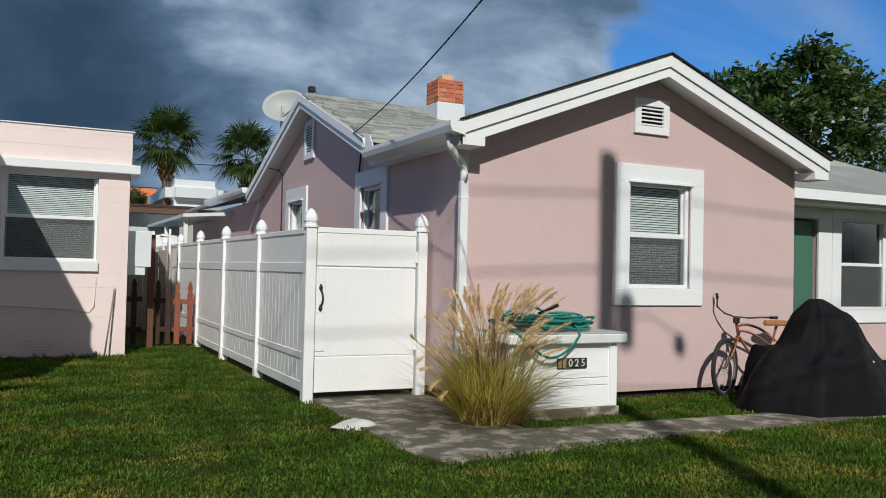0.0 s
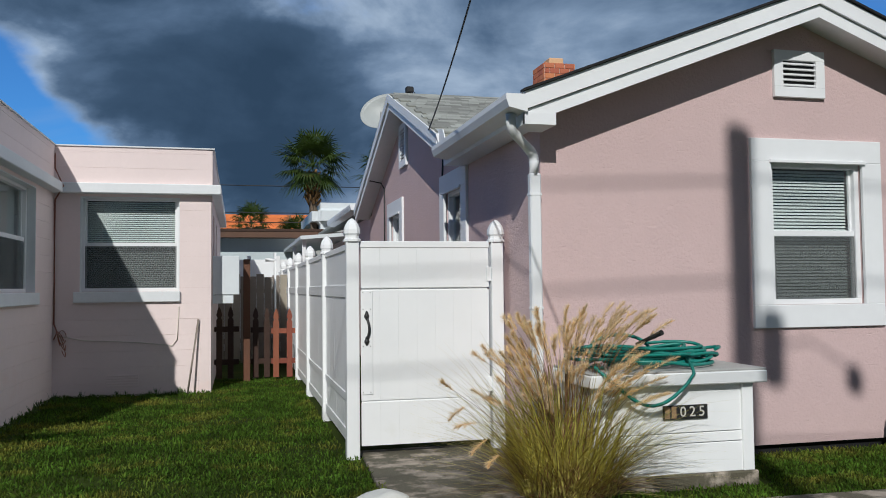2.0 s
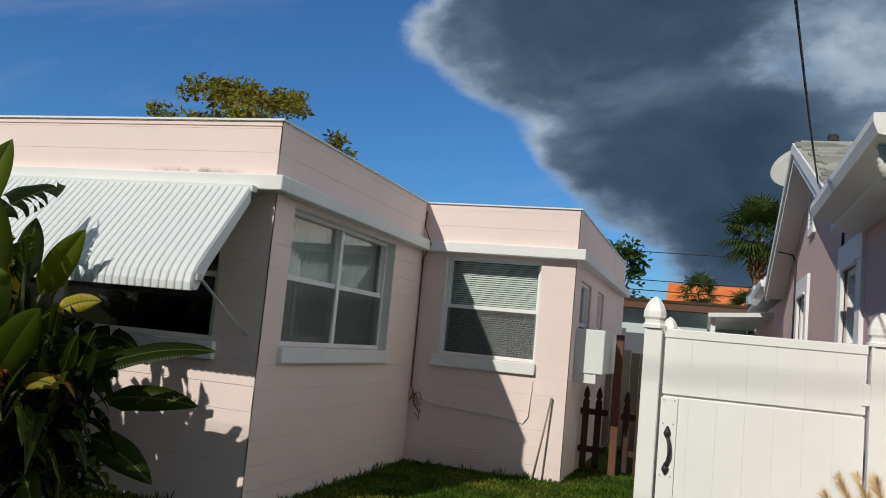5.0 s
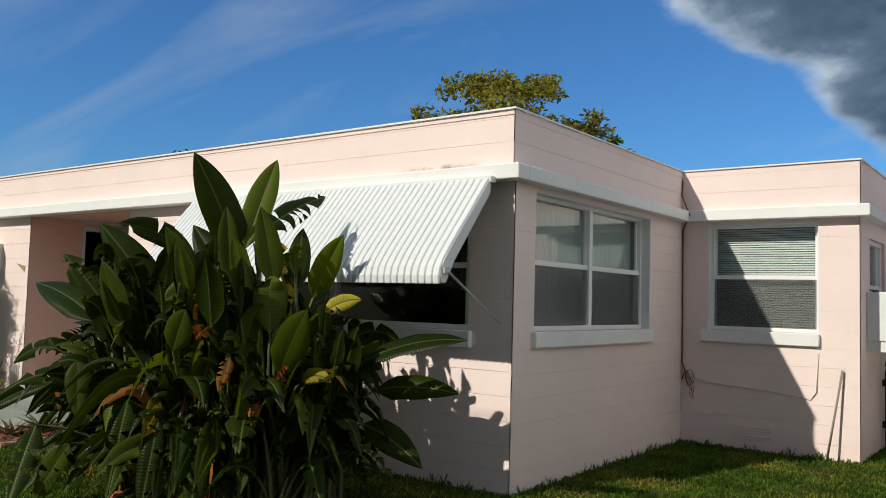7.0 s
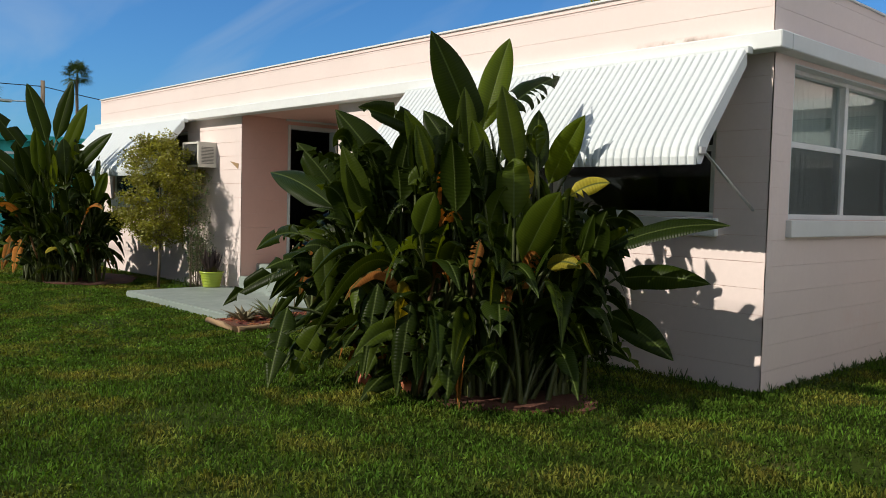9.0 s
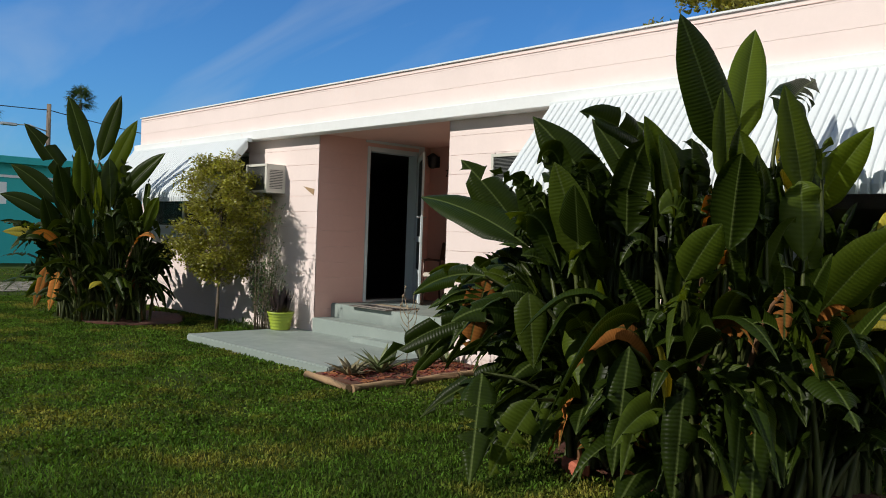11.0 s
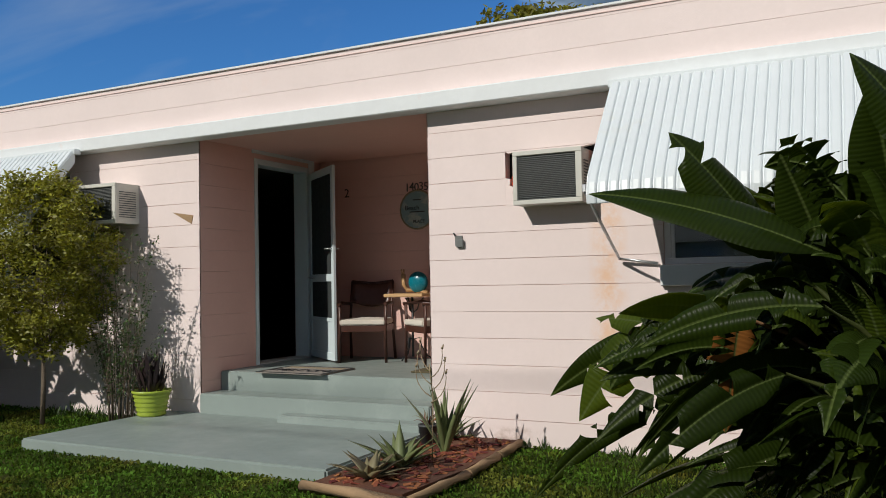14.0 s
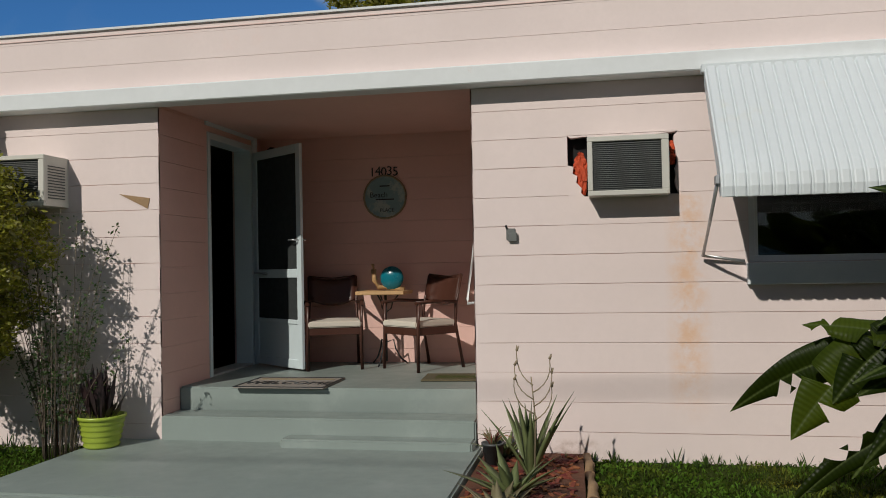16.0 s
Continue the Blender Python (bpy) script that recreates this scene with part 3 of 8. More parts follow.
# walls of the flat house
HFC = [(RX0 - 0.007, RX1 + 0.007, -1, LEDGE0 + 0.05), WIN_F, WIN_FL, (-6.465, -5.715, 1.84, 2.268)]
HF = [(RX0, RX1, -1, LEDGE0 + 0.05), WIN_F, WIN_FL, (-6.465, -5.715, 1.84, 2.268)]
wf = wall_core("wall_front", "y", FY + 0.007, FY + 0.2, WX, SX - 0.007, -0.05, LEDGE1, HFC, "pink painted block front wall")
block_face(wf, "-y", FY, WX, SX, 0.0, LEDGE0, HF, LEDGE0 + 0.034)
ws = wall_core("wall_east", "x", SX - 0.007, SX - 0.2, FY + 0.2, BY + 0.2, -0.05, LEDGE1, [WIN_S], "pink painted block side wall")
block_face(ws, "+x", SX, FY, BY, 0.0, LEDGE0, [WIN_S], LEDGE0)
wb = wall_core("wall_rear_block", "y", BY + 0.007, BY + 0.2, SX - 0.2, BX - 0.007, -0.05, LEDGE1, [WIN_B], "pink painted block wall of the rear wing")
block_face(wb, "-y", BY, SX, BX, 0.0, LEDGE0, [WIN_B], LEDGE0, shift=1)
WIN_R1, WIN_R2 = (13.5, 14.5, 1.36, 2.45), (15.2, 16.0, 1.36, 2.45)
wr = wall_core("wall_rear_east", "x", BX - 0.007, BX - 0.2, BY + 0.2, 19.0, -0.05, LEDGE1, [WIN_R1, WIN_R2], "pink painted block wall facing the white fence")
block_face(wr, "+x", BX, BY, 19.0, 0.0, LEDGE0, [WIN_R1, WIN_R2], LEDGE0, as_parts=False)
solid("wall_west", bbox(WX, WX + 0.2, FY + 0.2, 19, -0.05, LEDGE1), M["block"], "pink painted west end wall", "wall", "structure")
solid("wall_north", bbox(WX, BX, 19, 19.2, -0.05, LEDGE1), M["block"], "pink painted rear wall", "wall", "structure")
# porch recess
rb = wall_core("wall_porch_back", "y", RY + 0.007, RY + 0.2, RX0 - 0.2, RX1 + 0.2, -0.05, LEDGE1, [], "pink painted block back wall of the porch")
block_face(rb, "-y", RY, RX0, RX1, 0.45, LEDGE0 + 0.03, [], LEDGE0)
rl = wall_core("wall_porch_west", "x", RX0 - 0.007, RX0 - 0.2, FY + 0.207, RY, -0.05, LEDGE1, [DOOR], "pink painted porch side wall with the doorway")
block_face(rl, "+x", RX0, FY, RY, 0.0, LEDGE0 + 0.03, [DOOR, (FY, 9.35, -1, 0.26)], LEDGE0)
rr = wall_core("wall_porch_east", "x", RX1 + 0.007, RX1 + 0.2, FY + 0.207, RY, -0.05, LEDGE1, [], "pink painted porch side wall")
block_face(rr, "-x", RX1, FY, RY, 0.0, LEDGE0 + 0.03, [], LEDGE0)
solid("ceiling_porch", bbox(RX0 - 0.1, RX1 + 0.1, FY + 0.012, RY + 0.1, LEDGE0 + 0.02, LEDGE1), M["porch_shade_block"], "pink painted porch ceiling with shade in its colour", "ceiling", "structure")

# ledge, parapet and roof
PY, PX = FY - 0.06, SX + 0.015
bm = bmesh.new()
box(bm, WX - 0.02, SX + 0.13, FY - 0.17, FY + 0.012, LEDGE0, LEDGE1)
box(bm, SX - 0.012, SX + 0.13, FY + 0.012, BY - 0.13, LEDGE0 + 0.001, LEDGE1 - 0.001)
box(bm, SX - 0.012, BX + 0.12, BY - 0.13, BY + 0.012, LEDGE0, LEDGE1)
box(bm, BX - 0.012, BX + 0.12, BY + 0.012, 19.0, LEDGE0 + 0.001, LEDGE1 - 0.001)
bmesh.ops.bevel(bm, geom=bm.edges[:], offset=0.008, segments=1, affect="EDGES")
solid("trim_ledge", bm, M["ledge"], "white painted concrete ledge band above the walls", "trim", "structure")
wp = wall_core("wall_parapet_front", "y", PY + 0.007, PY + 0.2, WX, PX - 0.007, LEDGE1, TOP, [], "pink painted block parapet above the front")
block_face(wp, "-y", PY, WX, PX, LEDGE1, TOP, [], LEDGE1, shift=1)
wq = wall_core("wall_parapet_east", "x", PX - 0.007, PX - 0.2, PY + 0.2, BY - 0.1, LEDGE1, TOP - 0.001, [], "pink painted block parapet above the side")
block_face(wq, "+x", PX, PY, BY - 0.06, LEDGE1, TOP, [], LEDGE1)
wv = wall_core("wall_parapet_rear", "y", BY - 0.06 + 0.007, BY + 0.14, PX - 0.2, BX + 0.008, LEDGE1, TOP, [], "pink painted block parapet of the rear wing")
block_face(wv, "-y", BY - 0.06, PX, BX + 0.015, LEDGE1, TOP, [], LEDGE1, shift=1)
wu = wall_core("wall_parapet_rear_east", "x", BX + 0.008, BX - 0.19, BY + 0.14, 19.0, LEDGE1, TOP - 0.001, [], "pink painted block parapet beside the fence")
block_face(wu, "+x", BX + 0.015, BY - 0.06, 19.0, LEDGE1, TOP, [], LEDGE1, as_parts=False)
bm = bmesh.new()
box(bm, WX + 0.05, SX - 0.19, FY + 0.15, BY + 0.3, LEDGE1 + 0.005, LEDGE1 + 0.12)
box(bm, WX + 0.05, BX - 0.2, BY + 0.3, 19, LEDGE1 + 0.005, LEDGE1 + 0.12)
solid("roof_flat", bm, M["asphalt"], "flat dark roof behind the parapet", "roof", "structure")
bm = bmesh.new()
for x0, x1, y0, y1, z in ((WX - 0.02, PX + 0.02, PY - 0.02, PY + 0.22, 0), (PX - 0.2, PX + 0.02, PY + 0.22, BY - 0.08, -0.001), (PX - 0.2, BX + 0.035, BY - 0.08, BY + 0.16, 0), (BX - 0.19, BX + 0.035, BY + 0.16, 19.0, -0.001)):
    box(bm, x0, x1, y0, y1, TOP, TOP + 0.016 + z)
solid("trim_coping", bm, M["ledge"], "thin white metal drip edge on the parapet", "trim", "structure")
# thin drip strip under the coping
solid("trim_drip", bbox(WX - 0.01, PX + 0.01, PY - 0.008, PY + 0.005, TOP - 0.045, TOP - 0.04), M["joint"], "thin dark seam under the coping", "trim", "structure")

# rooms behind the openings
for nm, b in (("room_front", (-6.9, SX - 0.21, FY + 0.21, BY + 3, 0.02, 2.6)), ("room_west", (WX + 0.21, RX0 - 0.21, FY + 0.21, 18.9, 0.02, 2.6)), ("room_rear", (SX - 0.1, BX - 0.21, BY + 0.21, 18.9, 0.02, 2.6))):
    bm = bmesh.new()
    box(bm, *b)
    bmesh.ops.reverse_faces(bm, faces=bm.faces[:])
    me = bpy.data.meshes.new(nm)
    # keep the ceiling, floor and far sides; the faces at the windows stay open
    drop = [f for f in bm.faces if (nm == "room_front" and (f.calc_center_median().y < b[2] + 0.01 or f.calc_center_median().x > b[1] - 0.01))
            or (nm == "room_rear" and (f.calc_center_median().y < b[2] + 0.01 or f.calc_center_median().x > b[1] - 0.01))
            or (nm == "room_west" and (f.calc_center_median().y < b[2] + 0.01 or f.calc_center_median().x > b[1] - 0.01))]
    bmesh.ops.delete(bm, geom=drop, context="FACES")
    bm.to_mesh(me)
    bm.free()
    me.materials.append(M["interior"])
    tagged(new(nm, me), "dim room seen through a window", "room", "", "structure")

# porch floor, steps and slab
bm = bmesh.new()
box(bm, RX0 + 0.003, RX1 - 0.003, 9.36, RY - 0.002, 0.02, 0.45)
bmesh.ops.bevel(bm, geom=bm.edges[:], offset=0.012, segments=2, affect="EDGES")
solid("floor_porch", bm, M["porch"], "grey-green painted concrete porch floor", "floor", "structure")
bm = bmesh.new()
box(bm, RX0 + 0.003, RX1 - 0.003, 9.07, 9.362, 0.02, 0.27)
box(bm, -8.55, RX1 - 0.005, 8.90, 9.08, 0.02, 0.15)
bmesh.ops.bevel(bm, geom=bm.edges[:], offset=0.012, segments=2, affect="EDGES")
solid("porch_step", bm, M["porch"], "grey-green painted concrete step to the porch", "step", "structure")
bm = bbox(-10.03, -7.10, 7.56, 9.098, -0.05, 0.09)
bmesh.ops.bevel(bm, geom=bm.edges[:], offset=0.015, segments=2, affect="EDGES")
solid("floor_slab", bm, M["porch"], "grey-green painted concrete slab before the porch steps", "floor", "structure")


# ---- windows ----
def sash_window(name, label, axis, at, u0, u1, z0, z1, out, panes=1, blind=None, sill=None, casing=None, depth=0.07, drop=1.0, split=0.5, lining=False, mesh=True):
    """A double-hung window in a wall plane. out: sign of the outside along the axis; panes side by side; blind: 'slats', 'curtain' or None."""
    t = thing(name, label, "window", kind="structure")

    def put(nm, a, b, d0, d1, c, d, mt, parent=None, bev=0.004, lab=""):
        lo, hi = sorted((at - out * d0, at - out * d1))
        bm = bbox(a, b, lo, hi, c, d, bev) if axis == "y" else bbox(lo, hi, a, b, c, d, bev)
        return part(nm, bm, mt, parent or t, lab)

    f = 0.045
    put("head", u0, u1, depth - 0.03, depth + 0.05, z1 - f, z1, M["trim"])
    put("bottom_rail", u0, u1, depth - 0.03, depth + 0.05, z0, z0 + f, M["trim"])
    for a in (u0, u1 - f):
        put("jamb", a, a + f, depth - 0.03, depth + 0.05, z0 + f, z1 - f, M["trim"])
    w = (u1 - u0) / panes
    for k in range(panes):
        a, b = u0 + k * w + (f if k == 0 else 0.02), u0 + (k + 1) * w - (f if k == panes - 1 else 0.02)
        if k:
            put("mullion", u0 + k * w - 0.035, u0 + k * w + 0.035, depth - 0.035, depth + 0.05, z0 + f, z1 - f, M["trim"])
        zm = z0 + (z1 - z0) * split
        put("meeting_rail", a, b, depth - 0.015, depth + 0.02, zm - 0.025, zm + 0.025, M["trim"])
        for c, d, g in ((z0 + f, zm - 0.02, 0.0), (zm + 0.02, z1 - f, 0.02)):
            gl = put("pane", a, b, depth + 0.004 + g, depth + 0.009 + g, c, d, M["glass"], bev=0)
            gl.visible_shadow = False
            if g == 0.0 and mesh:
                put("insect_mesh", a, b, depth - 0.012, depth - 0.010, c, d, M["mesh"], bev=0)
            for e in (a, b - 0.022):
                put("sash_stile", e, e + 0.022, depth - 0.008 + g, depth + 0.016 + g, c, d, M["trim"], bev=0.002)
        if blind == "slats":
            n = int((z1 - z0) * drop / 0.027)
            lo, hi = sorted((at - out * (depth + 0.075), at - out * (depth + 0.098)))
            bm = bbox(a, b, lo, hi, 0, 0.0025) if axis == "y" else bbox(lo, hi, a, b, 0, 0.0025)
            ang = radians(52)
            cen = at - out * (depth + 0.086)
            for v in bm.verts:
                if axis == "y":
                    dy = v.co.y - cen
                    v.co.y, v.co.z = cen + dy * math.cos(ang), v.co.z - out * dy * math.sin(ang) * 1.0
                else:
                    dx = v.co.x - cen
                    v.co.x, v.co.z = cen + dx * math.cos(ang), v.co.z - out * dx * math.sin(ang) * 1.0
            me = mesh_of("blind_slat", bm, M["blind"])
            for i in range(n):
                piece("blind_slat", me, t, (0, 0, z1 - f - 0.02 - i * 0.027))
        elif blind == "curtain":
            bm = bmesh.new()
            n = 40
            top, bot = [], []
            for i in range(n + 1):
                u = a + (b - a) * i / n
                d = at - out * (depth + 0.12 + 0.018 * math.sin(i * 1.7) + 0.008 * math.sin(i * 3.1))
                for lst, z in ((top, z1 - 0.02), (bot, z0 + 0.05)):
                    lst.append(bm.verts.new((u, d, z) if axis == "y" else (d, u, z)))
            for i in range(n):
                bm.faces.new((bot[i], bot[i + 1], top[i + 1], top[i])).smooth = True
            part("curtain", bm, M["curtain"], t, "pale cloth curtain")
    if sill:
        put("window_sill", u0 - sill[0], u1 + sill[1], -sill[2], depth + 0.03, z0 - sill[3], z0 - 0.002, M["ledge"], bev=0.006)
    if lining:
        for nm, a, b, c, d in (("reveal", u0 + 0.0005, u0 + 0.012, z0, z1 - 0.001), ("reveal", u1 - 0.012, u1 - 0.0005, z0, z1 - 0.001), ("reveal_top", u0 + 0.013, u1 - 0.013, z1 - 0.012, z1 - 0.001)):
            put(nm, a, b, 0.002, depth - 0.031, c, d, M["ledge"], bev=0)
    if casing:
        cw = casing
        for nm, a, b, c, d in (("casing_top", u0 - cw, u1 + cw, z1, z1 + cw), ("casing_bottom", u0 - cw, u1 + cw, z0 - cw, z0), ("casing_side", u0 - cw, u0, z0, z1), ("casing_side", u1, u1 + cw, z0, z1)):
            put(nm, a, b, -0.03, 0.012, c, d, M["trim"], bev=0.004)
        put("drip_cap", u0 - 0.02, u1 + 0.02, -0.05, -0.02, z1 - 0.015, z1 + 0.012, M["trim"], bev=0.003)
    return t


sash_window("window_1", "wide dark window under the metal awning", "y", FY, *WIN_F, -1, panes=2, blind=None, sill=(0.02, 0.05, 0.05, 0.15), depth=0.06, mesh=False)
sash_window("window_2", "wide dark window behind the plants", "y", FY, *WIN_FL, -1, panes=3, blind=None, sill=(0.05, 0.05, 0.05, 0.15))
sash_window("window_3", "double white sash window with pale curtains", "x", SX, *WIN_S, 1, panes=2, blind="curtain", sill=(0.03, 0.0, 0.05, 0.14), depth=0.13, lining=True)
sash_window("window_4", "white sash window with half-lowered slat blind", "y", BY, *WIN_B, -1, blind="slats", sill=(0.07, 0.01, 0.05, 0.14), depth=0.12, lining=True)
sash_window("window_5", "white sash window facing the fence", "x", BX, *WIN_R1, 1, blind="slats", sill=(0.05, 0.05, 0.05, 0.12))
sash_window("window_6", "small white sash window facing the fence", "x", BX, *WIN_R2, 1, blind="slats", sill=(0.05, 0.05, 0.05, 0.12))

# ---- the gabled mauve house ----
GX0, GX1, GY = 3.05, 7.57, 7.265
OV = 6.95                        # front edge of the roof overhang
RIDGE_X, RIDGE_Z = 5.30, 3.725
SLOPE = (RIDGE_Z - 2.785) / (RIDGE_X - 2.84)
CY0, CY1, CPK, CPZ = 9.55, 15.3, 12.27, 3.97   # cross gable on the west side
CSL = 0.375
WIN_G = (5.03, 5.90, 1.20, 2.37)


def roof_z(x):
    return RIDGE_Z - abs(x - RIDGE_X) * SLOPE


def cross_z(y):
    return CPZ - abs(y - CPK) * CSL


bm = bmesh.new()
for a, b, c, d in rects(GX0, GX1, 0.085, 2.55, [WIN_G]):
    box(bm, a, b, GY, GY + 0.2, c, d)
prism(bm, [(GX0, 2.55), (GX1, 2.55), (GX1, roof_z(GX1) - 0.12), (RIDGE_X, RIDGE_Z - 0.12), (GX0, roof_z(GX0) - 0.12)], GY, GY + 0.2, 1)
solid("wall_gable_front", bm, M["stucco"], "mauve stucco gable wall with a window", "wall", "structure")
WB1, WB2 = (9.48, 10.18, 1.2, 2.40), (12.75, 13.5, 1.2, 2.42)
bm = bmesh.new()
for a, b, c, d in rects(GY + 0.2, 15.3, 0.12, 2.62, [WB1, WB2]):
    box(bm, GX0, GX0 + 0.2, a, b, c, d)
prism(bm, [(9.3, 2.62), (15.3, 2.62), (15.3, cross_z(15.3) - 0.1), (CPK, CPZ - 0.1), (9.3, cross_z(9.3) - 0.1)], GX0, GX0 + 0.2, 0)
solid("wall_gable_west", bm, M["stucco"], "mauve stucco side wall rising to a cross gable", "wall", "structure")
bm = bmesh.new()
box(bm, GX1 - 0.2, GX1, GY + 0.2, 15.3, 0.12, 2.6)
solid("wall_gable_east", bm, M["stucco"], "mauve stucco east wall", "wall", "structure")
solid("wall_gable_north", bbox(GX0, 13.5, 15.3, 15.5, 0.12, 2.6), M["stucco"], "mauve stucco rear wall", "wall", "structure")
# solid box whose near-black colour stands in for shade under the wall
solid("foundation", bbox(GX0 + 0.06, GX1 - 0.06, GY + 0.06, 15.2, -0.05, 0.13), M["dark"], "near-black block painted as crawl space shade under the stucco wall", "foundation", "structure")
bm = bmesh.new()
box(bm, GX0 + 0.21, GX1 - 0.21, GY + 0.6, 15.2, 0.13, 2.5)
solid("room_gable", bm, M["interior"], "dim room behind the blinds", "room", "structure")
sash_window("window_7", "white-cased sash window with lowered white blind", "y", GY, *WIN_G, -1, blind="slats", casing=0.185, depth=0.05)
sash_window("window_8", "white-cased side window with blind", "x", GX0, *WB1, -1, blind="slats", casing=0.2, depth=0.05)
sash_window("window_9", "white-cased side window with bent blind", "x", GX0, *WB2, -1, blind="slats", casing=0.2, depth=0.05)


def slab_between(bm, p, q, r, s, th):
    """A slab with the four corners as its top face, th thick below."""
    top = [bm.verts.new(v) for v in (p, q, r, s)]
    bot = [bm.verts.new((v[0], v[1], v[2] - th)) for v in (p, q, r, s)]
    bm.faces.new(top)
    bm.faces.new(bot[::-1])
    for i in range(4):
        bm.faces.new((top[i], bot[i], bot[(i + 1) % 4], top[(i + 1) % 4]))


EX0, EX1 = 2.84, RIDGE_X * 2 - 2.84
RB = 11.45                      # where the front ridge meets the cross roof
bm = bmesh.new()
slab_between(bm, (EX0, OV, roof_z(EX0)), (RIDGE_X, OV, RIDGE_Z), (RIDGE_X, RB, RIDGE_Z), (EX0, 9.5, roof_z(EX0)), 0.06)
slab_between(bm, (RIDGE_X, OV, RIDGE_Z), (EX1, OV, roof_z(EX1)), (EX1, 9.5, roof_z(EX1)), (RIDGE_X, RB, RIDGE_Z), 0.06)
solid("roof_gable_front", bm, M["shingle"], "grey asphalt shingle roof of the front gable", "roof", "structure")
CX0, CX1 = 2.80, 14.0
bm = bmesh.new()
slab_between(bm, (CX0, CY0, cross_z(CY0)), (CX1, CY0 - 1.1, cross_z(CY0 - 1.1)), (CX1, CPK, CPZ), (CX0, CPK, CPZ), 0.05)
slab_between(bm, (CX0, CPK, CPZ), (CX1, CPK, CPZ), (CX1, 15.6, cross_z(15.6)), (CX0, 15.6, cross_z(15.6)), 0.05)
roof_cross = solid("roof_cross", bm, M["shingle"], "grey asphalt shingle roof with weathered courses", "roof", "structure")

# rake boards, soffits and fascia of both gables
bm = bmesh.new()
for x0, x1 in ((EX0 - 0.02, RIDGE_X), (RIDGE_X, EX1 + 0.02)):
    for dz, th, dy in ((-0.01, 0.13, 0.0), (-0.145, 0.10, 0.025)):
        prism(bm, [(x0, roof_z(x0) + dz), (x1, roof_z(x1) + dz), (x1, roof_z(x1) + dz - th), (x0, roof_z(x0) + dz - th)], OV - 0.02 + dy, OV + 0.02 + dy, 1)
edge = bmesh.new()
for x0, x1 in ((EX0 - 0.04, RIDGE_X), (RIDGE_X, EX1 + 0.04)):
    prism(edge, [(x0, roof_z(x0) + 0.012), (x1, roof_z(x1) + 0.012), (x1, roof_z(x1) - 0.006), (x0, roof_z(x0) - 0.006)], OV - 0.045, OV + 0.03, 1)
solid("trim_shingle_edge", edge, M["dark"], "dark shingle edge along the gable roof", "trim", "structure")
solid("trim_rake_front", bm, M["trim"], "white painted double rake boards on the gable", "trim", "structure")
bm = bmesh.new()
for x0, x1 in ((EX0, RIDGE_X), (RIDGE_X, EX1)):
    prism(bm, [(x0, roof_z(x0) - 0.17), (x1, roof_z(x1) - 0.17), (x1, roof_z(x1) - 0.19), (x0, roof_z(x0) - 0.19)], OV + 0.045, GY - 0.001, 1)
solid("trim_soffit_front", bm, M["trim"], "white painted soffit boards under the gable roof", "trim", "structure")
bm = bmesh.new()
for x0, x1 in ((EX0 - 0.02, EX0 + 0.22), (EX1 - 0.22, EX1 + 0.02)):
    box(bm, x0, x1, OV + 0.0, OV + 0.30, 2.535, 2.62)
solid("trim_eave_return", bm, M["trim"], "white boxed eave returns at the gable corners", "trim", "structure")
bm = bmesh.new()
for y0, y1 in ((CY0 - 0.05, CPK), (CPK, 15.6)):
    for dz, th, dx in ((-0.005, 0.11, 0.0), (-0.12, 0.09, 0.025)):
        prism(bm, [(y0, cross_z(y0) + dz), (y1, cross_z(y1) + dz), (y1, cross_z(y1) + dz - th), (y0, cross_z(y0) + dz - th)], CX0 - 0.02 + dx, CX0 + 0.02 + dx, 0)
    prism(bm, [(y0, cross_z(y0) - 0.15), (y1, cross_z(y1) - 0.15), (y1, cross_z(y1) - 0.17), (y0, cross_z(y0) - 0.17)], CX0 + 0.045, GX0 - 0.001, 0)
solid("trim_rake_cross", bm, M["trim"], "white rake boards of the cross gable", "trim", "structure")
bm = bmesh.new()
box(bm, EX0 - 0.01, GX0 - 0.001, OV + 0.31, 9.4, 2.585, 2.61)
box(bm, EX0 - 0.01, EX0 + 0.02, OV + 0.31, 9.4, 2.611, 2.70)
solid("trim_soffit_west", bm, M["trim"], "white boxed soffit under the west eave", "trim", "structure")


def gutter(name, y0, y1, x, z, label):
    """A K-style gutter along y with its lip to the west."""
    bm = bmesh.new()
    out = [(0, 0), (-0.13, 0.03), (-0.15, 0.085), (-0.15, 0.125), (-0.135, 0.125), (-0.135, 0.09), (-0.115, 0.045), (-0.005, 0.02), (-0.005, 0.125), (0.01, 0.125), (0.01, 0)]
    prism(bm, [(x + a, z + b) for a, b in out], y0, y1, 1)
    prism(bm, [(x + a, z + b) for a, b in out[:4] + out[9:]], y0 - 0.006, y0 + 0.001, 1)
    prism(bm, [(x + a, z + b) for a, b in out[:4] + out[9:]], y1 - 0.001, y1 + 0.006, 1)
    return solid(name, bm, M["trim"], label, "gutter", "structure")


gutter("gutter", OV - 0.02, 9.25, EX0 - 0.015, 2.62, "white metal gutter under the west eave")
gutter("gutter", 15.7, 19.5, 2.88, 2.70, "white metal gutter of the rear wing")
bm = bmesh.new()
prism(bm, [(9.15, 2.70), (9.55, 2.70), (9.75, 3.02), (9.35, 2.95)], EX0 - 0.03, EX0 - 0.02, 0)
solid("trim_flashing", bm, M["trim"], "white metal splash guard at the roof valley", "trim", "structure")
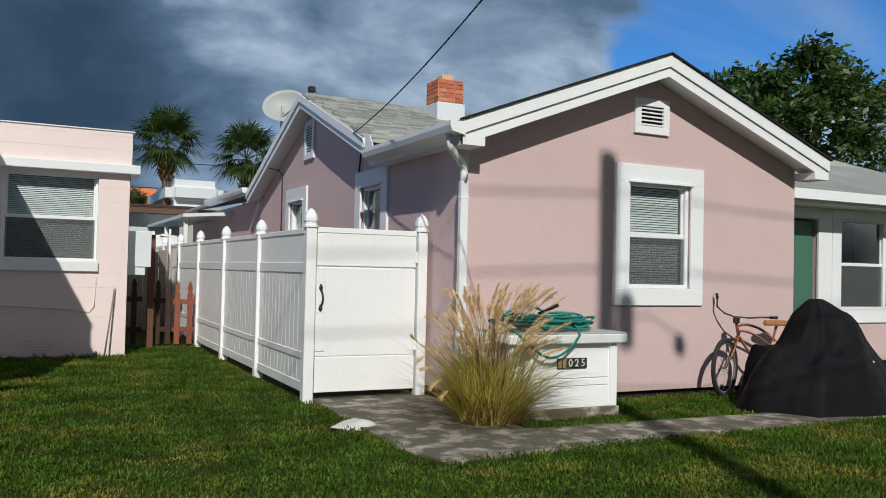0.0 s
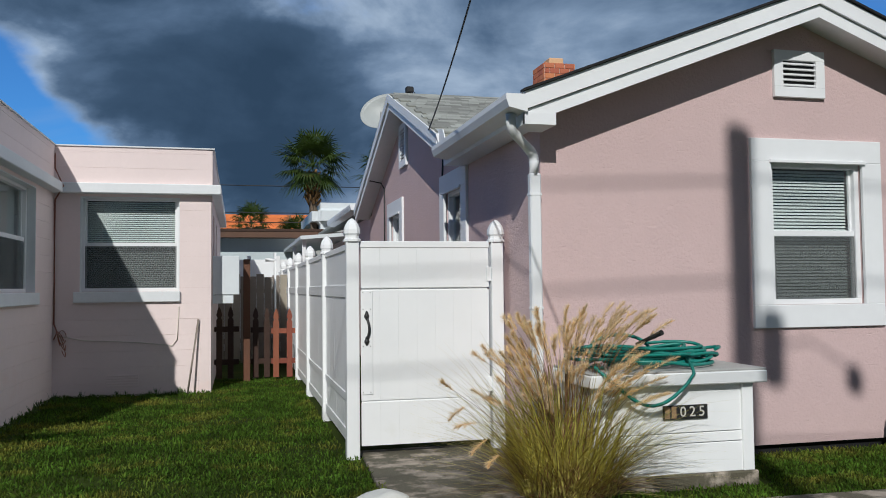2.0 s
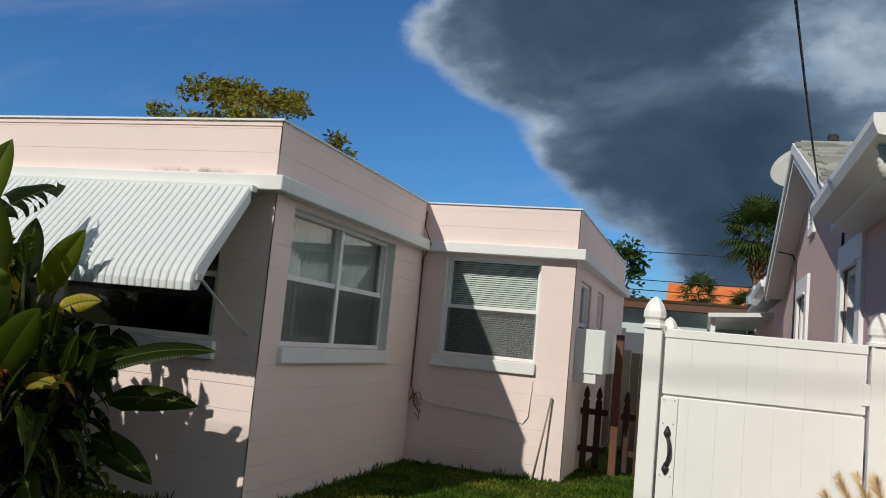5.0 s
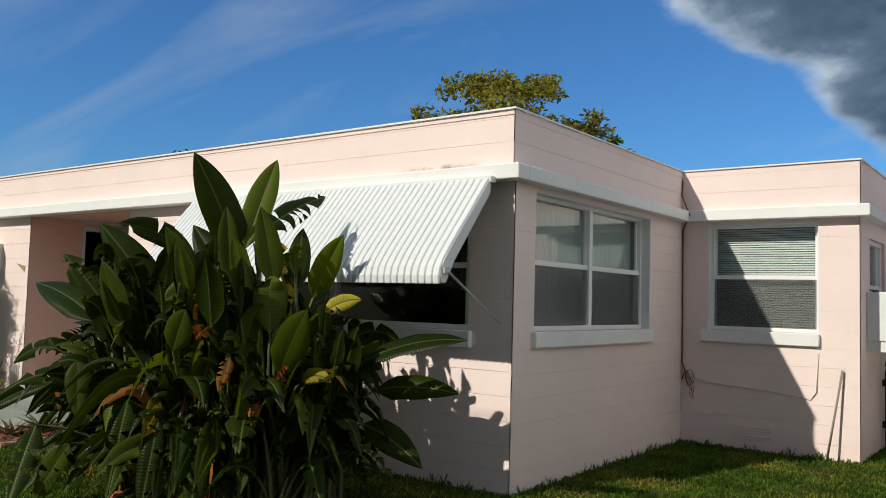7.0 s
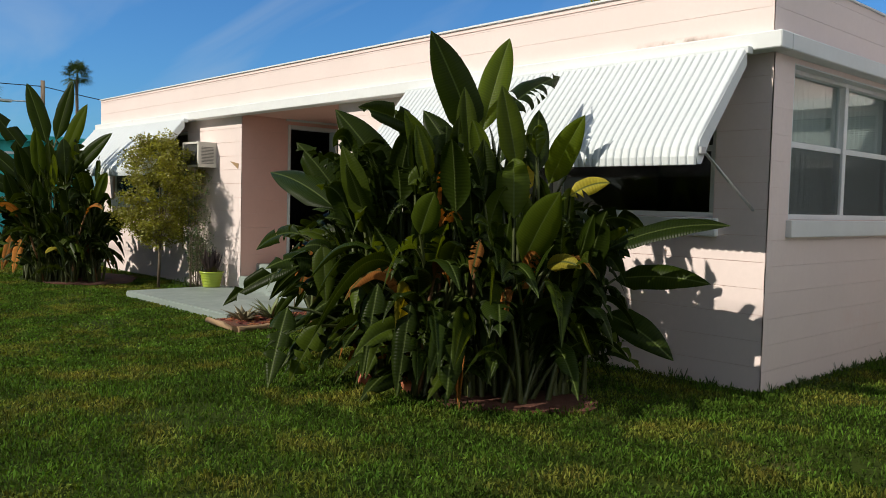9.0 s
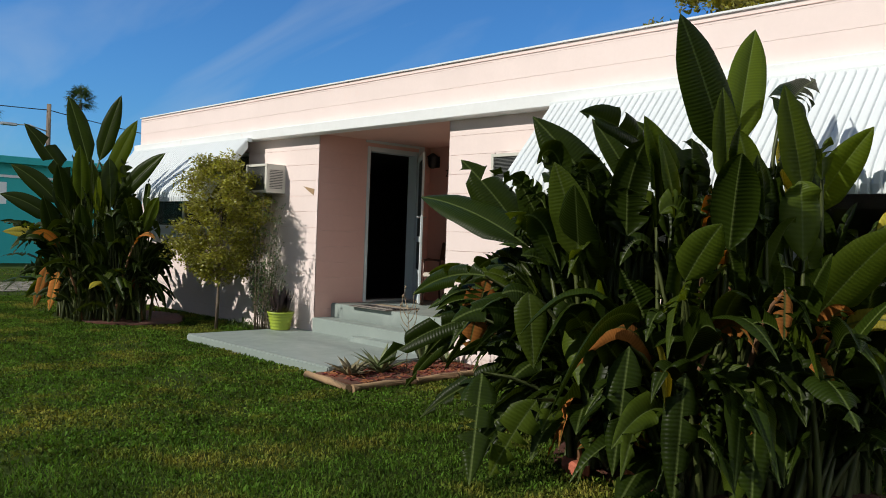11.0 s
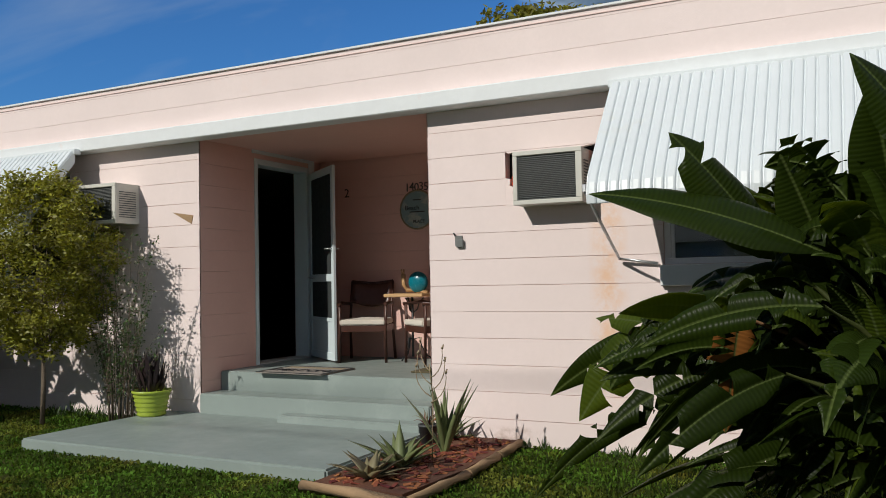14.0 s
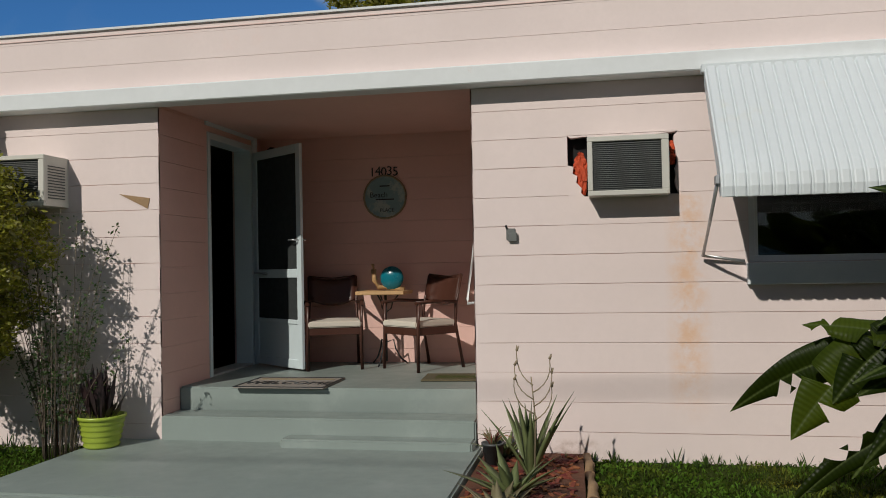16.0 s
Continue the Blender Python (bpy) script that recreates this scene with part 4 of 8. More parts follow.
# downspout at the front corner
ds = thing("downspout", "white metal downspout with an elbow at the wall corner", "downspout")
bm = bmesh.new()
corner = [Vector(p) for p in ((2.765, 7.10, 2.63), (2.765, 7.10, 2.52), (2.99, 7.237, 2.36), (2.99, 7.237, 2.2))]
bend = [corner[0]]
for p, q, r in zip(corner, corner[1:], corner[2:]):
    bend += curve(q + (p - q).normalized() * 0.05, q, q + (r - q).normalized() * 0.05, 5)
tube(bm, bend + [corner[-1]], 0.041, 0.041, sides=14)
part("elbow", bm, M["trim"], ds)
part("pipe", bbox(2.947, 3.033, 7.20, 7.27, 0.15, 2.22, 0.01), M["trim"], ds)
for z in (2.05, 1.2, 0.45):
    part("strap", bbox(2.944, 3.036, 7.198, 7.272, z, z + 0.02, 0.002), M["trim"], ds)


def gable_vent(name, axis, at, out, u0, u1, z0, z1):
    t = thing(name, "white louvred gable vent with dark slots", "vent")

    def put(nm, a, b, d0, d1, c, d, mt):
        lo, hi = sorted((at + out * d0, at + out * d1))
        bm = bbox(a, b, lo, hi, c, d, 0.003) if axis == "y" else bbox(lo, hi, a, b, c, d, 0.003)
        part(nm, bm, mt, t)

    w = 0.085
    put("backing", u0 + 0.02, u1 - 0.02, 0.001, 0.006, z0 + 0.02, z1 - 0.02, M["dark"])
    put("frame", u0, u1, 0.0, 0.035, z1 - w, z1, M["trim"])
    put("frame", u0, u1, 0.0, 0.035, z0, z0 + w, M["trim"])
    put("frame", u0, u0 + w, 0.0, 0.035, z0 + w, z1 - w, M["trim"])
    put("frame", u1 - w, u1, 0.0, 0.035, z0 + w, z1 - w, M["trim"])
    n = max(4, int((z1 - z0 - 2 * w) / 0.042))
    for i in range(n):
        z = z0 + w + (i + 0.2) * (z1 - z0 - 2 * w) / n
        put("slat", u0 + w, u1 - w, 0.008, 0.028, z, z + 0.017, M["trim"])


gable_vent("gable_vent", "y", GY, -1, 5.08, 5.56, 2.90, 3.29)
gable_vent("gable_vent", "x", GX0, -1, 12.24, 12.72, 3.02, 3.62)

# east wing with the green door
EY = 8.75
bm = bmesh.new()
for a, b, c, d in rects(7.57, 14, 0.1, 2.6, [(10.28, 12.38, 0.89, 2.28), (9.12, 9.79, 0.1, 2.24)]):
    box(bm, a, b, EY, EY + 0.2, c, d)
solid("wall_east_wing", bm, M["stucco"], "mauve stucco wall of the east wing", "wall", "structure")
sash_window("window_10", "pair of white sash windows in the east wing", "y", EY, 10.28, 12.38, 0.89, 2.28, -1, panes=2, casing=0.2, depth=0.05)
dg = thing("door_green", "dark green painted entry door in a white frame", "door", kind="structure")
part("door_leaf", bbox(9.14, 9.75, EY + 0.05, EY + 0.09, 0.12, 2.22, 0.006), M["green_paint"], dg)
part("frame", bbox(9.78, 10.07, EY - 0.03, EY + 0.012, 0.1, 2.5, 0.004), M["trim"], dg)
part("frame", bbox(9.0, 9.775, EY - 0.03, EY + 0.012, 2.25, 2.5, 0.004), M["trim"], dg)
# slab coloured near-black in place of an unlit room
solid("window_room", bbox(10.2, 12.5, 10.2, 10.3, 0.2, 2.5), M["dark"], "near-black slab painted as room shade behind the wing window", "room", "structure")
bm = bmesh.new()
slab_between(bm, (7.4, 8.28, 2.60), (14.3, 8.28, 2.60), (14.3, 12.2, 3.9), (7.4, 12.2, 3.9), 0.05)
solid("roof_east_wing", bm, M["shingle"], "grey shingle roof of the east wing", "roof", "structure")
bm = bmesh.new()
box(bm, 7.75, 14.3, 8.15, 8.27, 2.46, 2.60)
box(bm, 7.6, 14.3, 8.27, EY - 0.031, 2.42, 2.46)
box(bm, 7.58, 14.3, 8.28, 8.31, 2.46, 2.58)
solid("trim_eave_wing", bm, M["trim"], "white gutter and soffit of the east wing", "trim", "structure")
solid("wall_wing_end", bbox(14, 14.2, EY, 15.5, 0.1, 2.6), M["stucco"], "mauve stucco end wall", "wall", "structure")

# rear wing and carport
solid("wall_rear_wing", bbox(3.1, 8, 15.5, 23, 0.1, 2.62), M["stucco"], "mauve stucco rear wing wall", "wall", "structure")
bm = bmesh.new()
slab_between(bm, (2.88, 15.6, 2.80), (8, 15.6, 4.0), (8, 23, 4.0), (2.88, 23, 2.80), 0.06)
solid("roof_rear_wing", bm, M["shingle"], "grey shingle roof of the rear wing", "roof", "structure")
bm = bmesh.new()
slab_between(bm, (2.05, 18.0, 2.42), (3.1, 18.0, 2.50), (3.1, 24.5, 2.50), (2.05, 24.5, 2.42), 0.07)
solid("roof_carport", bm, M["alu"], "white flat metal carport roof", "roof", "structure")
for y in (18.2, 21, 24.2):
    solid("carport_post", bbox(2.1, 2.18, y, y + 0.08, 0, 2.36, 0.005), M["trim"], "white square carport post", "post", group="carport posts")

# concrete pad from the gate along the gable wall
bm = bmesh.new()
prism(bm, [(1.82, 8.30), (3.04, 8.30), (3.04, 7.0), (3.02, 6.05), (4.4, 6.02), (5.4, 5.98), (8.2, 6.02), (8.2, 5.5), (6.2, 5.42), (3.9, 5.42), (2.6, 5.28), (1.92, 5.2), (1.72, 5.7), (1.74, 6.8)], -0.05, 0.028, 2)
bmesh.ops.bevel(bm, geom=[e for e in bm.edges if all(v.co.z > 0.02 for v in e.verts)], offset=0.01, segments=1, affect="EDGES")
solid("path_concrete", bm, M["concrete"], "stained cracked concrete path by the gate", "path", "structure")

# ---- front yard: fence, gate and what stands by the gable wall ----
def gothic_post(bm, x, y, h, w=0.105):
    """A square vinyl post with a stepped, pointed cap."""
    box(bm, x - w / 2, x + w / 2, y - w / 2, y + w / 2, -0.02, h - 0.19)


def gothic_cap(bm, x, y, h, w=0.105):
    prof = [(0.072, 0.0), (0.072, 0.018), (0.058, 0.03), (0.058, 0.05), (0.068, 0.065), (0.066, 0.10), (0.052, 0.14), (0.03, 0.172), (0.006, 0.19)]
    rings = []
    for r, z in prof:
        r *= w / 0.105 * 0.95
        k = 0.55 * r
        rings.append([bm.verts.new((x + a, y + b, h - 0.19 + z)) for a, b in ((r, -k), (r, k), (k, r), (-k, r), (-r, k), (-r, -k), (-k, -r), (k, -r))])
    for a, b in zip(rings, rings[1:]):
        for i in range(8):
            bm.faces.new((a[i], a[(i + 1) % 8], b[(i + 1) % 8], b[i]))
    bm.faces.new(rings[0][::-1])
    bm.faces.new(rings[-1])


def fence_post(parent, x, y, h):
    bm = bmesh.new()
    gothic_post(bm, x, y, h)
    bmesh.ops.bevel(bm, geom=bm.edges[:], offset=0.006, segments=1, affect="EDGES")
    p = part("post", bm, M["vinyl"], parent)
    bm = bmesh.new()
    gothic_cap(bm, x, y, h)
    part("cap", bm, M["vinyl"], p)


FX, FY0, STEP = 1.74, 8.11, 2.03
fence = thing("privacy_fence", "white vinyl privacy fence with pointed post caps", "fence")
board_lo = mesh_of("board", bbox(-0.014, 0.014, 0.004, 0.147, 0.17, 1.30, 0.003), M["vinyl"])
board_up = mesh_of("panel", bbox(-0.012, 0.012, 0.0, STEP - 0.11, 1.39, 1.70, 0.003), M["vinyl"])
for k in range(8):
    y = FY0 + STEP * k
    if k:
        fence_post(fence, FX, y, 1.92)
    if k < 7:
        a, b = y + 0.05, y + STEP - 0.05
        for z0, z1 in ((0.09, 0.19), (0.42, 0.49), (1.29, 1.40), (1.69, 1.745)):
            part("rail", bbox(FX - 0.024, FX + 0.024, a, b, z0, z1, 0.005), M["vinyl"], fence)
        for i in range(13):
            piece("board", board_lo, fence, (FX, a + i * 0.1475, 0))
        piece("panel", board_up, fence, (FX, a, 0))
gate = thing("fence_gate", "white vinyl fence gate with a black handle, closed", "gate")
fence_post(gate, FX - 0.01, FY0, 1.94)
fence_post(gate, 2.955, FY0, 1.94)
gx0, gx1 = FX + 0.055, 2.89
part("top_rail", bbox(gx0, gx1, FY0 - 0.026, FY0 + 0.026, 1.70, 1.755, 0.005), M["vinyl"], gate)
part("backing", bbox(gx0 + 0.012, gx1 - 0.012, FY0 - 0.002, FY0 + 0.014, 0.11, 1.70), M["vinyl"], gate)
gw = (gx1 - gx0 - 0.01) / 7
for i in range(7):
    for nm, c, d, th in (("upper_board", 1.372, 1.698, 0.020), ("lower_board", 0.462, 1.352, 0.015), ("kick_board", 0.10, 0.446, 0.020)):
        part(nm, bbox(gx0 + 0.005 + gw * i + 0.0003, gx0 + 0.005 + gw * (i + 1) - 0.0003, FY0 - th, FY0 - 0.002, c, d), M["vinyl"], gate)
part("latch_stile", bbox(gx0 + 0.002, gx0 + 0.10, FY0 - 0.024, FY0 - 0.0155, 0.51, 1.352, 0.003), M["vinyl"], gate)
for z in (0.53, 0.90, 1.20, 1.335):
    for dx in (0.02, 0.08):
        bm = bmesh.new()
        tube(bm, [(gx0 + dx, FY0 - 0.023, z), (gx0 + dx, FY0 - 0.029, z)], 0.005, sides=6)
        part("screw", bm, M["grey_metal"], gate)
bm = bmesh.new()
tube(bm, curve((gx0 + 0.05, FY0 - 0.03, 0.955), (gx0 + 0.085, FY0 - 0.06, 1.04), (gx0 + 0.05, FY0 - 0.03, 1.13), 10), 0.011, sides=8)
for z in (0.94, 1.145):
    lathe(bm, [(0.006, z - 0.035), (0.02, z - 0.01), (0.022, z), (0.018, z + 0.012), (0.006, z + 0.04)], gx0 + 0.05, FY0 - 0.025, 8)
part("handle", bm, M["black"], gate, "black iron gate handle")
for z in (0.5, 1.42):
    part("hinge", bbox(2.865, 2.905, FY0 - 0.03, FY0 - 0.012, z, z + 0.12, 0.003), M["vinyl"], gate)


def picket_fence(name, label, mt, x0, n, y, h, gap, group=""):
    t = thing(name, label, "fence", (x0, y, 0), group=group)
    bm = bmesh.new()
    w = 0.085
    pts = [(0, 0.05), (w, 0.05), (w, h - 0.2), (w * 0.78, h - 0.17), (w, h - 0.13), (w * 0.8, h - 0.05), (w / 2, h), (w * 0.2, h - 0.05), (0, h - 0.13), (w * 0.22, h - 0.17), (0, h - 0.2)]
    prism(bm, pts, 0, 0.018, 1)
    me = mesh_of("picket", bm, mt)
    for i in range(n):
        piece("picket", me, t, (i * gap, 0, 0))
    for z in (0.25, h - 0.38):
        part("rail", bbox(-0.03, n * gap, 0.019, 0.055, z, z + 0.08, 0.004), mt, t)
    return t


picket_fence("picket_fence", "dark brown stained picket fence by the pink wall", M["wood_brown"], 0.53, 2, 14.25, 1.12, 0.165)
picket_fence("picket_fence", "dark brown stained picket fence beside the post", M["wood_brown"], 1.06, 2, 14.25, 1.1, 0.165)
picket_fence("picket_gate", "red stained picket section before the white fence", M["wood_red"], 1.36, 2, 14.2, 1.08, 0.20)
solid("fence_post", bbox(0.92, 1.02, 14.08, 14.18, 0, 1.82, 0.006), M["wood_mid"], "brown square wooden fence post", "post")
wf2 = thing("wooden_fence", "weathered grey wooden board fence", "fence")
me = mesh_of("board", bbox(0, 0.135, 17.0, 17.02, 0.05, 1.62, 0.004), M["wood_grey"])
for i in range(15):
    piece("board", me, wf2, (-0.1 + i * 0.142, 0.0, 0.03 * math.sin(i * 2.3)))
for z in (0.4, 1.3):
    part("rail", bbox(-0.12, 2.05, 17.021, 17.06, z, z + 0.08), M["wood_grey"], wf2)
# white box shelf on the rear wall
wbx = thing("window_box", "white metal panel box hung under the side window", "window box")
part("panel", bbox(BX + 0.001, BX + 0.36, 13.3, 15.6, 1.30, 1.84, 0.008), M["alu"], wbx)
part("bracket", bbox(BX + 0.001, BX + 0.28, 13.32, 13.36, 1.18, 1.299, 0.004), M["alu"], wbx)
tap = thing("standpipe", "white plastic pipe with a tap behind the fence", "pipe", (1.45, 15.6, 0))
bm = bmesh.new()
tube(bm, [(0, 0, 0), (0, 0, 1.98)], 0.022, sides=8)
part("pipe", bm, M["vinyl"], tap)
bm = bmesh.new()
tube(bm, [(-0.16, 0, 1.86), (0.02, 0, 1.86)], 0.03, sides=8)
part("head", bm, M["vinyl"], tap)

# deck box with hose and house number
dbx = thing("deck_box", "white slatted storage box with a flat lid", "storage box", (3.10, 6.46, 0))
W, D = 1.16, 0.55
part("base", bbox(-0.02, W + 0.04, -0.02, D, -0.02, 0.10, 0.01), M["concrete"], dbx, "grey stone base")
for i, (z0, z1) in enumerate(((0.10, 0.30), (0.305, 0.37), (0.375, 0.70))):
    part("board", bbox(0.02, W - 0.07, 0.0 + 0.004 * i, 0.02 + 0.004 * i, z0, z1, 0.004), M["vinyl"], dbx)
    part("side_board", bbox(W - 0.03, W - 0.01, 0.08, D - 0.05, z0, z1, 0.004), M["vinyl"], dbx)
    part("side_board", bbox(0.0, 0.02, 0.08, D - 0.05, z0, z1, 0.004), M["vinyl"], dbx)
for x in (-0.02, W - 0.075):
    part("corner_post", bbox(x, x + 0.085, -0.015, 0.07, 0.10, 0.70, 0.005), M["vinyl"], dbx)
    part("corner_post", bbox(x, x + 0.085, D - 0.06, D + 0.02, 0.10, 0.70, 0.005), M["vinyl"], dbx)
part("back_board", bbox(0.06, W - 0.08, D - 0.04, D - 0.02, 0.10, 0.70, 0.004), M["vinyl"], dbx)
part("lid", bbox(-0.06, W + 0.09, -0.07, D + 0.05, 0.70, 0.785, 0.008), M["vinyl"], dbx)
part("lid_edge", bbox(-0.055, W + 0.085, -0.065, D + 0.045, 0.785, 0.80, 0.004), M["grey_metal"], dbx)
npl = part("number_plate", bbox(0.49, 0.82, -0.008, 0.003, 0.468, 0.562), M["plate"], dbx, "black plate with pale digits")
for ch, x in (("0", 0.635), ("2", 0.705), ("5", 0.775)):
    bm = text_bm(ch, 0.098)
    bmesh.ops.translate(bm, verts=bm.verts[:], vec=(x, -0.0105, 0.515))
    part("digit", bm, M["pale_gold"], npl)
for x in (0.50, 0.55):
    part("worn_digit", bbox(x, x + 0.035, -0.0105, -0.0075, 0.475, 0.555), M["border"], npl)
hose = thing("garden_hose", "teal green garden hose heaped on the storage box", "hose", (3.10, 6.46, 0.80))
rng = random.Random(5)
for k in range(11):
    bm = bmesh.new()
    cx, cy = 0.46 + rng.uniform(-0.1, 0.16), 0.26 + rng.uniform(-0.05, 0.05)
    rx, ry = rng.uniform(0.26, 0.52), rng.uniform(0.11, 0.22)
    ph = rng.uniform(0, 6)
    pts = [(cx + rx * math.cos(a + ph) + 0.02 * math.sin(3 * a), cy + ry * math.sin(a + ph), 0.014 + 0.012 * k + 0.03 * max(0, math.sin(2 * a + k))) for a in (2 * math.pi * i / 40 for i in range(37))]
    tube(bm, pts, 0.0125, sides=8)
    part("coil", bm, M["hose"], hose)
bm = bmesh.new()
tube(bm, [(0.30 + 0.22 * math.cos(a), 0.2 + 0.03 * a, 0.10 + 0.13 * math.sin(a)) for a in (math.pi * i / 16 for i in range(17))], 0.0125, sides=8)
part("coil", bm, M["hose"], hose)
bm = bmesh.new()
pts = [(0.72, 0.1, 0.06), (0.70, -0.02, 0.03), (0.68, -0.085, -0.02)] + [(0.68 - 0.62 * i / 12, -0.095, -0.03 - 0.19 * math.sin(math.pi * i / 12)) for i in range(1, 12)] + [(0.03, -0.09, -0.01), (0.0, -0.02, 0.03), (0.05, 0.1, 0.04)]
tube(bm, pts, 0.0125, sides=8)
part("hanging_loop", bm, M["hose"], hose)
bm = bmesh.new()
tube(bm, [(0.42, 0.22, 0.16), (0.50, 0.12, 0.22), (0.53, 0.06, 0.25)], 0.014, 0.02, sides=8)
part("nozzle", bm, M["rubber"], hose, "dark hose nozzle")
# splash stone
bm = bmesh.new()
bmesh.ops.create_icosphere(bm, subdivisions=3, radius=0.17)
for v in bm.verts:
    v.co = Vector((v.co.x * 1.15, v.co.y * 0.75, max(-0.02, v.co.z * 0.30 * (1 + 0.5 * v.co.x / 0.17))))
    v.co += Vector((1.70, 6.68, 0.02)) + 0.02 * noise.noise_vector(v.co * 9)
solid("splash_stone", bm, M["white_stone"], "small white concrete splash stone in the grass", "stone")

# covered heap
tarp = thing("covered_grill", "black fabric cover draped over a yard machine", "covered machine", (6.62, 6.12, 0))
bm = bmesh.new()
rings = []
S = 56
for j in range(19):
    f = j / 18
    ring = []
    for i in range(S):
        a = 2 * math.pi * i / S
        ca, sa = math.cos(a), math.sin(a)
        r = 0.07 + 0.93 * f
        crease = 1 - abs(math.sin(3.5 * a + 0.8 * math.sin(3 * a) + 1.8 * f))
        fold = 1 + (0.05 + 0.17 * f) * (crease - 0.4) + 0.05 * f * math.sin(11 * a + 4 * f)
        w = 0.5 - 0.5 * math.tanh(3 * ca)
        zl = np.interp(f, (0, 0.24, 0.44, 0.72, 0.86, 0.95, 1), (1.14, 0.96, 0.66, 0.58, 0.36, 0.14, 0))
        zr = np.interp(f, (0, 0.3, 0.6, 0.85, 1), (1.14, 0.93, 0.56, 0.22, 0))
        rx = 0.92 * w + 1.3 * (1 - w)
        x = rx * r * fold * ca - 0.05 * (1 - f)
        y = 0.64 * r * fold * sa
        z = float(zl * w + zr * (1 - w)) + 0.10 * math.sin(math.pi * f) * (crease - 0.5) + 0.04 * math.sin(6 * a + 9 * f) * math.sin(math.pi * f)
        dent = noise.noise_vector(Vector((x * 3.2, y * 3.2, z * 3.2)))
        x, y, z = x + 0.06 * f * dent.x, y + 0.06 * f * dent.y, z + 0.05 * math.sin(math.pi * f) * dent.z
        ring.append(bm.verts.new((x, y, max(0.0, z))))
    rings.append(ring)
for a, b in zip(rings, rings[1:]):
    for i in range(S):
        bm.faces.new((a[i], a[(i + 1) % S], b[(i + 1) % S], b[i])).smooth = True
bm.faces.new(rings[0])
part("cover", bm, M["tarp"], tarp)
part("tag", bbox(0.25, 0.275, -0.45, -0.445, 0.52, 0.53), M["vinyl"], tarp)


# bicycle
def wheel(parent, at, turn):
    w = new("wheel")
    w.parent = parent
    w.matrix_basis = Matrix.Translation(at) @ Matrix.Rotation(radians(turn), 4, "Z")

    def ring(rad, r, sides=8, n=36):
        bm = bmesh.new()
        vs = []
        for i in range(n):
            a = 2 * math.pi * i / n
            vs.append([bm.verts.new(((rad + r * math.cos(b)) * math.cos(a), r * math.sin(b), (rad + r * math.cos(b)) * math.sin(a))) for b in (2 * math.pi * k / sides for k in range(sides))])
        for i in range(n):
            for k in range(sides):
                bm.faces.new((vs[i][k], vs[i][(k + 1) % sides], vs[(i + 1) % n][(k + 1) % sides], vs[(i + 1) % n][k])).smooth = True
        return bm
    tyre = new("tyre", mesh_of("tyre", ring(0.305, 0.026), M["rubber"]))
    rim = new("rim", mesh_of("rim", ring(0.275, 0.012, 6), M["grille"]))
    bm = bmesh.new()
    for i in range(18):
        a = 2 * math.pi * i / 18
        tube(bm, [(0.015 * math.cos(a + 0.5), 0.02 * (-1) ** i, 0.015 * math.sin(a + 0.5)), (0.27 * math.cos(a), 0, 0.27 * math.sin(a))], 0.0015, sides=4, caps=False)
    tube(bm, [(0, -0.04, 0), (0, 0.04, 0)], 0.02, sides=8)
    sp = new("spokes", mesh_of("spokes", bm, M["metal"]))
    for o in (tyre, rim, sp):
        o.parent = w


bike = thing("bicycle", "copper cruiser bicycle leaning by the stucco wall", "bicycle", (6.22, 7.02, 0), -4)
wheel(bike, (0, 0, 0.335), 26)
wheel(bike, (1.08, 0.02, 0.335), 0)
for nm, pts, r in (("top_tube", curve((0.16, 0, 0.80), (0.45, 0, 0.86), (0.72, 0.01, 0.62), 8), 0.017), ("second_tube", curve((0.17, 0, 0.74), (0.42, 0, 0.76), (0.72, 0.01, 0.52), 8), 0.014),
                   ("down_tube", curve((0.19, 0, 0.70), (0.35, 0, 0.45), (0.60, 0.01, 0.30), 8), 0.017), ("seat_tube", [(0.60, 0.01, 0.30), (0.75, 0.01, 0.80)], 0.015),
                   ("chain_stay", [(0.60, 0.03, 0.30), (1.08, 0.06, 0.335)], 0.01), ("seat_stay", [(0.72, 0.02, 0.66), (1.08, 0.06, 0.335)], 0.009),
                   ("head_tube", [(0.19, 0, 0.70), (0.14, 0, 0.88)], 0.02)):
    bm = bmesh.new()
    tube(bm, pts, r, sides=8)
    part(nm, bm, M["copper"], bike)
for s in (-1, 1):
    bm = bmesh.new()
    tube(bm, [(0.18 + s * 0.02, s * 0.035, 0.69), (0.10 + s * 0.03, s * 0.05, 0.5), (s * 0.03, s * 0.05, 0.335)], 0.012, 0.009, sides=8)
    part("fork", bm, M["copper"], bike)
bm = bmesh.new()
hb = [(0.02, 0.16, 1.10), (0.01, 0.15, 1.01), (0.06, 0.09, 0.94), (0.13, 0.0, 0.90), (0.24, -0.10, 0.895), (0.36, -0.18, 0.905), (0.44, -0.21, 0.905)]
tube(bm, hb, 0.011, sides=8)
part("handlebar", bm, M["black"], bike)
for a, b in ((hb[0], (0.015, 0.165, 1.16)), (hb[-1], (0.52, -0.24, 0.905))):
    bm = bmesh.new()
    tube(bm, [a, b], 0.018, sides=8)
    part("grip", bm, M["rubber"], bike)
part("front_bracket", bbox(0.08, 0.16, -0.06, -0.02, 0.83, 0.90, 0.01), M["black"], bike)
bm = bmesh.new()
prism(bm, [(0.55, -0.02), (0.62, -0.05), (0.85, -0.10), (0.90, 0), (0.85, 0.10), (0.62, 0.05), (0.55, 0.02)], 0.80, 0.86, 2)
bmesh.ops.bevel(bm, geom=bm.edges[:], offset=0.015, segments=2, affect="EDGES")
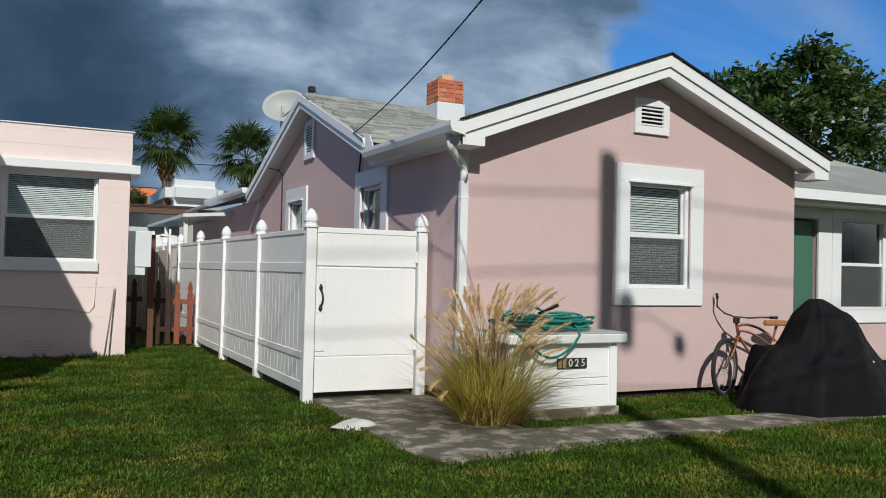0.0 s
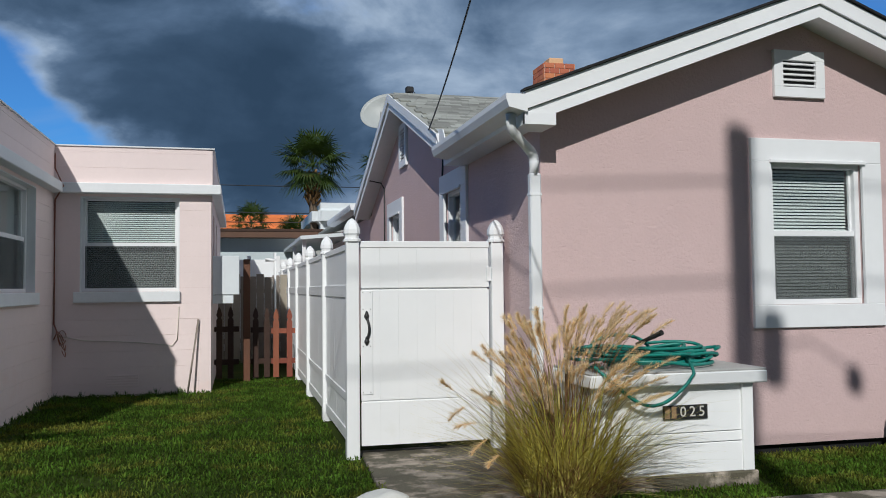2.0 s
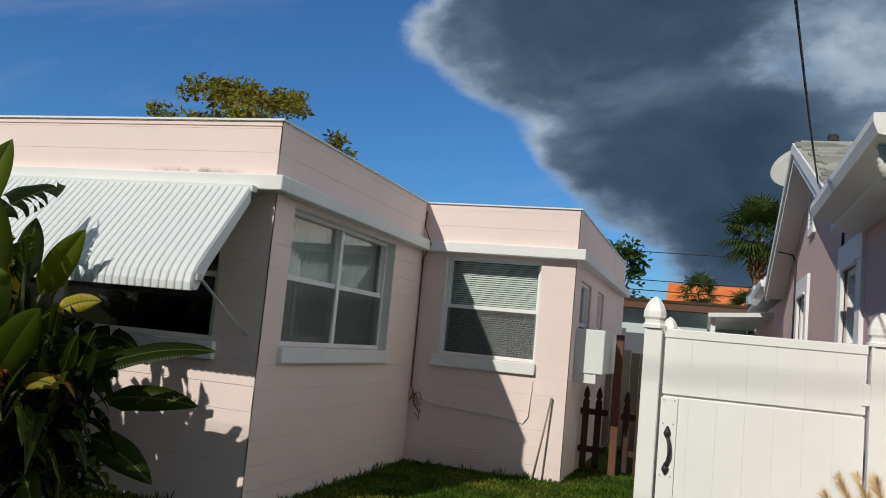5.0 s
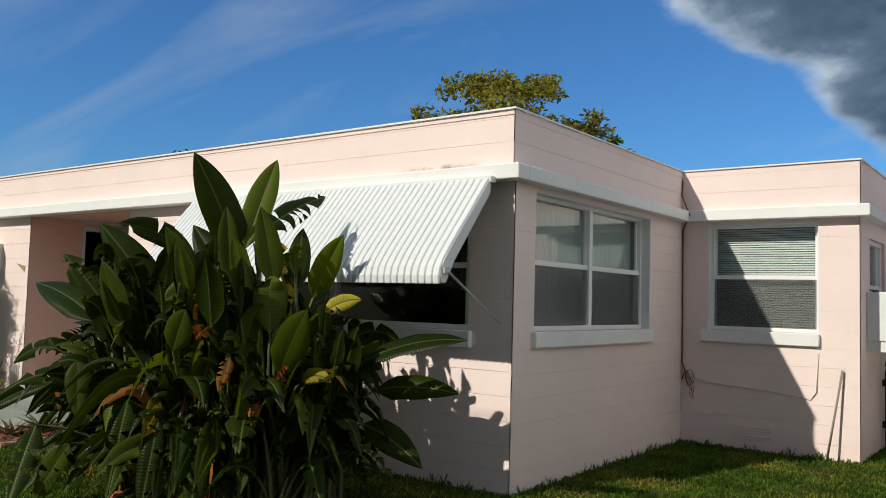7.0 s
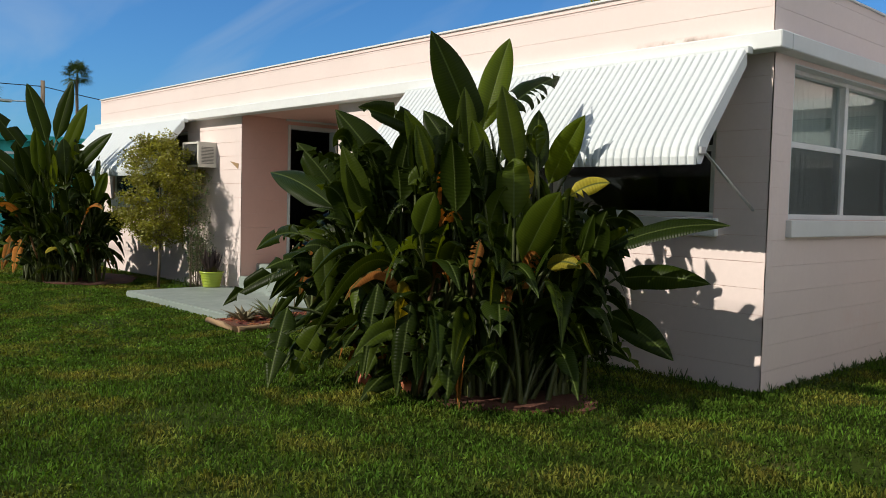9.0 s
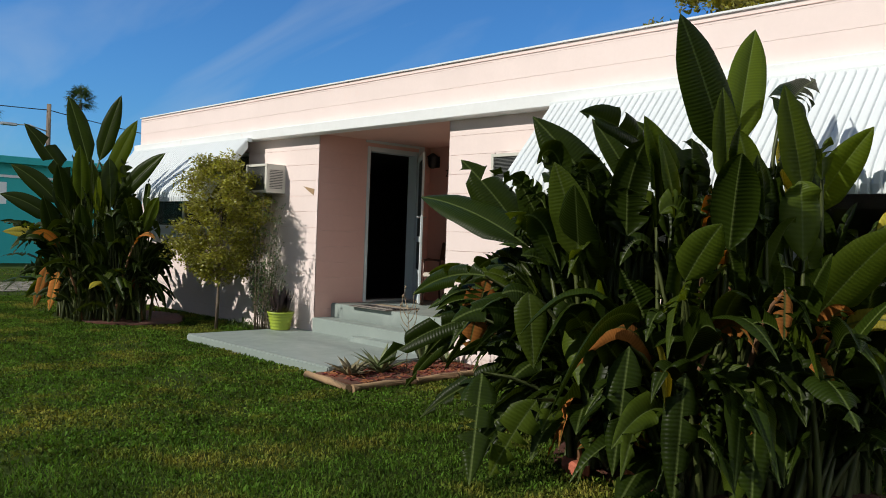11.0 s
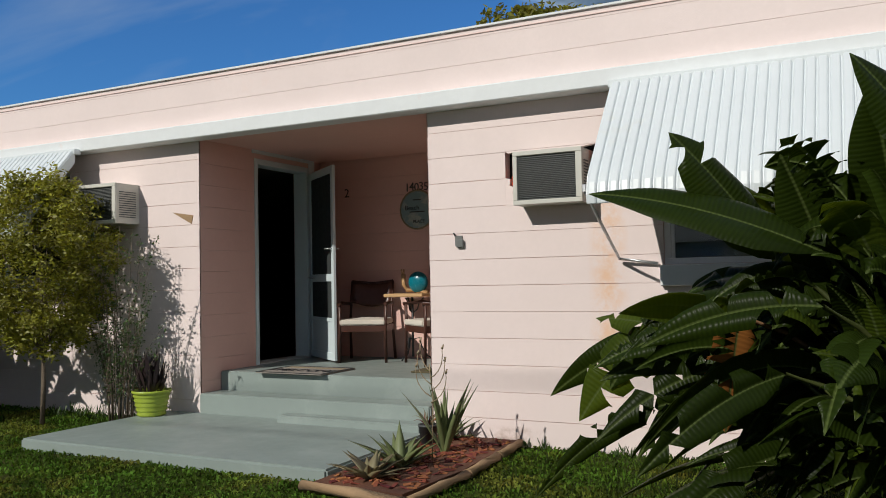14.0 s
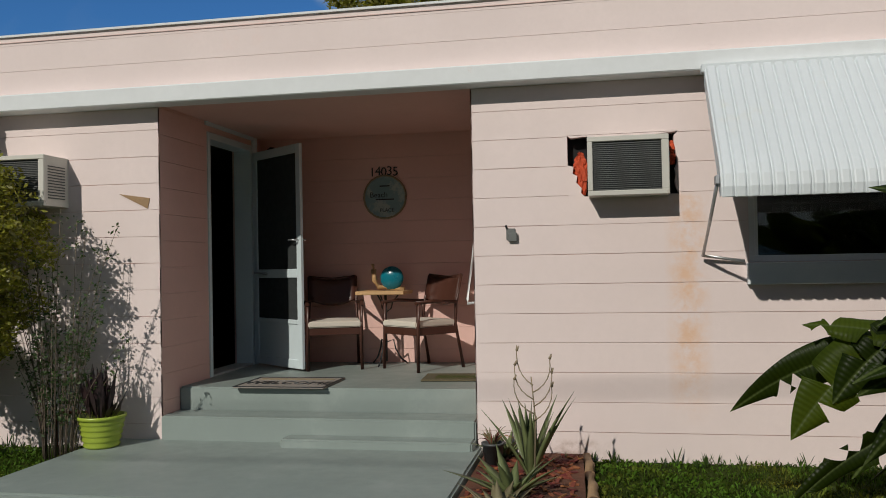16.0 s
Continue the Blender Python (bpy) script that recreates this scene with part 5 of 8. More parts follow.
part("saddle", bm, M["leather"], bike, "tan saddle")
bm = bmesh.new()
tube(bm, [(0.60, -0.05, 0.30), (0.60, 0.08, 0.30)], 0.02, sides=8)
tube(bm, [(0.60, -0.06, 0.30), (0.68, -0.08, 0.18), (0.68, -0.16, 0.18)], 0.009, sides=6)
part("crank", bm, M["metal"], bike)

# ---- roof things of the gabled house ----
ch = thing("chimney", "short red brick chimney with clay flue and white flashing", "chimney", (4.86, 11.5, 0))
part("flashing", bbox(-0.235, 0.235, -0.235, 0.235, 3.55, 3.885, 0.01), M["alu"], ch, "white painted flashing base")
part("core", bbox(-0.205, 0.205, -0.205, 0.205, 3.88, 4.22), M["mortar"], ch)
bl = mesh_of("brick", bbox(0.004, 0.131, -0.012, 0.02, 0.004, 0.068, 0.003), M["brick"])
for r in range(5):
    z = 3.90 + r * 0.068
    off = 0.0675 if r % 2 else 0.0
    for sgn, rot in ((-1, 0), (1, 180), (-1, 90), (1, 270)):
        for i in range(4 if off else 3):
            u = -0.2045 + i * 0.136 - off
            u0, u1 = max(-0.2045, u), min(0.2045, u + 0.136)
            if u1 - u0 < 0.05:
                continue
            if u1 - u0 > 0.13:
                ob = piece("brick", bl, ch)
            else:
                ob = part("brick", bbox(0.004, u1 - u0 - 0.004, -0.012, 0.02, 0.004, 0.064, 0.003), M["brick"], ch)
            ob.matrix_basis = Matrix.Rotation(radians(rot), 4, "Z") @ Matrix.Translation((u0, -0.205, z))
part("flue", bbox(-0.10, 0.10, -0.10, 0.10, 4.22, 4.34, 0.01), M["clay"], ch, "pale clay flue")

dish = thing("satellite_dish", "grey satellite dish on the cross gable roof", "satellite dish", (2.95, 13.9, 3.45))
bm = bmesh.new()
rings = []
for j in range(9):
    r = 0.40 * j / 8
    rings.append([bm.verts.new((r * math.cos(a) * 1.0, -0.15 + 0.16 * (r / 0.40) ** 2, r * math.sin(a) * 0.86)) for a in (2 * math.pi * k / 32 for k in range(32))])
for a, b in zip(rings[1:], rings[2:]):
    for k in range(32):
        bm.faces.new((a[k], a[(k + 1) % 32], b[(k + 1) % 32], b[k])).smooth = True
bm.faces.new(rings[1])
bmesh.ops.remove_doubles(bm, verts=rings[0], dist=0.001)
bmesh.ops.rotate(bm, verts=bm.verts[:], cent=(0, 0, 0), matrix=Euler((radians(28), 0, radians(150))).to_matrix())
bmesh.ops.translate(bm, verts=bm.verts[:], vec=(0.10, 0.1, 0.66))
sol = part("reflector", bm, M["dish"], dish)
md = sol.modifiers.new("thickness", "SOLIDIFY")
md.thickness = 0.01
bm = bmesh.new()
tube(bm, [(0.05, 0.15, -0.15), (0.05, 0.13, 0.5), (0.05, 0.1, 0.65)], 0.02, sides=8)
tube(bm, [(0.05, 0.0, 0.45), (0.25, -0.4, 0.68), (0.36, -0.54, 0.84)], 0.012, sides=6)
part("arm", bm, M["grey_metal"], dish)
part("receiver", bbox(0.30, 0.42, -0.60, -0.50, 0.80, 0.90, 0.02), M["black"], dish)
bm = bmesh.new()
tube(bm, curve((0.40, -0.55, 0.85), (0.54, -0.55, 0.74), (0.40, -0.45, 0.70), 8), 0.006, sides=6)
part("loop_cable", bm, M["cable"], dish)

# cables on the gabled house
for pts in ([(3.0, 10.25, 3.02), (3.03, 10.2, 2.9), (3.035, 10.28, 2.6), (3.035, 10.35, 1.0)], [(2.82, 14.2, 3.05), (3.0, 14.1, 3.0), (3.035, 14.0, 2.9), (3.035, 14.0, 1.2)]):
    bm = bmesh.new()
    tube(bm, pts, 0.011, sides=6)
    solid("wall_cable", bm, M["cable"], "black cable running down the stucco wall", "cable")


def span(name, a, b, sag, r, label):
    bm = bmesh.new()
    a, b = Vector(a), Vector(b)
    tube(bm, [a.lerp(b, i / 24) - Vector((0, 0, 4 * sag * (i / 24) * (1 - i / 24))) for i in range(25)], r, sides=6)
    return solid(name, bm, M["cable"], label, "cable")


POLE = Vector((0.86, -3.0, 0))
span("service_wire", (2.80, 9.95, 3.03), (POLE.x, POLE.y, 5.2), 0.53, 0.007, "black service wire from the pole to the gable")
pole = thing("utility_pole", "wooden utility pole with a crossarm and transformer", "utility pole", tuple(POLE))
bm = bmesh.new()
tube(bm, [(0, 0, -0.1), (0, 0, 9.98)], 0.15, 0.115, sides=14)
part("pole", bm, M["wood_pole"], pole)
bm = bmesh.new()
lathe(bm, [(0.09, 7.98), (0.11, 8.0), (0.11, 8.42), (0.09, 8.48), (0.03, 8.5)], 0.25, 0, 14)
part("transformer", bm, M["grey_metal"], pole)
bm = bmesh.new()
tube(bm, [(0.0, 0, 8.2), (0.6, 0, 8.3), (1.0, 0, 8.05)], 0.012, sides=6)
part("lamp_arm", bm, M["grey_metal"], pole)
bm = bmesh.new()
lathe(bm, [(0.04, 7.86), (0.08, 7.9), (0.08, 7.98), (0.05, 8.06), (0.02, 8.08)], 1.02, 0, 12)
part("lamp_head", bm, M["grey_metal"], pole)
for z, dy in ((9.5, 0.14), (8.9, -0.14), (7.4, 0.16), (6.9, -0.16)):
    for far in (-44.0, 46.0):
        span("overhead_wire", (far, -3.0 + dy, z), (POLE.x, -3.0 + dy, z), 0.5, 0.012, "black overhead wire along the street")

# ---- things on and about the flat-roofed house ----
def awning(name, x0, x1, label):
    """A ribbed sheet-metal awning: a sloped sheet of rounded ribs that curls down at the lip, with end plates and stay arms."""
    t = thing(name, label, "awning")
    prof = [(8.885, 2.645), (8.86, 2.62), (8.34, 2.02), (8.27, 1.93), (8.235, 1.87), (8.22, 1.80), (8.225, 1.745)]
    pitch = 0.070
    n = int(round((x1 - x0) / pitch))
    pitch = (x1 - x0) / n
    for i in range(n):
        bm = bmesh.new()
        a = x0 + i * pitch
        cols = [(0.0, 0.0), (0.006, 0.0), (0.013, 0.013), (0.022, 0.017), (0.054, 0.017), (0.063, 0.013), (pitch, 0.0)]
        grid = []
        for j, (y, z) in enumerate(prof):
            p0, p1 = prof[max(0, j - 1)], prof[min(len(prof) - 1, j + 1)]
            d = Vector((p1[0] - p0[0], p1[1] - p0[1])).normalized()
            nrm = Vector((d.y, -d.x))
            if nrm.x > 0:
                nrm = -nrm
            grid.append([bm.verts.new((a + u, y + nrm.x * h, z + nrm.y * h)) for u, h in cols])
        for r, s in zip(grid, grid[1:]):
            for k in range(len(cols) - 1):
                bm.faces.new((r[k], r[k + 1], s[k + 1], s[k]))
        back = [[bm.verts.new(v.co + Vector((0, 0.004, -0.004))) for v in row] for row in grid]
        for r, s in zip(back, back[1:]):
            for k in range(len(cols) - 1):
                bm.faces.new((r[k], s[k], s[k + 1], r[k + 1]))
        for k in range(len(cols) - 1):
            bm.faces.new((grid[-1][k], grid[-1][k + 1], back[-1][k + 1], back[-1][k]))
        part("rib", bm, M["alu"], t)
    part("top_flashing", bbox(x0 - 0.02, x1 + 0.02, 8.865, 8.945, 2.61, 2.665, 0.004), M["alu"], t)
    bm = bmesh.new()
    tube(bm, [(x0 + 0.02, 8.28, 1.80), (x1 - 0.02, 8.28, 1.80)], 0.016, sides=8)
    part("lip_bar", bm, M["alu"], t)
    for x, s in ((x0, -1), (x1, 1)):
        bm = bmesh.new()
        prism(bm, [(8.885, 2.645), (8.86, 2.615), (8.34, 2.015), (8.26, 1.92), (8.225, 1.80), (8.235, 1.75), (8.29, 1.75), (8.40, 1.93), (8.885, 2.52)], x - 0.004, x + 0.004, 0)
        part("end_plate", bm, M["alu"], t)
        bm = bmesh.new()
        out = s * 0.02
        pts = [(x + out, 8.27, 1.85), (x + out, 8.66, 1.64), (x + out, 9.05, 1.43)] if s > 0 else [(x + out, 8.27, 1.82), (x + out, 8.66, 1.61), (x + out, 9.05, 1.41)]
        tube(bm, pts, 0.011, sides=6)
        part("stay_arm", bm, M["metal"], t)
        if s < 0:
            bm = bmesh.new()
            tube(bm, [(x + out, 9.05, 1.41), (x + 0.25, 9.075, 1.37)], 0.011, sides=6)
            part("stay_arm", bm, M["metal"], t)
        part("stay_plate", bbox(x + out - 0.012, x + out + 0.012, 8.24, 8.30, 1.82, 1.87, 0.003), M["metal"], t)
    return t


awning("window_awning", -5.555, -1.585, "white ribbed metal awning propped over the wide window")
awning("window_awning", -14.85, -11.02, "white ribbed metal awning beside the tall paddle-leaf plant")


def air_conditioner(name, label, x0, x1, z0, z1, y):
    t = thing(name, label, "air conditioner", ((x0 + x1) / 2, FY, z0))
    w, h, d = (x1 - x0) / 2, z1 - z0, FY - y
    bm = bmesh.new()
    f = 0.035
    for a, b, c, e in ((-w, w, 0, f), (-w, w, h - f, h), (-w, -w + f, f, h - f), (w - f * 1.4, w, f, h - f)):
        box(bm, a, b, -d, -d + 0.03, c, e)
    bmesh.ops.bevel(bm, geom=bm.edges[:], offset=0.004, segments=1, affect="EDGES")
    part("front_frame", bm, M["ac_beige"], t)
    bm = bmesh.new()
    for a, b, c, e in ((-w + 0.003, w - 0.003, 0.003, 0.012), (-w + 0.003, w - 0.003, h - 0.012, h - 0.003), (-w + 0.003, -w + 0.012, 0.012, h - 0.012), (w - 0.012, w - 0.003, 0.012, h - 0.012)):
        box(bm, a, b, -d + 0.031, 0.15, c, e)
    part("case", bm, M["ac_beige"], t)
    part("coil", bbox(-w + 0.012, w - 0.012, -d + 0.045, -d + 0.055, 0.012, h - 0.012), M["ac_fin"], t)
    fin = mesh_of("grille_fin", bbox(-w + f, w - f * 1.4, -d + 0.012, -d + 0.022, 0, 0.005), M["grille"])
    n = int((h - 2 * f) / 0.0135)
    for i in range(n):
        piece("grille_fin", fin, t, (0, 0, f + 0.004 + i * 0.0135))
    lou = mesh_of("side_louvre", bbox(w - 0.001, w + 0.004, -d + 0.05, -0.05, 0, 0.008), M["ac_fin"])
    for i in range(int((h - 0.12) / 0.022)):
        piece("side_louvre", lou, t, (0, 0, 0.06 + i * 0.022))
    return t


air_conditioner("air_conditioner", "beige window air conditioner set in a ragged wall hole", -6.325, -5.79, 1.825, 2.225, 8.90)
air_conditioner("air_conditioner", "beige window air conditioner beside the shrub", -10.90, -10.36, 1.885, 2.275, 8.80)
bm = bmesh.new()
box(bm, -6.465, -5.715, FY + 0.10, FY + 0.12, 1.84, 2.268)
rag = random.Random(6)
chips = bmesh.new()
left = [(-6.466, 2.06), (-6.425, 2.05), (-6.432, 2.0), (-6.40, 1.985), (-6.408, 1.94), (-6.372, 1.90), (-6.376, 1.865), (-6.35, 1.839), (-6.466, 1.839)]
prism(chips, left, FY + 0.001, FY + 0.06, 1)
right = [(-5.714, 2.267)] + [(-5.722 - rag.uniform(0.0, 0.026), 2.24 - 0.045 * i) for i in range(9)] + [(-5.714, 1.841)]
prism(chips, right, FY + 0.001, FY + 0.06, 1)
upper = [(-6.464, 2.267)] + [(-6.44 + 0.09 * i, 2.262 - rag.uniform(0.0, 0.016)) for i in range(8)] + [(-5.724, 2.267)]
prism(chips, upper, FY + 0.001, FY + 0.06, 1)
solid("wall_broken_edge", chips, M["block"], "broken block edges round the air conditioner hole", "wall", "structure")
# sheet behind the hole, its depth shade given by colour
solid("wall_hole_backing", bm, M["dark"], "near-black sheet painted as shade in the gap round the air conditioner", "hole", "structure")
bm = bmesh.new()
bmesh.ops.create_icosphere(bm, subdivisions=4, radius=1.0)
for v in bm.verts:
    v.co = Vector((-6.375 + 0.045 * v.co.x, FY + 0.05 + 0.04 * v.co.y, 2.0 + 0.15 * v.co.z)) + 0.022 * noise.noise_vector(v.co * 2.2) + 0.012 * noise.noise_vector(v.co * 6)
solid("foam_filling", bm, M["foam"], "red-orange foam stuffed beside the air conditioner", "foam")
bm = bmesh.new()
for i in range(5):
    bmesh.ops.create_icosphere(bm, subdivisions=2, radius=rng.uniform(0.015, 0.03), matrix=Matrix.Translation((-5.752, FY + 0.04, 2.06 + 0.17 * i / 5)))
for v in bm.verts:
    v.co += 0.008 * noise.noise_vector(v.co * 40)
solid("foam_filling", bm, M["foam"], "small red foam wad at the air conditioner's edge", "foam")
bm = bmesh.new()
for a, b, c, d in ((-6.335, -6.27, 2.226, 2.245), (-6.1, -5.9, 2.226, 2.24)):
    box(bm, a, b, FY - 0.02, FY + 0.02, c, d)
solid("caulk", bm, M["dark"], "dark caulk over the air conditioner", "caulk")

# outdoor tap box on the wall
bib = thing("wall_fitting", "small grey metal outlet box on the block wall", "outlet box", (-6.87, FY, 1.58))
part("plate", bbox(-0.035, 0.03, -0.012, 0.0, -0.03, 0.05, 0.003), M["grille"], bib)
part("cover", bbox(-0.02, 0.045, -0.03, -0.012, -0.045, 0.02, 0.006), M["grille"], bib)
bm = bmesh.new()
tube(bm, [(-0.03, -0.012, 0.05), (-0.035, -0.03, 0.07)], 0.008, sides=6)
part("lever", bm, M["black"], bib)

# porch: doorway, screen door
dw = thing("door_1", "white door frame with an open dark doorway", "door frame", kind="structure")
y0, y1, z0, z1 = DOOR
for nm, a, b, c, d in (("jamb", y0, y0 + 0.05, z0, z1), ("jamb", y1 - 0.05, y1, z0, z1), ("lintel", y0 + 0.05, y1 - 0.05, z1 - 0.06, z1)):
    part(nm, bbox(RX0 - 0.16, RX0 + 0.012, a, b, c, d, 0.004), M["door_white"], dw)
part("threshold", bbox(RX0 - 0.18, RX0 + 0.01, y0 + 0.05, y1 - 0.05, 0.43, 0.468, 0.004), M["grey_metal"], dw)
part("architrave", bbox(RX0 + 0.001, RX0 + 0.02, y1 + 0.001, y1 + 0.1, z0, z1 + 0.05, 0.003), M["door_white"], dw)
part("architrave", bbox(RX0 + 0.001, RX0 + 0.02, y0 - 0.04, y1 + 0.1, z1 + 0.051, z1 + 0.13, 0.003), M["door_white"], dw)
hx, hy = RX0 + 0.03, y1 - 0.01
ang = math.degrees(math.atan2(10.30 - hy, -8.88 - hx))
sd = thing("screen_door", "white aluminium screen door standing open", "screen door", (hx, hy, 0.47), ang)
L_ = math.hypot(10.30 - hy, -8.88 - hx)
H_ = 2.03
for nm, a, b, c, d in (("stile", 0, 0.07, 0, H_), ("stile", L_ - 0.07, L_, 0, H_), ("rail", 0.07, L_ - 0.07, H_ - 0.08, H_), ("rail", 0.07, L_ - 0.07, 0.82, 0.90), ("rail", 0.07, L_ - 0.07, 0.40, 0.44), ("rail", 0.07, L_ - 0.07, 0.0, 0.08)):
    part(nm, bbox(a, b, -0.016, 0.016, c, d, 0.004), M["door_white"], sd)
part("kick_panel", bbox(0.07, L_ - 0.07, -0.005, 0.005, 0.08, 0.40), M["door_white"], sd)
for c, d in ((0.44, 0.82), (0.90, H_ - 0.08)):
    part("insect_screen", bbox(0.07, L_ - 0.07, -0.003, 0.003, c, d), M["screen"], sd, "dark insect screen")
bm = bmesh.new()
tube(bm, [(L_ - 0.035, -0.016, 1.16), (L_ - 0.035, -0.06, 1.16), (L_ - 0.12, -0.065, 1.16)], 0.009, sides=6)
tube(bm, [(L_ - 0.035, 0.016, 1.16), (L_ - 0.035, 0.055, 1.16), (L_ - 0.12, 0.06, 1.16)], 0.009, sides=6)
part("handle", bm, M["metal"], sd)
bm = bmesh.new()
tube(bm, [(0.04, -0.03, 0.87), (0.30, -0.05, 0.86)], 0.012, sides=8)
part("door_closer", bm, M["metal"], sd)
wlm = thing("porch_lamp", "small dark metal porch wall lamp", "wall lamp", (-9.42, RY, 2.45))
part("back_plate", bbox(-0.05, 0.05, -0.015, 0.0, -0.08, 0.08, 0.004), M["black"], wlm)
bm = bmesh.new()
lathe(bm, [(0.02, -0.1), (0.06, -0.07), (0.075, 0.06), (0.085, 0.07), (0.02, 0.12)], 0, -0.10, 10)
part("lantern", bm, M["black"], wlm)
bm = text_bm("2", 0.14)
bmesh.ops.translate(bm, verts=bm.verts[:], vec=(-9.21, RY - 0.003, 2.28))
solid("house_number", bm, M["black"], "small black numeral 2 on the porch wall", "number")
hn = thing("house_number", "black house number 14035 on the porch wall", "number", (-8.31, RY - 0.004, 2.292))
for i, c in enumerate("14035"):
    bm = text_bm(c, 0.125)
    bmesh.ops.translate(bm, verts=bm.verts[:], vec=(-0.116 + 0.058 * i, 0, 0.008 * (i % 2)))
    part("digit", bm, M["black"], hn)
sg = thing("round_sign", "round grey-blue wooden sign with a rope rim", "sign", (-8.30, RY, 2.05))
bm = bmesh.new()
lathe(bm, [(0.205, 0), (0.205, 0.016), (0.19, 0.018)], 0, 0, 36)
bmesh.ops.rotate(bm, verts=bm.verts[:], cent=(0, 0, 0), matrix=Matrix.Rotation(radians(90), 3, "X"))
part("board", bm, M["sign_blue"], sg)
bm = bmesh.new()
tube(bm, [(0.208 * math.cos(a), -0.014, 0.208 * math.sin(a)) for a in (2 * math.pi * i / 40 for i in range(41))], 0.010, sides=6)
part("rope_rim", bm, M["sign_rope"], sg)
bm = text_bm("Beach", 0.075)
bmesh.ops.translate(bm, verts=bm.verts[:], vec=(-0.06, -0.021, 0.02))
part("lettering", bm, M["plate"], sg)
bm = text_bm("PLACE", 0.05)
bmesh.ops.translate(bm, verts=bm.verts[:], vec=(0.02, -0.021, -0.13))
part("lettering", bm, M["plate"], sg)
for z, w in ((-0.03, 0.09), (0.10, 0.05)):
    part("painted_line", bbox(-w, w, -0.021, -0.0185, z, z + 0.012), M["plate"], sg)


def armchair(name, label, loc, rz, group="porch chairs"):
    t = thing(name, label, "chair", loc, rz, group)
    w, d, sh = 0.27, 0.25, 0.43
    for x, y, top, lean in ((-w, -d, 0.64, 0.0), (w, -d, 0.64, 0.0)):
        bm = bmesh.new()
        tube(bm, [(x, y, 0), (x * 0.98, y + 0.01, sh), (x, y + 0.01, top)], 0.017, 0.02, sides=8)
        part("leg", bm, M["wood_dark"], t)
    for x in (-w, w):
        bm = bmesh.new()
        tube(bm, [(x, d + 0.09, 0), (x * 0.95, d, sh), (x * 0.92, d + 0.02, 0.62), (x * 0.92, d + 0.10, 0.90)], 0.018, 0.016, sides=8)
        part("leg", bm, M["wood_dark"], t)
        bm = bmesh.new()
        tube(bm, [(x, -d - 0.02, 0.645), (x * 1.08, -0.05, 0.66), (x * 0.95, d + 0.02, 0.64)], 0.02, 0.018, sides=8)
        part("armrest", bm, M["wood_dark"], t)
        part("side_rail", bbox(x * 0.96 - 0.01, x * 0.96 + 0.01, -d, d, sh - 0.09, sh - 0.02, 0.004), M["wood_dark"], t)
    for y in (-d, d - 0.01):
        part("apron", bbox(-w, w, y, y + 0.018, sh - 0.09, sh - 0.02, 0.004), M["wood_dark"], t)
    bm = bbox(-w + 0.005, w - 0.005, -d - 0.02, d - 0.01, sh - 0.015, sh + 0.045)
    bmesh.ops.subdivide_edges(bm, edges=bm.edges[:], cuts=4, use_grid_fill=True)
    for v in bm.verts:
        if v.co.z > sh:
            v.co.z += 0.018 * math.cos(v.co.x / w * 1.5) * math.cos(v.co.y / d * 1.5)
    bmesh.ops.bevel(bm, geom=[e for e in bm.edges if e.calc_face_angle(0) > 1], offset=0.012, segments=2, affect="EDGES")
    part("seat_cushion", bm, M["cushion"], t, "cream seat cushion")
    bm = bmesh.new()
    g = []
    for j in range(7):
        z = 0.60 + 0.30 * j / 6
        yy = d + 0.02 + 0.08 * (j / 6)
        top = 0.0
        row = []
        for i in range(9):
            u = i / 8 * 2 - 1
            row.append(bm.verts.new((u * 0.25, yy + 0.05 * (1 - u * u), z - (0.05 * (1 - u * u) if j == 6 else 0) + (0.07 * (u * u) if j == 0 else 0))))
        g.append(row)
    for r, s in zip(g, g[1:]):
        for k in range(8):
            bm.faces.new((r[k], r[k + 1], s[k + 1], s[k])).smooth = True
    b = part("backrest", bm, M["wood_dark"], t)
    md = b.modifiers.new("thickness", "SOLIDIFY")
    md.thickness = 0.018
    bm = bmesh.new()
    tube(bm, [(-0.25, d + 0.10, 0.90), (-0.12, d + 0.14, 0.885), (0, d + 0.155, 0.875), (0.12, d + 0.14, 0.885), (0.25, d + 0.10, 0.90)], 0.016, sides=8)
    part("top_rail", bm, M["wood_dark"], t)
    t.scale = (0.9, 0.9, 0.93)
    return t


armchair("armchair", "dark wooden armchair with a cream seat cushion behind the screen door", (-8.70, 10.62, 0.45), 20)
armchair("armchair", "dark wooden armchair with a cream seat cushion beside the small table", (-7.88, 10.60, 0.45), -38)
tb = thing("side_table", "small pale wooden side table on a dark scrolled iron stand", "table", (-8.25, 10.80, 0.45))
part("tabletop", bbox(-0.24, 0.22, -0.19, 0.19, 0.665, 0.70, 0.006), M["wood_pale"], tb)
bm = bmesh.new()
tube(bm, [(0, 0, 0.04), (0, 0, 0.66)], 0.013, sides=8)
part("stem", bm, M["black"], tb)
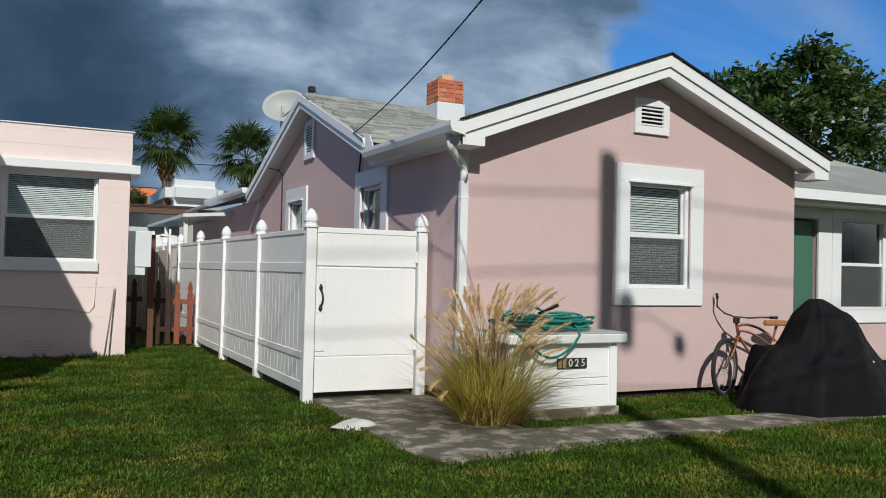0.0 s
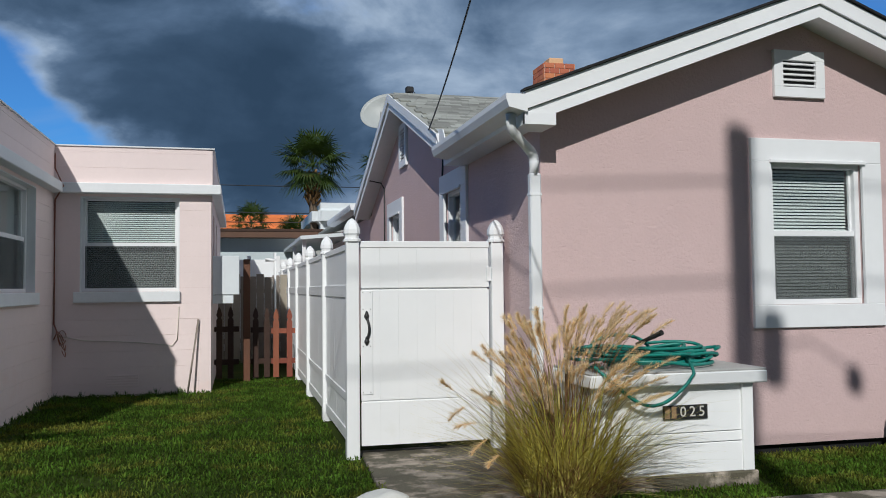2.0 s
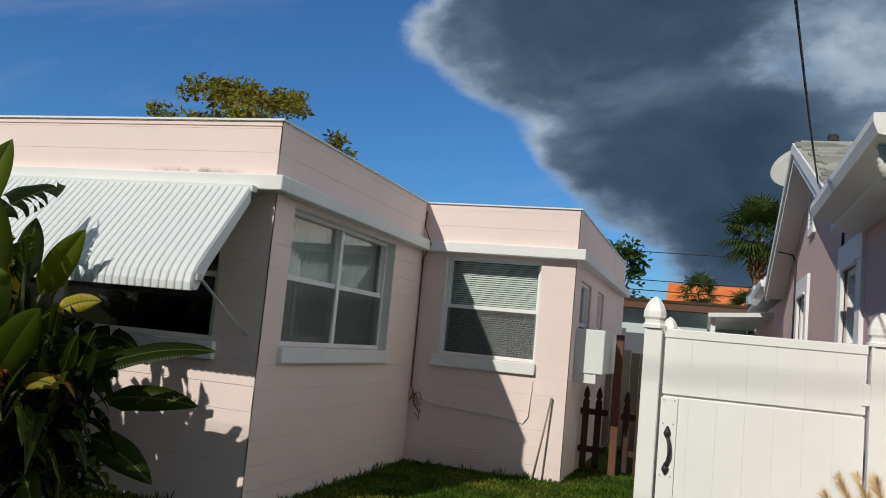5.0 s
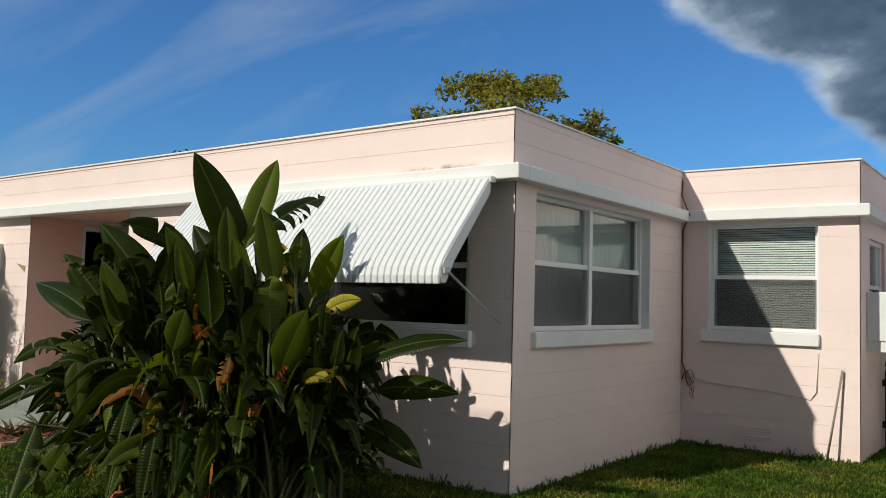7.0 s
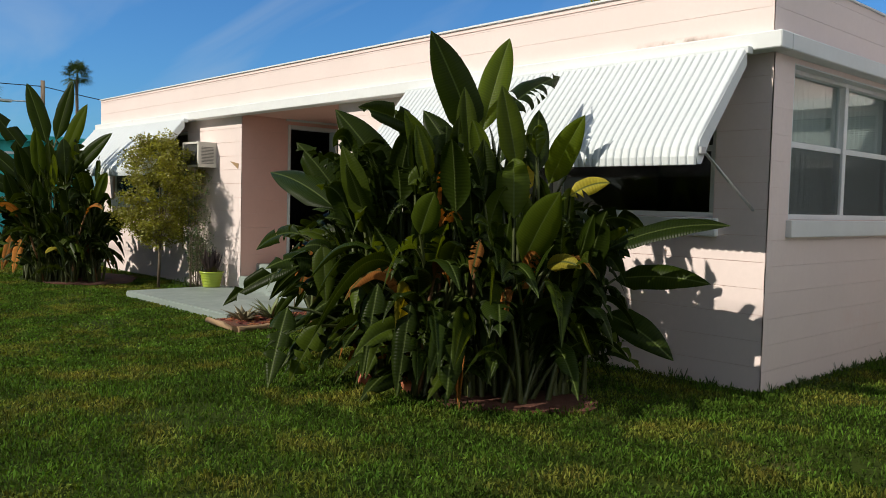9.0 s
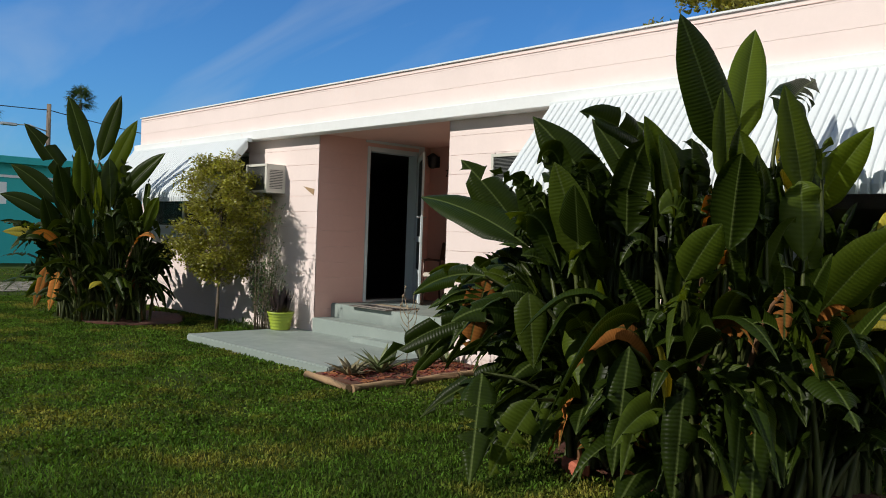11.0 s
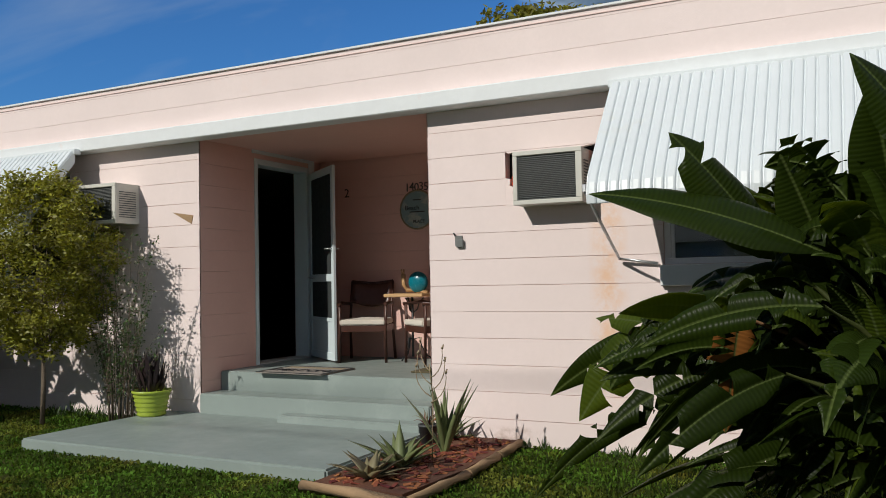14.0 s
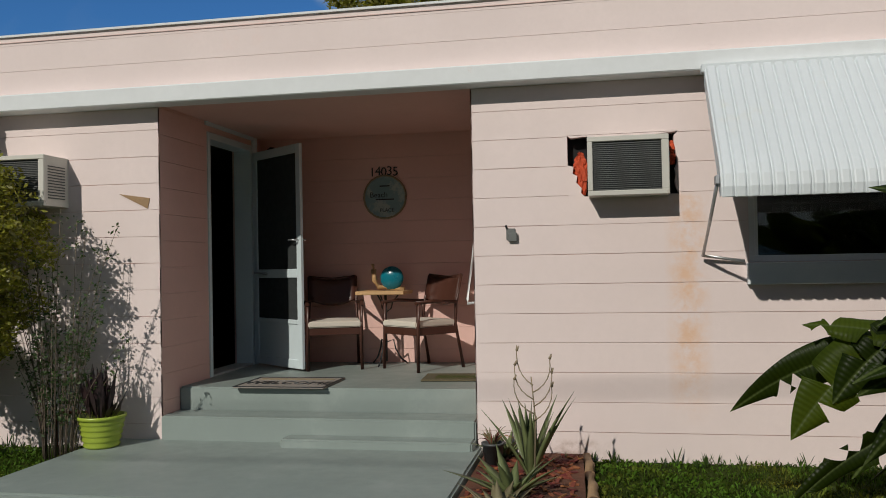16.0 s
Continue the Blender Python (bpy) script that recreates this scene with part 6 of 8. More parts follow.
for k in range(3):
    a = 2 * math.pi * k / 3 + 0.4
    ca, sa = math.cos(a), math.sin(a)
    bm = bmesh.new()
    tube(bm, [(0.01 * ca, 0.01 * sa, 0.22), (0.07 * ca, 0.07 * sa, 0.24), (0.09 * ca, 0.09 * sa, 0.15), (0.14 * ca, 0.14 * sa, 0.06), (0.20 * ca, 0.20 * sa, 0.012)], 0.008, sides=6)
    part("foot", bm, M["black"], tb)
    bm = bmesh.new()
    tube(bm, [(0.01 * ca, 0.01 * sa, 0.50), (0.05 * ca, 0.05 * sa, 0.53), (0.07 * ca, 0.07 * sa, 0.60), (0.12 * ca, 0.12 * sa, 0.655)], 0.007, sides=6)
    part("scroll", bm, M["black"], tb)
sn = thing("snail_ornament", "glazed blue snail garden ornament on the side table", "ornament", (-8.19, 10.82, 1.152))
bm = bmesh.new()
bmesh.ops.create_uvsphere(bm, u_segments=24, v_segments=14, radius=0.112)
for v in bm.verts:
    v.co.y *= 0.55
    r = math.hypot(v.co.x, v.co.z)
    v.co *= 1 + 0.025 * math.sin(r * 140 + math.atan2(v.co.z, v.co.x))
    v.co.z += 0.117
for f in bm.faces:
    f.smooth = True
part("shell", bm, M["snail_blue"], sn)
bm = bmesh.new()
tube(bm, [(0.12, 0, 0.012), (0.0, 0, 0.02), (-0.13, 0, 0.03), (-0.17, 0, 0.09), (-0.175, 0, 0.20)], 0.022, 0.026, sides=10)
part("body", bm, M["wood_pale"], sn)
bm = bmesh.new()
for s in (-1, 1):
    tube(bm, [(-0.175, s * 0.012, 0.2), (-0.185, s * 0.03, 0.25)], 0.006, 0.009, sides=6)
part("feelers", bm, M["wood_pale"], sn)

wm = thing("welcome_mat", "worn grey door mat lettered WELCOME", "door mat", (-8.72, 9.58, 0.452))
wm.scale = (0.88, 1.18, 1.0)
part("mat", bbox(-0.42, 0.42, -0.25, 0.22, 0, 0.012, 0.004), M["mat_grey"], wm)
for nm, a in (("border", (-0.42, 0.42, -0.25, -0.235)), ("border", (-0.42, 0.42, 0.205, 0.22)), ("border", (-0.42, -0.405, -0.235, 0.205)), ("border", (0.405, 0.42, -0.235, 0.205))):
    part(nm, bbox(*a, 0.012, 0.0155), M["plate"], wm)
bm = text_bm("WELCOME", 0.17)
bmesh.ops.rotate(bm, verts=bm.verts[:], cent=(0, 0, 0), matrix=Matrix.Rotation(radians(-90), 3, "X"))
bmesh.ops.translate(bm, verts=bm.verts[:], vec=(0, -0.06, 0.014))
part("lettering", bm, M["plate"], wm)
part("pattern_band", bbox(-0.36, 0.36, 0.10, 0.16, 0.012, 0.0145), M["sign_rope"], wm)
m2 = thing("door_mat", "dark brown door mat with yellow marks", "door mat", (-7.44, 9.95, 0.452), 4)
m2.scale = (0.8, 0.95, 1.0)
part("mat", bbox(-0.33, 0.33, -0.21, 0.21, 0, 0.014, 0.004), M["mat_dark"], m2)
for i in range(3):
    part("yellow_mark", bbox(-0.20, 0.22, -0.12 + 0.09 * i, -0.08 + 0.09 * i, 0.014, 0.0165), M["banana_yellow"], m2)
fc = thing("folding_frame", "folded white metal frame leaning on the porch wall", "folding frame", (-7.20, 9.62, 0.45))
bm = bmesh.new()
tube(bm, [(0.02, 0.12, 1.22), (-0.02, 0.10, 1.18), (-0.08, 0.02, 0.66), (-0.07, -0.03, 0.63), (0.03, -0.06, 0.64)], 0.012, sides=8)
part("tube", bm, M["vinyl"], fc)
bm = bmesh.new()
tube(bm, [(0.03, 0.0, 0.64), (0.035, 0.05, 0.0)], 0.012, sides=8)
part("leg", bm, M["vinyl"], fc)

# cables, vent and leaning stick on the east side
bm = bmesh.new()
tube(bm, [(SX + 0.02, BY - 0.06, 3.15), (SX + 0.03, BY - 0.10, 2.95), (SX + 0.14, BY - 0.14, 2.72), (SX + 0.02, BY - 0.03, 2.55), (SX + 0.02, BY - 0.02, 0.95), (SX + 0.06, BY - 0.03, 0.85), (SX + 0.02, BY - 0.03, 0.75)], 0.010, sides=6)
solid("wall_cable", bm, M["wood_red"], "reddish cable down the inner corner", "cable")
bm = bmesh.new()
tube(bm, [(SX + 0.05, BY - 0.012, 0.80), (-1.1, BY - 0.012, 0.735), (-0.4, BY - 0.012, 0.69), (0.0, BY - 0.012, 0.64), (0.06, BY - 0.012, 0.72), (0.08, BY - 0.012, 1.15)], 0.007, sides=6)
solid("wall_cable", bm, M["cushion"], "pale cable sagging along the rear wall", "cable")
bm = bmesh.new()
rng = random.Random(12)
for k in range(3):
    tube(bm, [(SX + 0.12 + 0.05 * math.cos(a + k), BY - 0.03 - 0.01 * k, 0.78 - 0.05 * k + (0.09 + 0.03 * k) * math.sin(a)) for a in (2 * math.pi * i / 14 for i in range(14))], 0.005, sides=5)
solid("cable_coil", bm, M["wood_red"], "loose coil of cable in the corner", "cable")
bm = bmesh.new()
tube(bm, [(0.20, BY - 0.20, 0.0), (0.33, BY - 0.03, 0.98)], 0.013, sides=8)
solid("leaning_rod", bm, M["wood_grey"], "thin rusty rod leaning at the wall corner", "rod")
fv = thing("foundation_vent", "painted louvred vent low on the block wall", "vent", (-0.62, BY, 0.12))
for i in range(5):
    part("slat", bbox(-0.20, 0.20, -0.012, 0.0, i * 0.034, i * 0.034 + 0.022, 0.003), M["block"], fv)
bm = bmesh.new()
tube(bm, [(-10.12, 8.96, 0.0), (-10.12, 8.96, 0.26), (-10.12, 8.99, 0.30), (-10.38, 9.0, 0.30), (-10.42, 9.0, 0.27), (-10.42, 9.0, 0.0)], 0.014, sides=8)
solid("water_pipe", bm, M["wood_red"], "rusty red water pipe loop by the pot", "pipe")
bm = bmesh.new()
prism(bm, [(-9.92, 1.98), (-9.66, 1.94), (-9.68, 1.86), (-9.76, 1.90)], FY - 0.006, FY - 0.001, 1)
solid("tape_patch", bm, M["border"], "tan flap of peeling tape on the wall", "tape")

# green ribbed pot with a dark plant
pt = thing("flower_pot", "lime green ribbed flower pot with a maroon plant", "flower pot", (-9.90, 8.80, 0.09))
prof = [(0.11, 0.0)]
for i in range(5):
    z = i * 0.042
    r = 0.12 + 0.035 * (i / 4)
    prof += [(r, z + 0.004), (r + 0.012, z + 0.021), (r + 0.003, z + 0.039)]
prof += [(0.175, 0.212), (0.178, 0.235), (0.160, 0.236), (0.155, 0.20), (0.02, 0.195)]
bm = bmesh.new()
lathe(bm, prof, 0, 0, 32)
part("pot", bm, M["pot"], pt)
rng = random.Random(8)
verts, faces = [], []
for i in range(80):
    a, r0 = rng.uniform(0, 6.28), rng.uniform(0, 0.1)
    h = rng.uniform(0.08, 0.42)
    b = Vector((r0 * math.cos(a), r0 * math.sin(a), 0.2))
    tip = b + Vector((0.13 * math.cos(a) * rng.random(), 0.13 * math.sin(a) * rng.random(), h))
    s = Vector((-math.sin(a), math.cos(a), 0)) * rng.uniform(0.012, 0.028)
    m = b.lerp(tip, 0.6)
    k = len(verts)
    verts += [tuple(b), tuple(m - s), tuple(tip), tuple(m + s)]
    faces.append((k, k + 1, k + 2, k + 3))
ob = new("plant", raw_mesh("plant", verts, faces, M["leaf_dark"]))
ob.parent = pt
ob["label"] = "spiky maroon plant"

# planting bed with log border
bed = thing("planting_bed", "raised mulch bed edged with short logs", "planting bed")
bm = bmesh.new()
prism(bm, [(-7.08, 9.08), (-7.08, 7.38), (-6.42, 7.34), (-6.36, 8.0), (-6.40, 9.08)], 0.0, 0.055, 2)
part("mulch", bm, M["mulch"], bed, "red-brown bark mulch")
logs = [((-7.12, 7.34), (-6.34, 7.24)), ((-6.33, 7.27), (-6.32, 7.98)), ((-6.32, 8.0), (-6.35, 8.55)), ((-6.35, 8.57), (-6.38, 9.06))]
for (ax, ay), (bx, by) in logs:
    bm = bmesh.new()
    tube(bm, [(ax, ay, 0.035), ((ax + bx) / 2 + 0.012, (ay + by) / 2, 0.045), (bx, by, 0.04)], 0.038, 0.033, sides=12)
    for v in bm.verts:
        v.co += 0.010 * noise.noise_vector(v.co * 7)
    part("border_log", bm, M["border"], bed)
rng = random.Random(21)
chip = mesh_of("bark_chip", bbox(-0.03, 0.03, -0.012, 0.012, -0.004, 0.004), M["mulch_chip"])
for i in range(290):
    ob = piece("bark_chip", chip, bed, (rng.uniform(-7.04, -6.42), rng.uniform(7.42, 9.02), 0.06), (rng.uniform(-0.4, 0.4), rng.uniform(-0.4, 0.4), rng.uniform(0, 6)))

# small nursery pot with a reddish succulent beside the wall
np_ = thing("nursery_pot", "small dark plastic pot with a reddish spiky succulent", "flower pot", (-6.98, 8.72, 0.055))
bm = bmesh.new()
lathe(bm, [(0.055, 0.0), (0.072, 0.13), (0.078, 0.13), (0.078, 0.145), (0.066, 0.145), (0.06, 0.12), (0.01, 0.118)], 0, 0, 18)
part("pot", bm, M["ac_fin"], np_)
rng = random.Random(14)
for i in range(22):
    a, el = i * 2.4, rng.uniform(0.3, 1.2)
    ln = rng.uniform(0.10, 0.17)
    bm = bmesh.new()
    tube(bm, curve((0.01 * math.cos(a), 0.01 * math.sin(a), 0.12), (0.05 * math.cos(a), 0.05 * math.sin(a), 0.12 + ln * 0.7), (ln * math.cos(el) * math.cos(a), ln * math.cos(el) * math.sin(a), 0.12 + ln * math.sin(el)), 4), 0.007, 0.001, sides=5)
    part("leaf", bm, M["mulch_chip"] if i % 3 == 0 else M["leaf_agave_brown"], np_)

# ---- plants ----
def agave(name, label, loc, n, length, width, upright, seed, mt="leaf_agave", low=0.35):
    rng = random.Random(seed)
    t = thing(name, label, "succulent", loc, group="succulents in the bed")
    for i in range(n):
        a = i * 2.399 + rng.uniform(-0.2, 0.2)
        f = i / n
        el = radians(upright * (low + (1.1 - low) * f) + rng.uniform(-8, 8))
        ln = length * rng.uniform(0.75, 1.1) * (0.75 + 0.25 * math.sin(math.pi * min(1, f + 0.3)))
        d = Vector((math.cos(a), math.sin(a), 0))
        tip = d * ln * math.cos(el) + Vector((0, 0, ln * math.sin(el)))
        mid = d * ln * 0.5 * math.cos(el) * 0.9 + Vector((0, 0, ln * 0.5 * math.sin(el) + 0.05 * ln))
        pts = curve(d * 0.015, mid, tip, 6)
        s = Vector((-d.y, d.x, 0))
        up = s.cross((tip).normalized())
        if up.z < 0:
            up = -up
        bm = bmesh.new()
        rows = []
        for k, p in enumerate(pts):
            w = width * (0.75 + 0.4 * math.sin(math.pi * min(1, k / 6 * 1.2))) * (1 - (k / 6) ** 2.2) + 0.001
            rows.append([bm.verts.new(p - s * w + up * w * 0.35), bm.verts.new(p - up * w * 0.25), bm.verts.new(p + s * w + up * w * 0.35), bm.verts.new(p + up * w * 0.12)])
        for r, q in zip(rows, rows[1:]):
            for k in range(4):
                bm.faces.new((r[k], r[(k + 1) % 4], q[(k + 1) % 4], q[k])).smooth = True
        part("leaf", bm, M[mt], t)
    return t


agave("agave_plant", "tall grey-green succulent against the pink wall", (-6.71, 8.46, 0.05), 18, 0.60, 0.030, 82, 1, low=0.66)
agave("agave_plant", "grey-green succulent in the mulch bed", (-6.78, 7.95, 0.05), 16, 0.42, 0.034, 46, 2)
agave("agave_plant", "low brownish succulent at the bed corner", (-6.80, 7.60, 0.05), 20, 0.31, 0.032, 36, 3, "leaf_agave_brown")
agave("agave_plant", "small grey-green succulent by the wall", (-6.92, 8.95, 0.05), 16, 0.35, 0.02, 50, 4)
# dry flower stalk
ds2 = thing("dry_stalk", "bare dry branching flower stalk in the mulch bed", "dry plant", (-6.66, 8.17, 0.05))
rng = random.Random(4)
bm = bmesh.new()
tube(bm, [(0, 0, 0), (0.01, 0.01, 0.42), (-0.01, 0.0, 0.66)], 0.006, 0.004, sides=5)
part("stem", bm, M["twig"], ds2)
for i in range(6):
    z = 0.40 + 0.042 * i
    a = i * 3.0 + 0.2
    bm = bmesh.new()
    tube(bm, curve((0, 0, z), (0.13 * math.cos(a), 0.08 * math.sin(a), z + 0.06), (0.11 * math.cos(a), 0.07 * math.sin(a), z + rng.uniform(0.20, 0.28)), 6), 0.0045, 0.003, sides=5)
    top = Vector((0.11 * math.cos(a), 0.07 * math.sin(a), z + 0.2))
    tube(bm, [top, top + Vector((0.012, 0, 0.03))], 0.010, 0.004, sides=5)
    part("branch", bm, M["twig"], ds2)


def paddle_leaf(rng, base, tip, lift, width, blade=0.55, twist=0.0, tears=2, fold=0.35, neck=None, face=None):
    """A stalk and a paddle-shaped blade along a curve, or with the blade from a given neck and its upper side to a given face.
    Returns stalk points and the blade's vertices, faces and coordinates."""
    base, tip = Vector(base), Vector(tip)
    out = tip - base
    if neck:
        neck = Vector(neck)
        rise = neck - base
        stalk = curve(base, base + Vector((rise.x * 0.25, rise.y * 0.25, rise.z * 0.75 + 0.1)), neck, 12)
        way = tip - neck
        rows = curve(neck, neck + way * 0.5 + Vector((0, 0, lift * way.length)), tip, 14)
    else:
        ctrl = base + Vector((out.x * 0.42, out.y * 0.42, out.z * 0.60 + lift))
        pts = curve(base, ctrl, tip, 26)
        k0 = int(26 * (1 - blade))
        stalk = pts[:k0 + 1]
        rows = pts[k0:]
    n = len(rows) - 1
    length = sum((b - a).length for a, b in zip(rows, rows[1:]))
    frames = []
    for i, p in enumerate(rows):
        tan = (rows[min(i + 1, n)] - rows[max(i - 1, 0)]).normalized()
        side = tan.cross(Vector(face) if face else Vector((0, 0, 1)))
        if side.length < 0.15:
            side = tan.cross(Vector((1, 0.45, 0)))
        side.normalize()
        nrm = side.cross(tan).normalized()
        c, s = math.cos(twist), math.sin(twist)
        side, nrm = side * c + nrm * s, nrm * c - side * s
        frames.append((p, tan, side, nrm))
    verts, faces, uvs = [], [], []
    cols = (0.0, 0.3, 0.62, 0.86, 1.0)

    def half(v):
        a = min(1.0, (v / 0.22) ** 0.65) if v > 0 else 0.0
        b = 1.0 if v < 0.42 else max(0.0, 1 - ((v - 0.42) / 0.58) ** 1.9) ** 0.95
        return width * 0.5 * max(0.012, a * b)

    for sgn in (-1, 1):
        cuts = sorted(set([0, n] + [rng.randint(2, n - 2) for _ in range(rng.randint(0, tears))]))
        for c0, c1 in zip(cuts, cuts[1:]):
            extra = rng.uniform(-0.1, 0.35) if len(cuts) > 2 else 0.0
            rows_i = []
            for i in range(c0, c1 + 1):
                p, tan, side, nrm = frames[i]
                v = i / n
                hw = half(v)
                row = []
                wavy = 0.03 * math.sin(i * 1.3 + sgn) * (1 + tears * 0.2)
                for u in cols:
                    gap = 0.0
                    if i == c0 and c0 > 0:
                        gap = 0.07 * u * length / 1.2
                    if i == c1 and c1 < n:
                        gap = -0.07 * u * length / 1.2
                    q = p + side * (sgn * u * hw * math.cos(fold)) + nrm * (u * hw * (math.sin(fold) - (0.35 + extra) * u * u + wavy * u)) + tan * (gap + 0.10 * u * hw)
                    row.append(len(verts))
                    verts.append(tuple(q))
                    uvs.append((sgn * u * hw * 3, v * length))
                rows_i.append(row)
            for r, q in zip(rows_i, rows_i[1:]):
                for k in range(len(cols) - 1):
                    f = (r[k], r[k + 1], q[k + 1], q[k])
                    faces.append(f if sgn > 0 else f[::-1])
    return stalk, verts, faces, uvs


def paddle_plant(name, label, center, spread, n, height, seed, leaders=(), keep=None, sides=()):
    """A clump of paddle-leaved plant: leading leaves, each with its neck, tip, width, kind, tears, fold, lift and face, and many more between them."""
    rng = random.Random(seed)
    t = thing(name, label, "plant")
    cx, cy = center
    leaves = []
    fans = [(cx + spread[0] * 0.52 * k * math.cos(g), cy + spread[1] * 0.50 * k * math.sin(g)) for k, g in ((rng.uniform(0.35, 1.0), 2.4 * i + rng.uniform(-0.4, 0.4)) for i in range(15))]

    def foot(tip):
        near = sorted(fans, key=lambda c: (c[0] - tip[0]) ** 2 + (c[1] - tip[1]) ** 2)
        c = near[min(2, int(rng.random() * 3))]
        return (c[0] + rng.gauss(0, 0.07), c[1] + rng.gauss(0, 0.07), 0.0)

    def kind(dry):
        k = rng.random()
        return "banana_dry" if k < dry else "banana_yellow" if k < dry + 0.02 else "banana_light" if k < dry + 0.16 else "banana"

    tries = 0
    while len(leaves) < n and tries < n * 30:
        tries += 1
        a = rng.uniform(0, 2 * math.pi)
        h = height * (0.10 + 0.88 * rng.random() ** 0.95)
        reach = (1.0 - 0.62 * (h / height) ** 2.4) * rng.uniform(0.25, 1.08)
        tip = (cx + spread[0] * reach * math.cos(a), cy + spread[1] * reach * math.sin(a), h)
        if keep and not keep(tip):
            continue
        low = h < 0.35 * height
        leaves.append((foot(tip), tip, rng.uniform(0.19, 0.29), kind(0.05 if low else 0.0), rng.uniform(0.2, 0.7) if not low else rng.uniform(0.8, 1.5), rng.choice((0, 1, 2, 4, 7, 10))))
    for x0, x1, ya, yb, za, zb, count in sides:
        for _ in range(count):
            tip = (rng.uniform(x0, x1), rng.uniform(ya, yb), rng.uniform(za, zb))
            leaves.append((foot(tip), tip, rng.uniform(0.17, 0.25), kind(0.04), rng.uniform(0.6, 1.3), rng.choice((2, 5, 8, 11))))

    def grow(stalk, v, f, uv, mt):
        bm = bmesh.new()
        tube(bm, stalk[::2] + ([stalk[-1]] if len(stalk) % 2 == 0 else []), 0.024, 0.010, sides=6, caps=False)
        st = part("stalk", bm, M["banana_stalk"] if mt != "banana_dry" else M["straw"], t)
        lf = new("leaf", raw_mesh("leaf", v, f, M[mt], uv, True))
        lf.parent = st
        if mt in ("banana_yellow", "banana_dry"):
            lf["label"] = "yellowing leaf" if mt == "banana_yellow" else "dried orange-brown leaf"

    for neck, tip, w, mt, tears, fold, lift, face in leaders:
        near = min(fans, key=lambda c: (c[0] - neck[0]) ** 2 + (c[1] - neck[1]) ** 2)
        grow(*paddle_leaf(rng, (near[0], near[1], 0.0), tip, lift, w, 0.5, 0.0, tears, fold, neck, face), mt)
    for b, tip, w, mt, lift, tears in leaves:
        ln = (Vector(tip) - Vector(b)).length + 0.4 * lift
        if mt == "banana_dry":
            w *= 0.6
        blade = min(0.70, max(0.36, rng.uniform(0.70, 1.08) / ln))
        grow(*paddle_leaf(rng, b, tip, lift * min(1.0, ln * 0.6), w, blade, rng.uniform(-1.2, 1.2), tears, rng.uniform(0.1, 0.8)), mt)
    # dead sheaths round the foot
    for i in range(5):
        a = rng.uniform(0, 6.28)
        p = (cx + spread[0] * 0.45 * math.cos(a), cy + spread[1] * 0.5 * math.sin(a), rng.uniform(0.5, 0.9))
        q = (p[0] + 0.25 * math.cos(a), p[1] + 0.2 * math.sin(a), 0.02)
        stalk, v, f, uv = paddle_leaf(rng, (p[0] * 0.8 + cx * 0.2, p[1] * 0.8 + cy * 0.2, p[2] * 0.4), q, 0.5, 0.16, 0.7, rng.uniform(-1, 1), 3, 0.7)
        lf = new("dead_leaf", raw_mesh("dead_leaf", v, f, M["banana_dry"] if i % 3 else M["banana"], uv, True))
        lf.parent = t
    return t


LEADERS = []


def lead(neck, tip, width, kind="banana", tears=0, fold=0.3, lift=0.08, face=(0.7, -0.7, 0.35)):
    """One of the large leaves that stand out of the clump."""
    LEADERS.append((neck, tip, width * 0.9, kind, tears, fold, lift, face))


# the crown
lead((-3.05, 7.50, 1.90), (-3.16, 7.09, 2.71), 0.34, fold=0.2)
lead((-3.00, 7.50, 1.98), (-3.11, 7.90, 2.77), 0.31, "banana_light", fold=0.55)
lead((-2.72, 7.45, 2.12), (-2.86, 8.24, 2.48), 0.28, tears=12)
lead((-2.95, 7.32, 1.70), (-2.98, 7.28, 2.30), 0.22, "banana_light", fold=0.6)
lead((-2.55, 7.42, 1.68), (-2.65, 7.34, 2.29), 0.24, "banana_light", fold=0.45)
lead((-2.62, 7.70, 1.66), (-2.81, 7.94, 2.18), 0.22)
lead((-2.78, 8.05, 1.60), (-2.41, 8.01, 2.12), 0.28, "banana_light", fold=0.5)
lead((-3.55, 7.15, 1.48), (-4.03, 6.85, 2.16), 0.36, tears=1)
lead((-3.48, 7.28, 2.00), (-3.58, 6.74, 2.14), 0.30, fold=0.7, tears=2)
lead((-3.20, 7.20, 1.60), (-3.28, 6.95, 2.12), 0.24, "banana_light", fold=0.6)
lead((-3.30, 7.60, 1.65), (-3.75, 7.55, 2.20), 0.30)
lead((-3.85, 7.25, 1.30), (-3.96, 6.98, 2.06), 0.36, tears=1, face=(0.1, -0.95, 0.3))
lead((-3.75, 7.60, 1.75), (-4.02, 7.45, 2.22), 0.20)
lead((-4.10, 7.30, 1.15), (-4.32, 7.05, 1.80), 0.32, face=(0.0, -0.9, 0.4))
lead((-3.60, 6.85, 1.25), (-3.72, 6.70, 1.85), 0.30, "banana_light", face=(0.1, -0.9, 0.4))
# toward the porch
lead((-4.15, 6.95, 1.36), (-5.15, 6.93, 1.67), 0.34, lift=0.10, face=(0.1, -0.6, 0.8))
lead((-4.35, 7.25, 1.34), (-4.78, 6.97, 1.93), 0.34, tears=1)
lead((-4.20, 7.45, 1.20), (-4.60, 7.35, 1.75), 0.28, "banana_light")
lead((-4.15, 6.60, 1.15), (-4.85, 6.62, 0.98), 0.22, lift=0.16, fold=0.6, tears=2, face=(0.5, -0.7, 0.5))
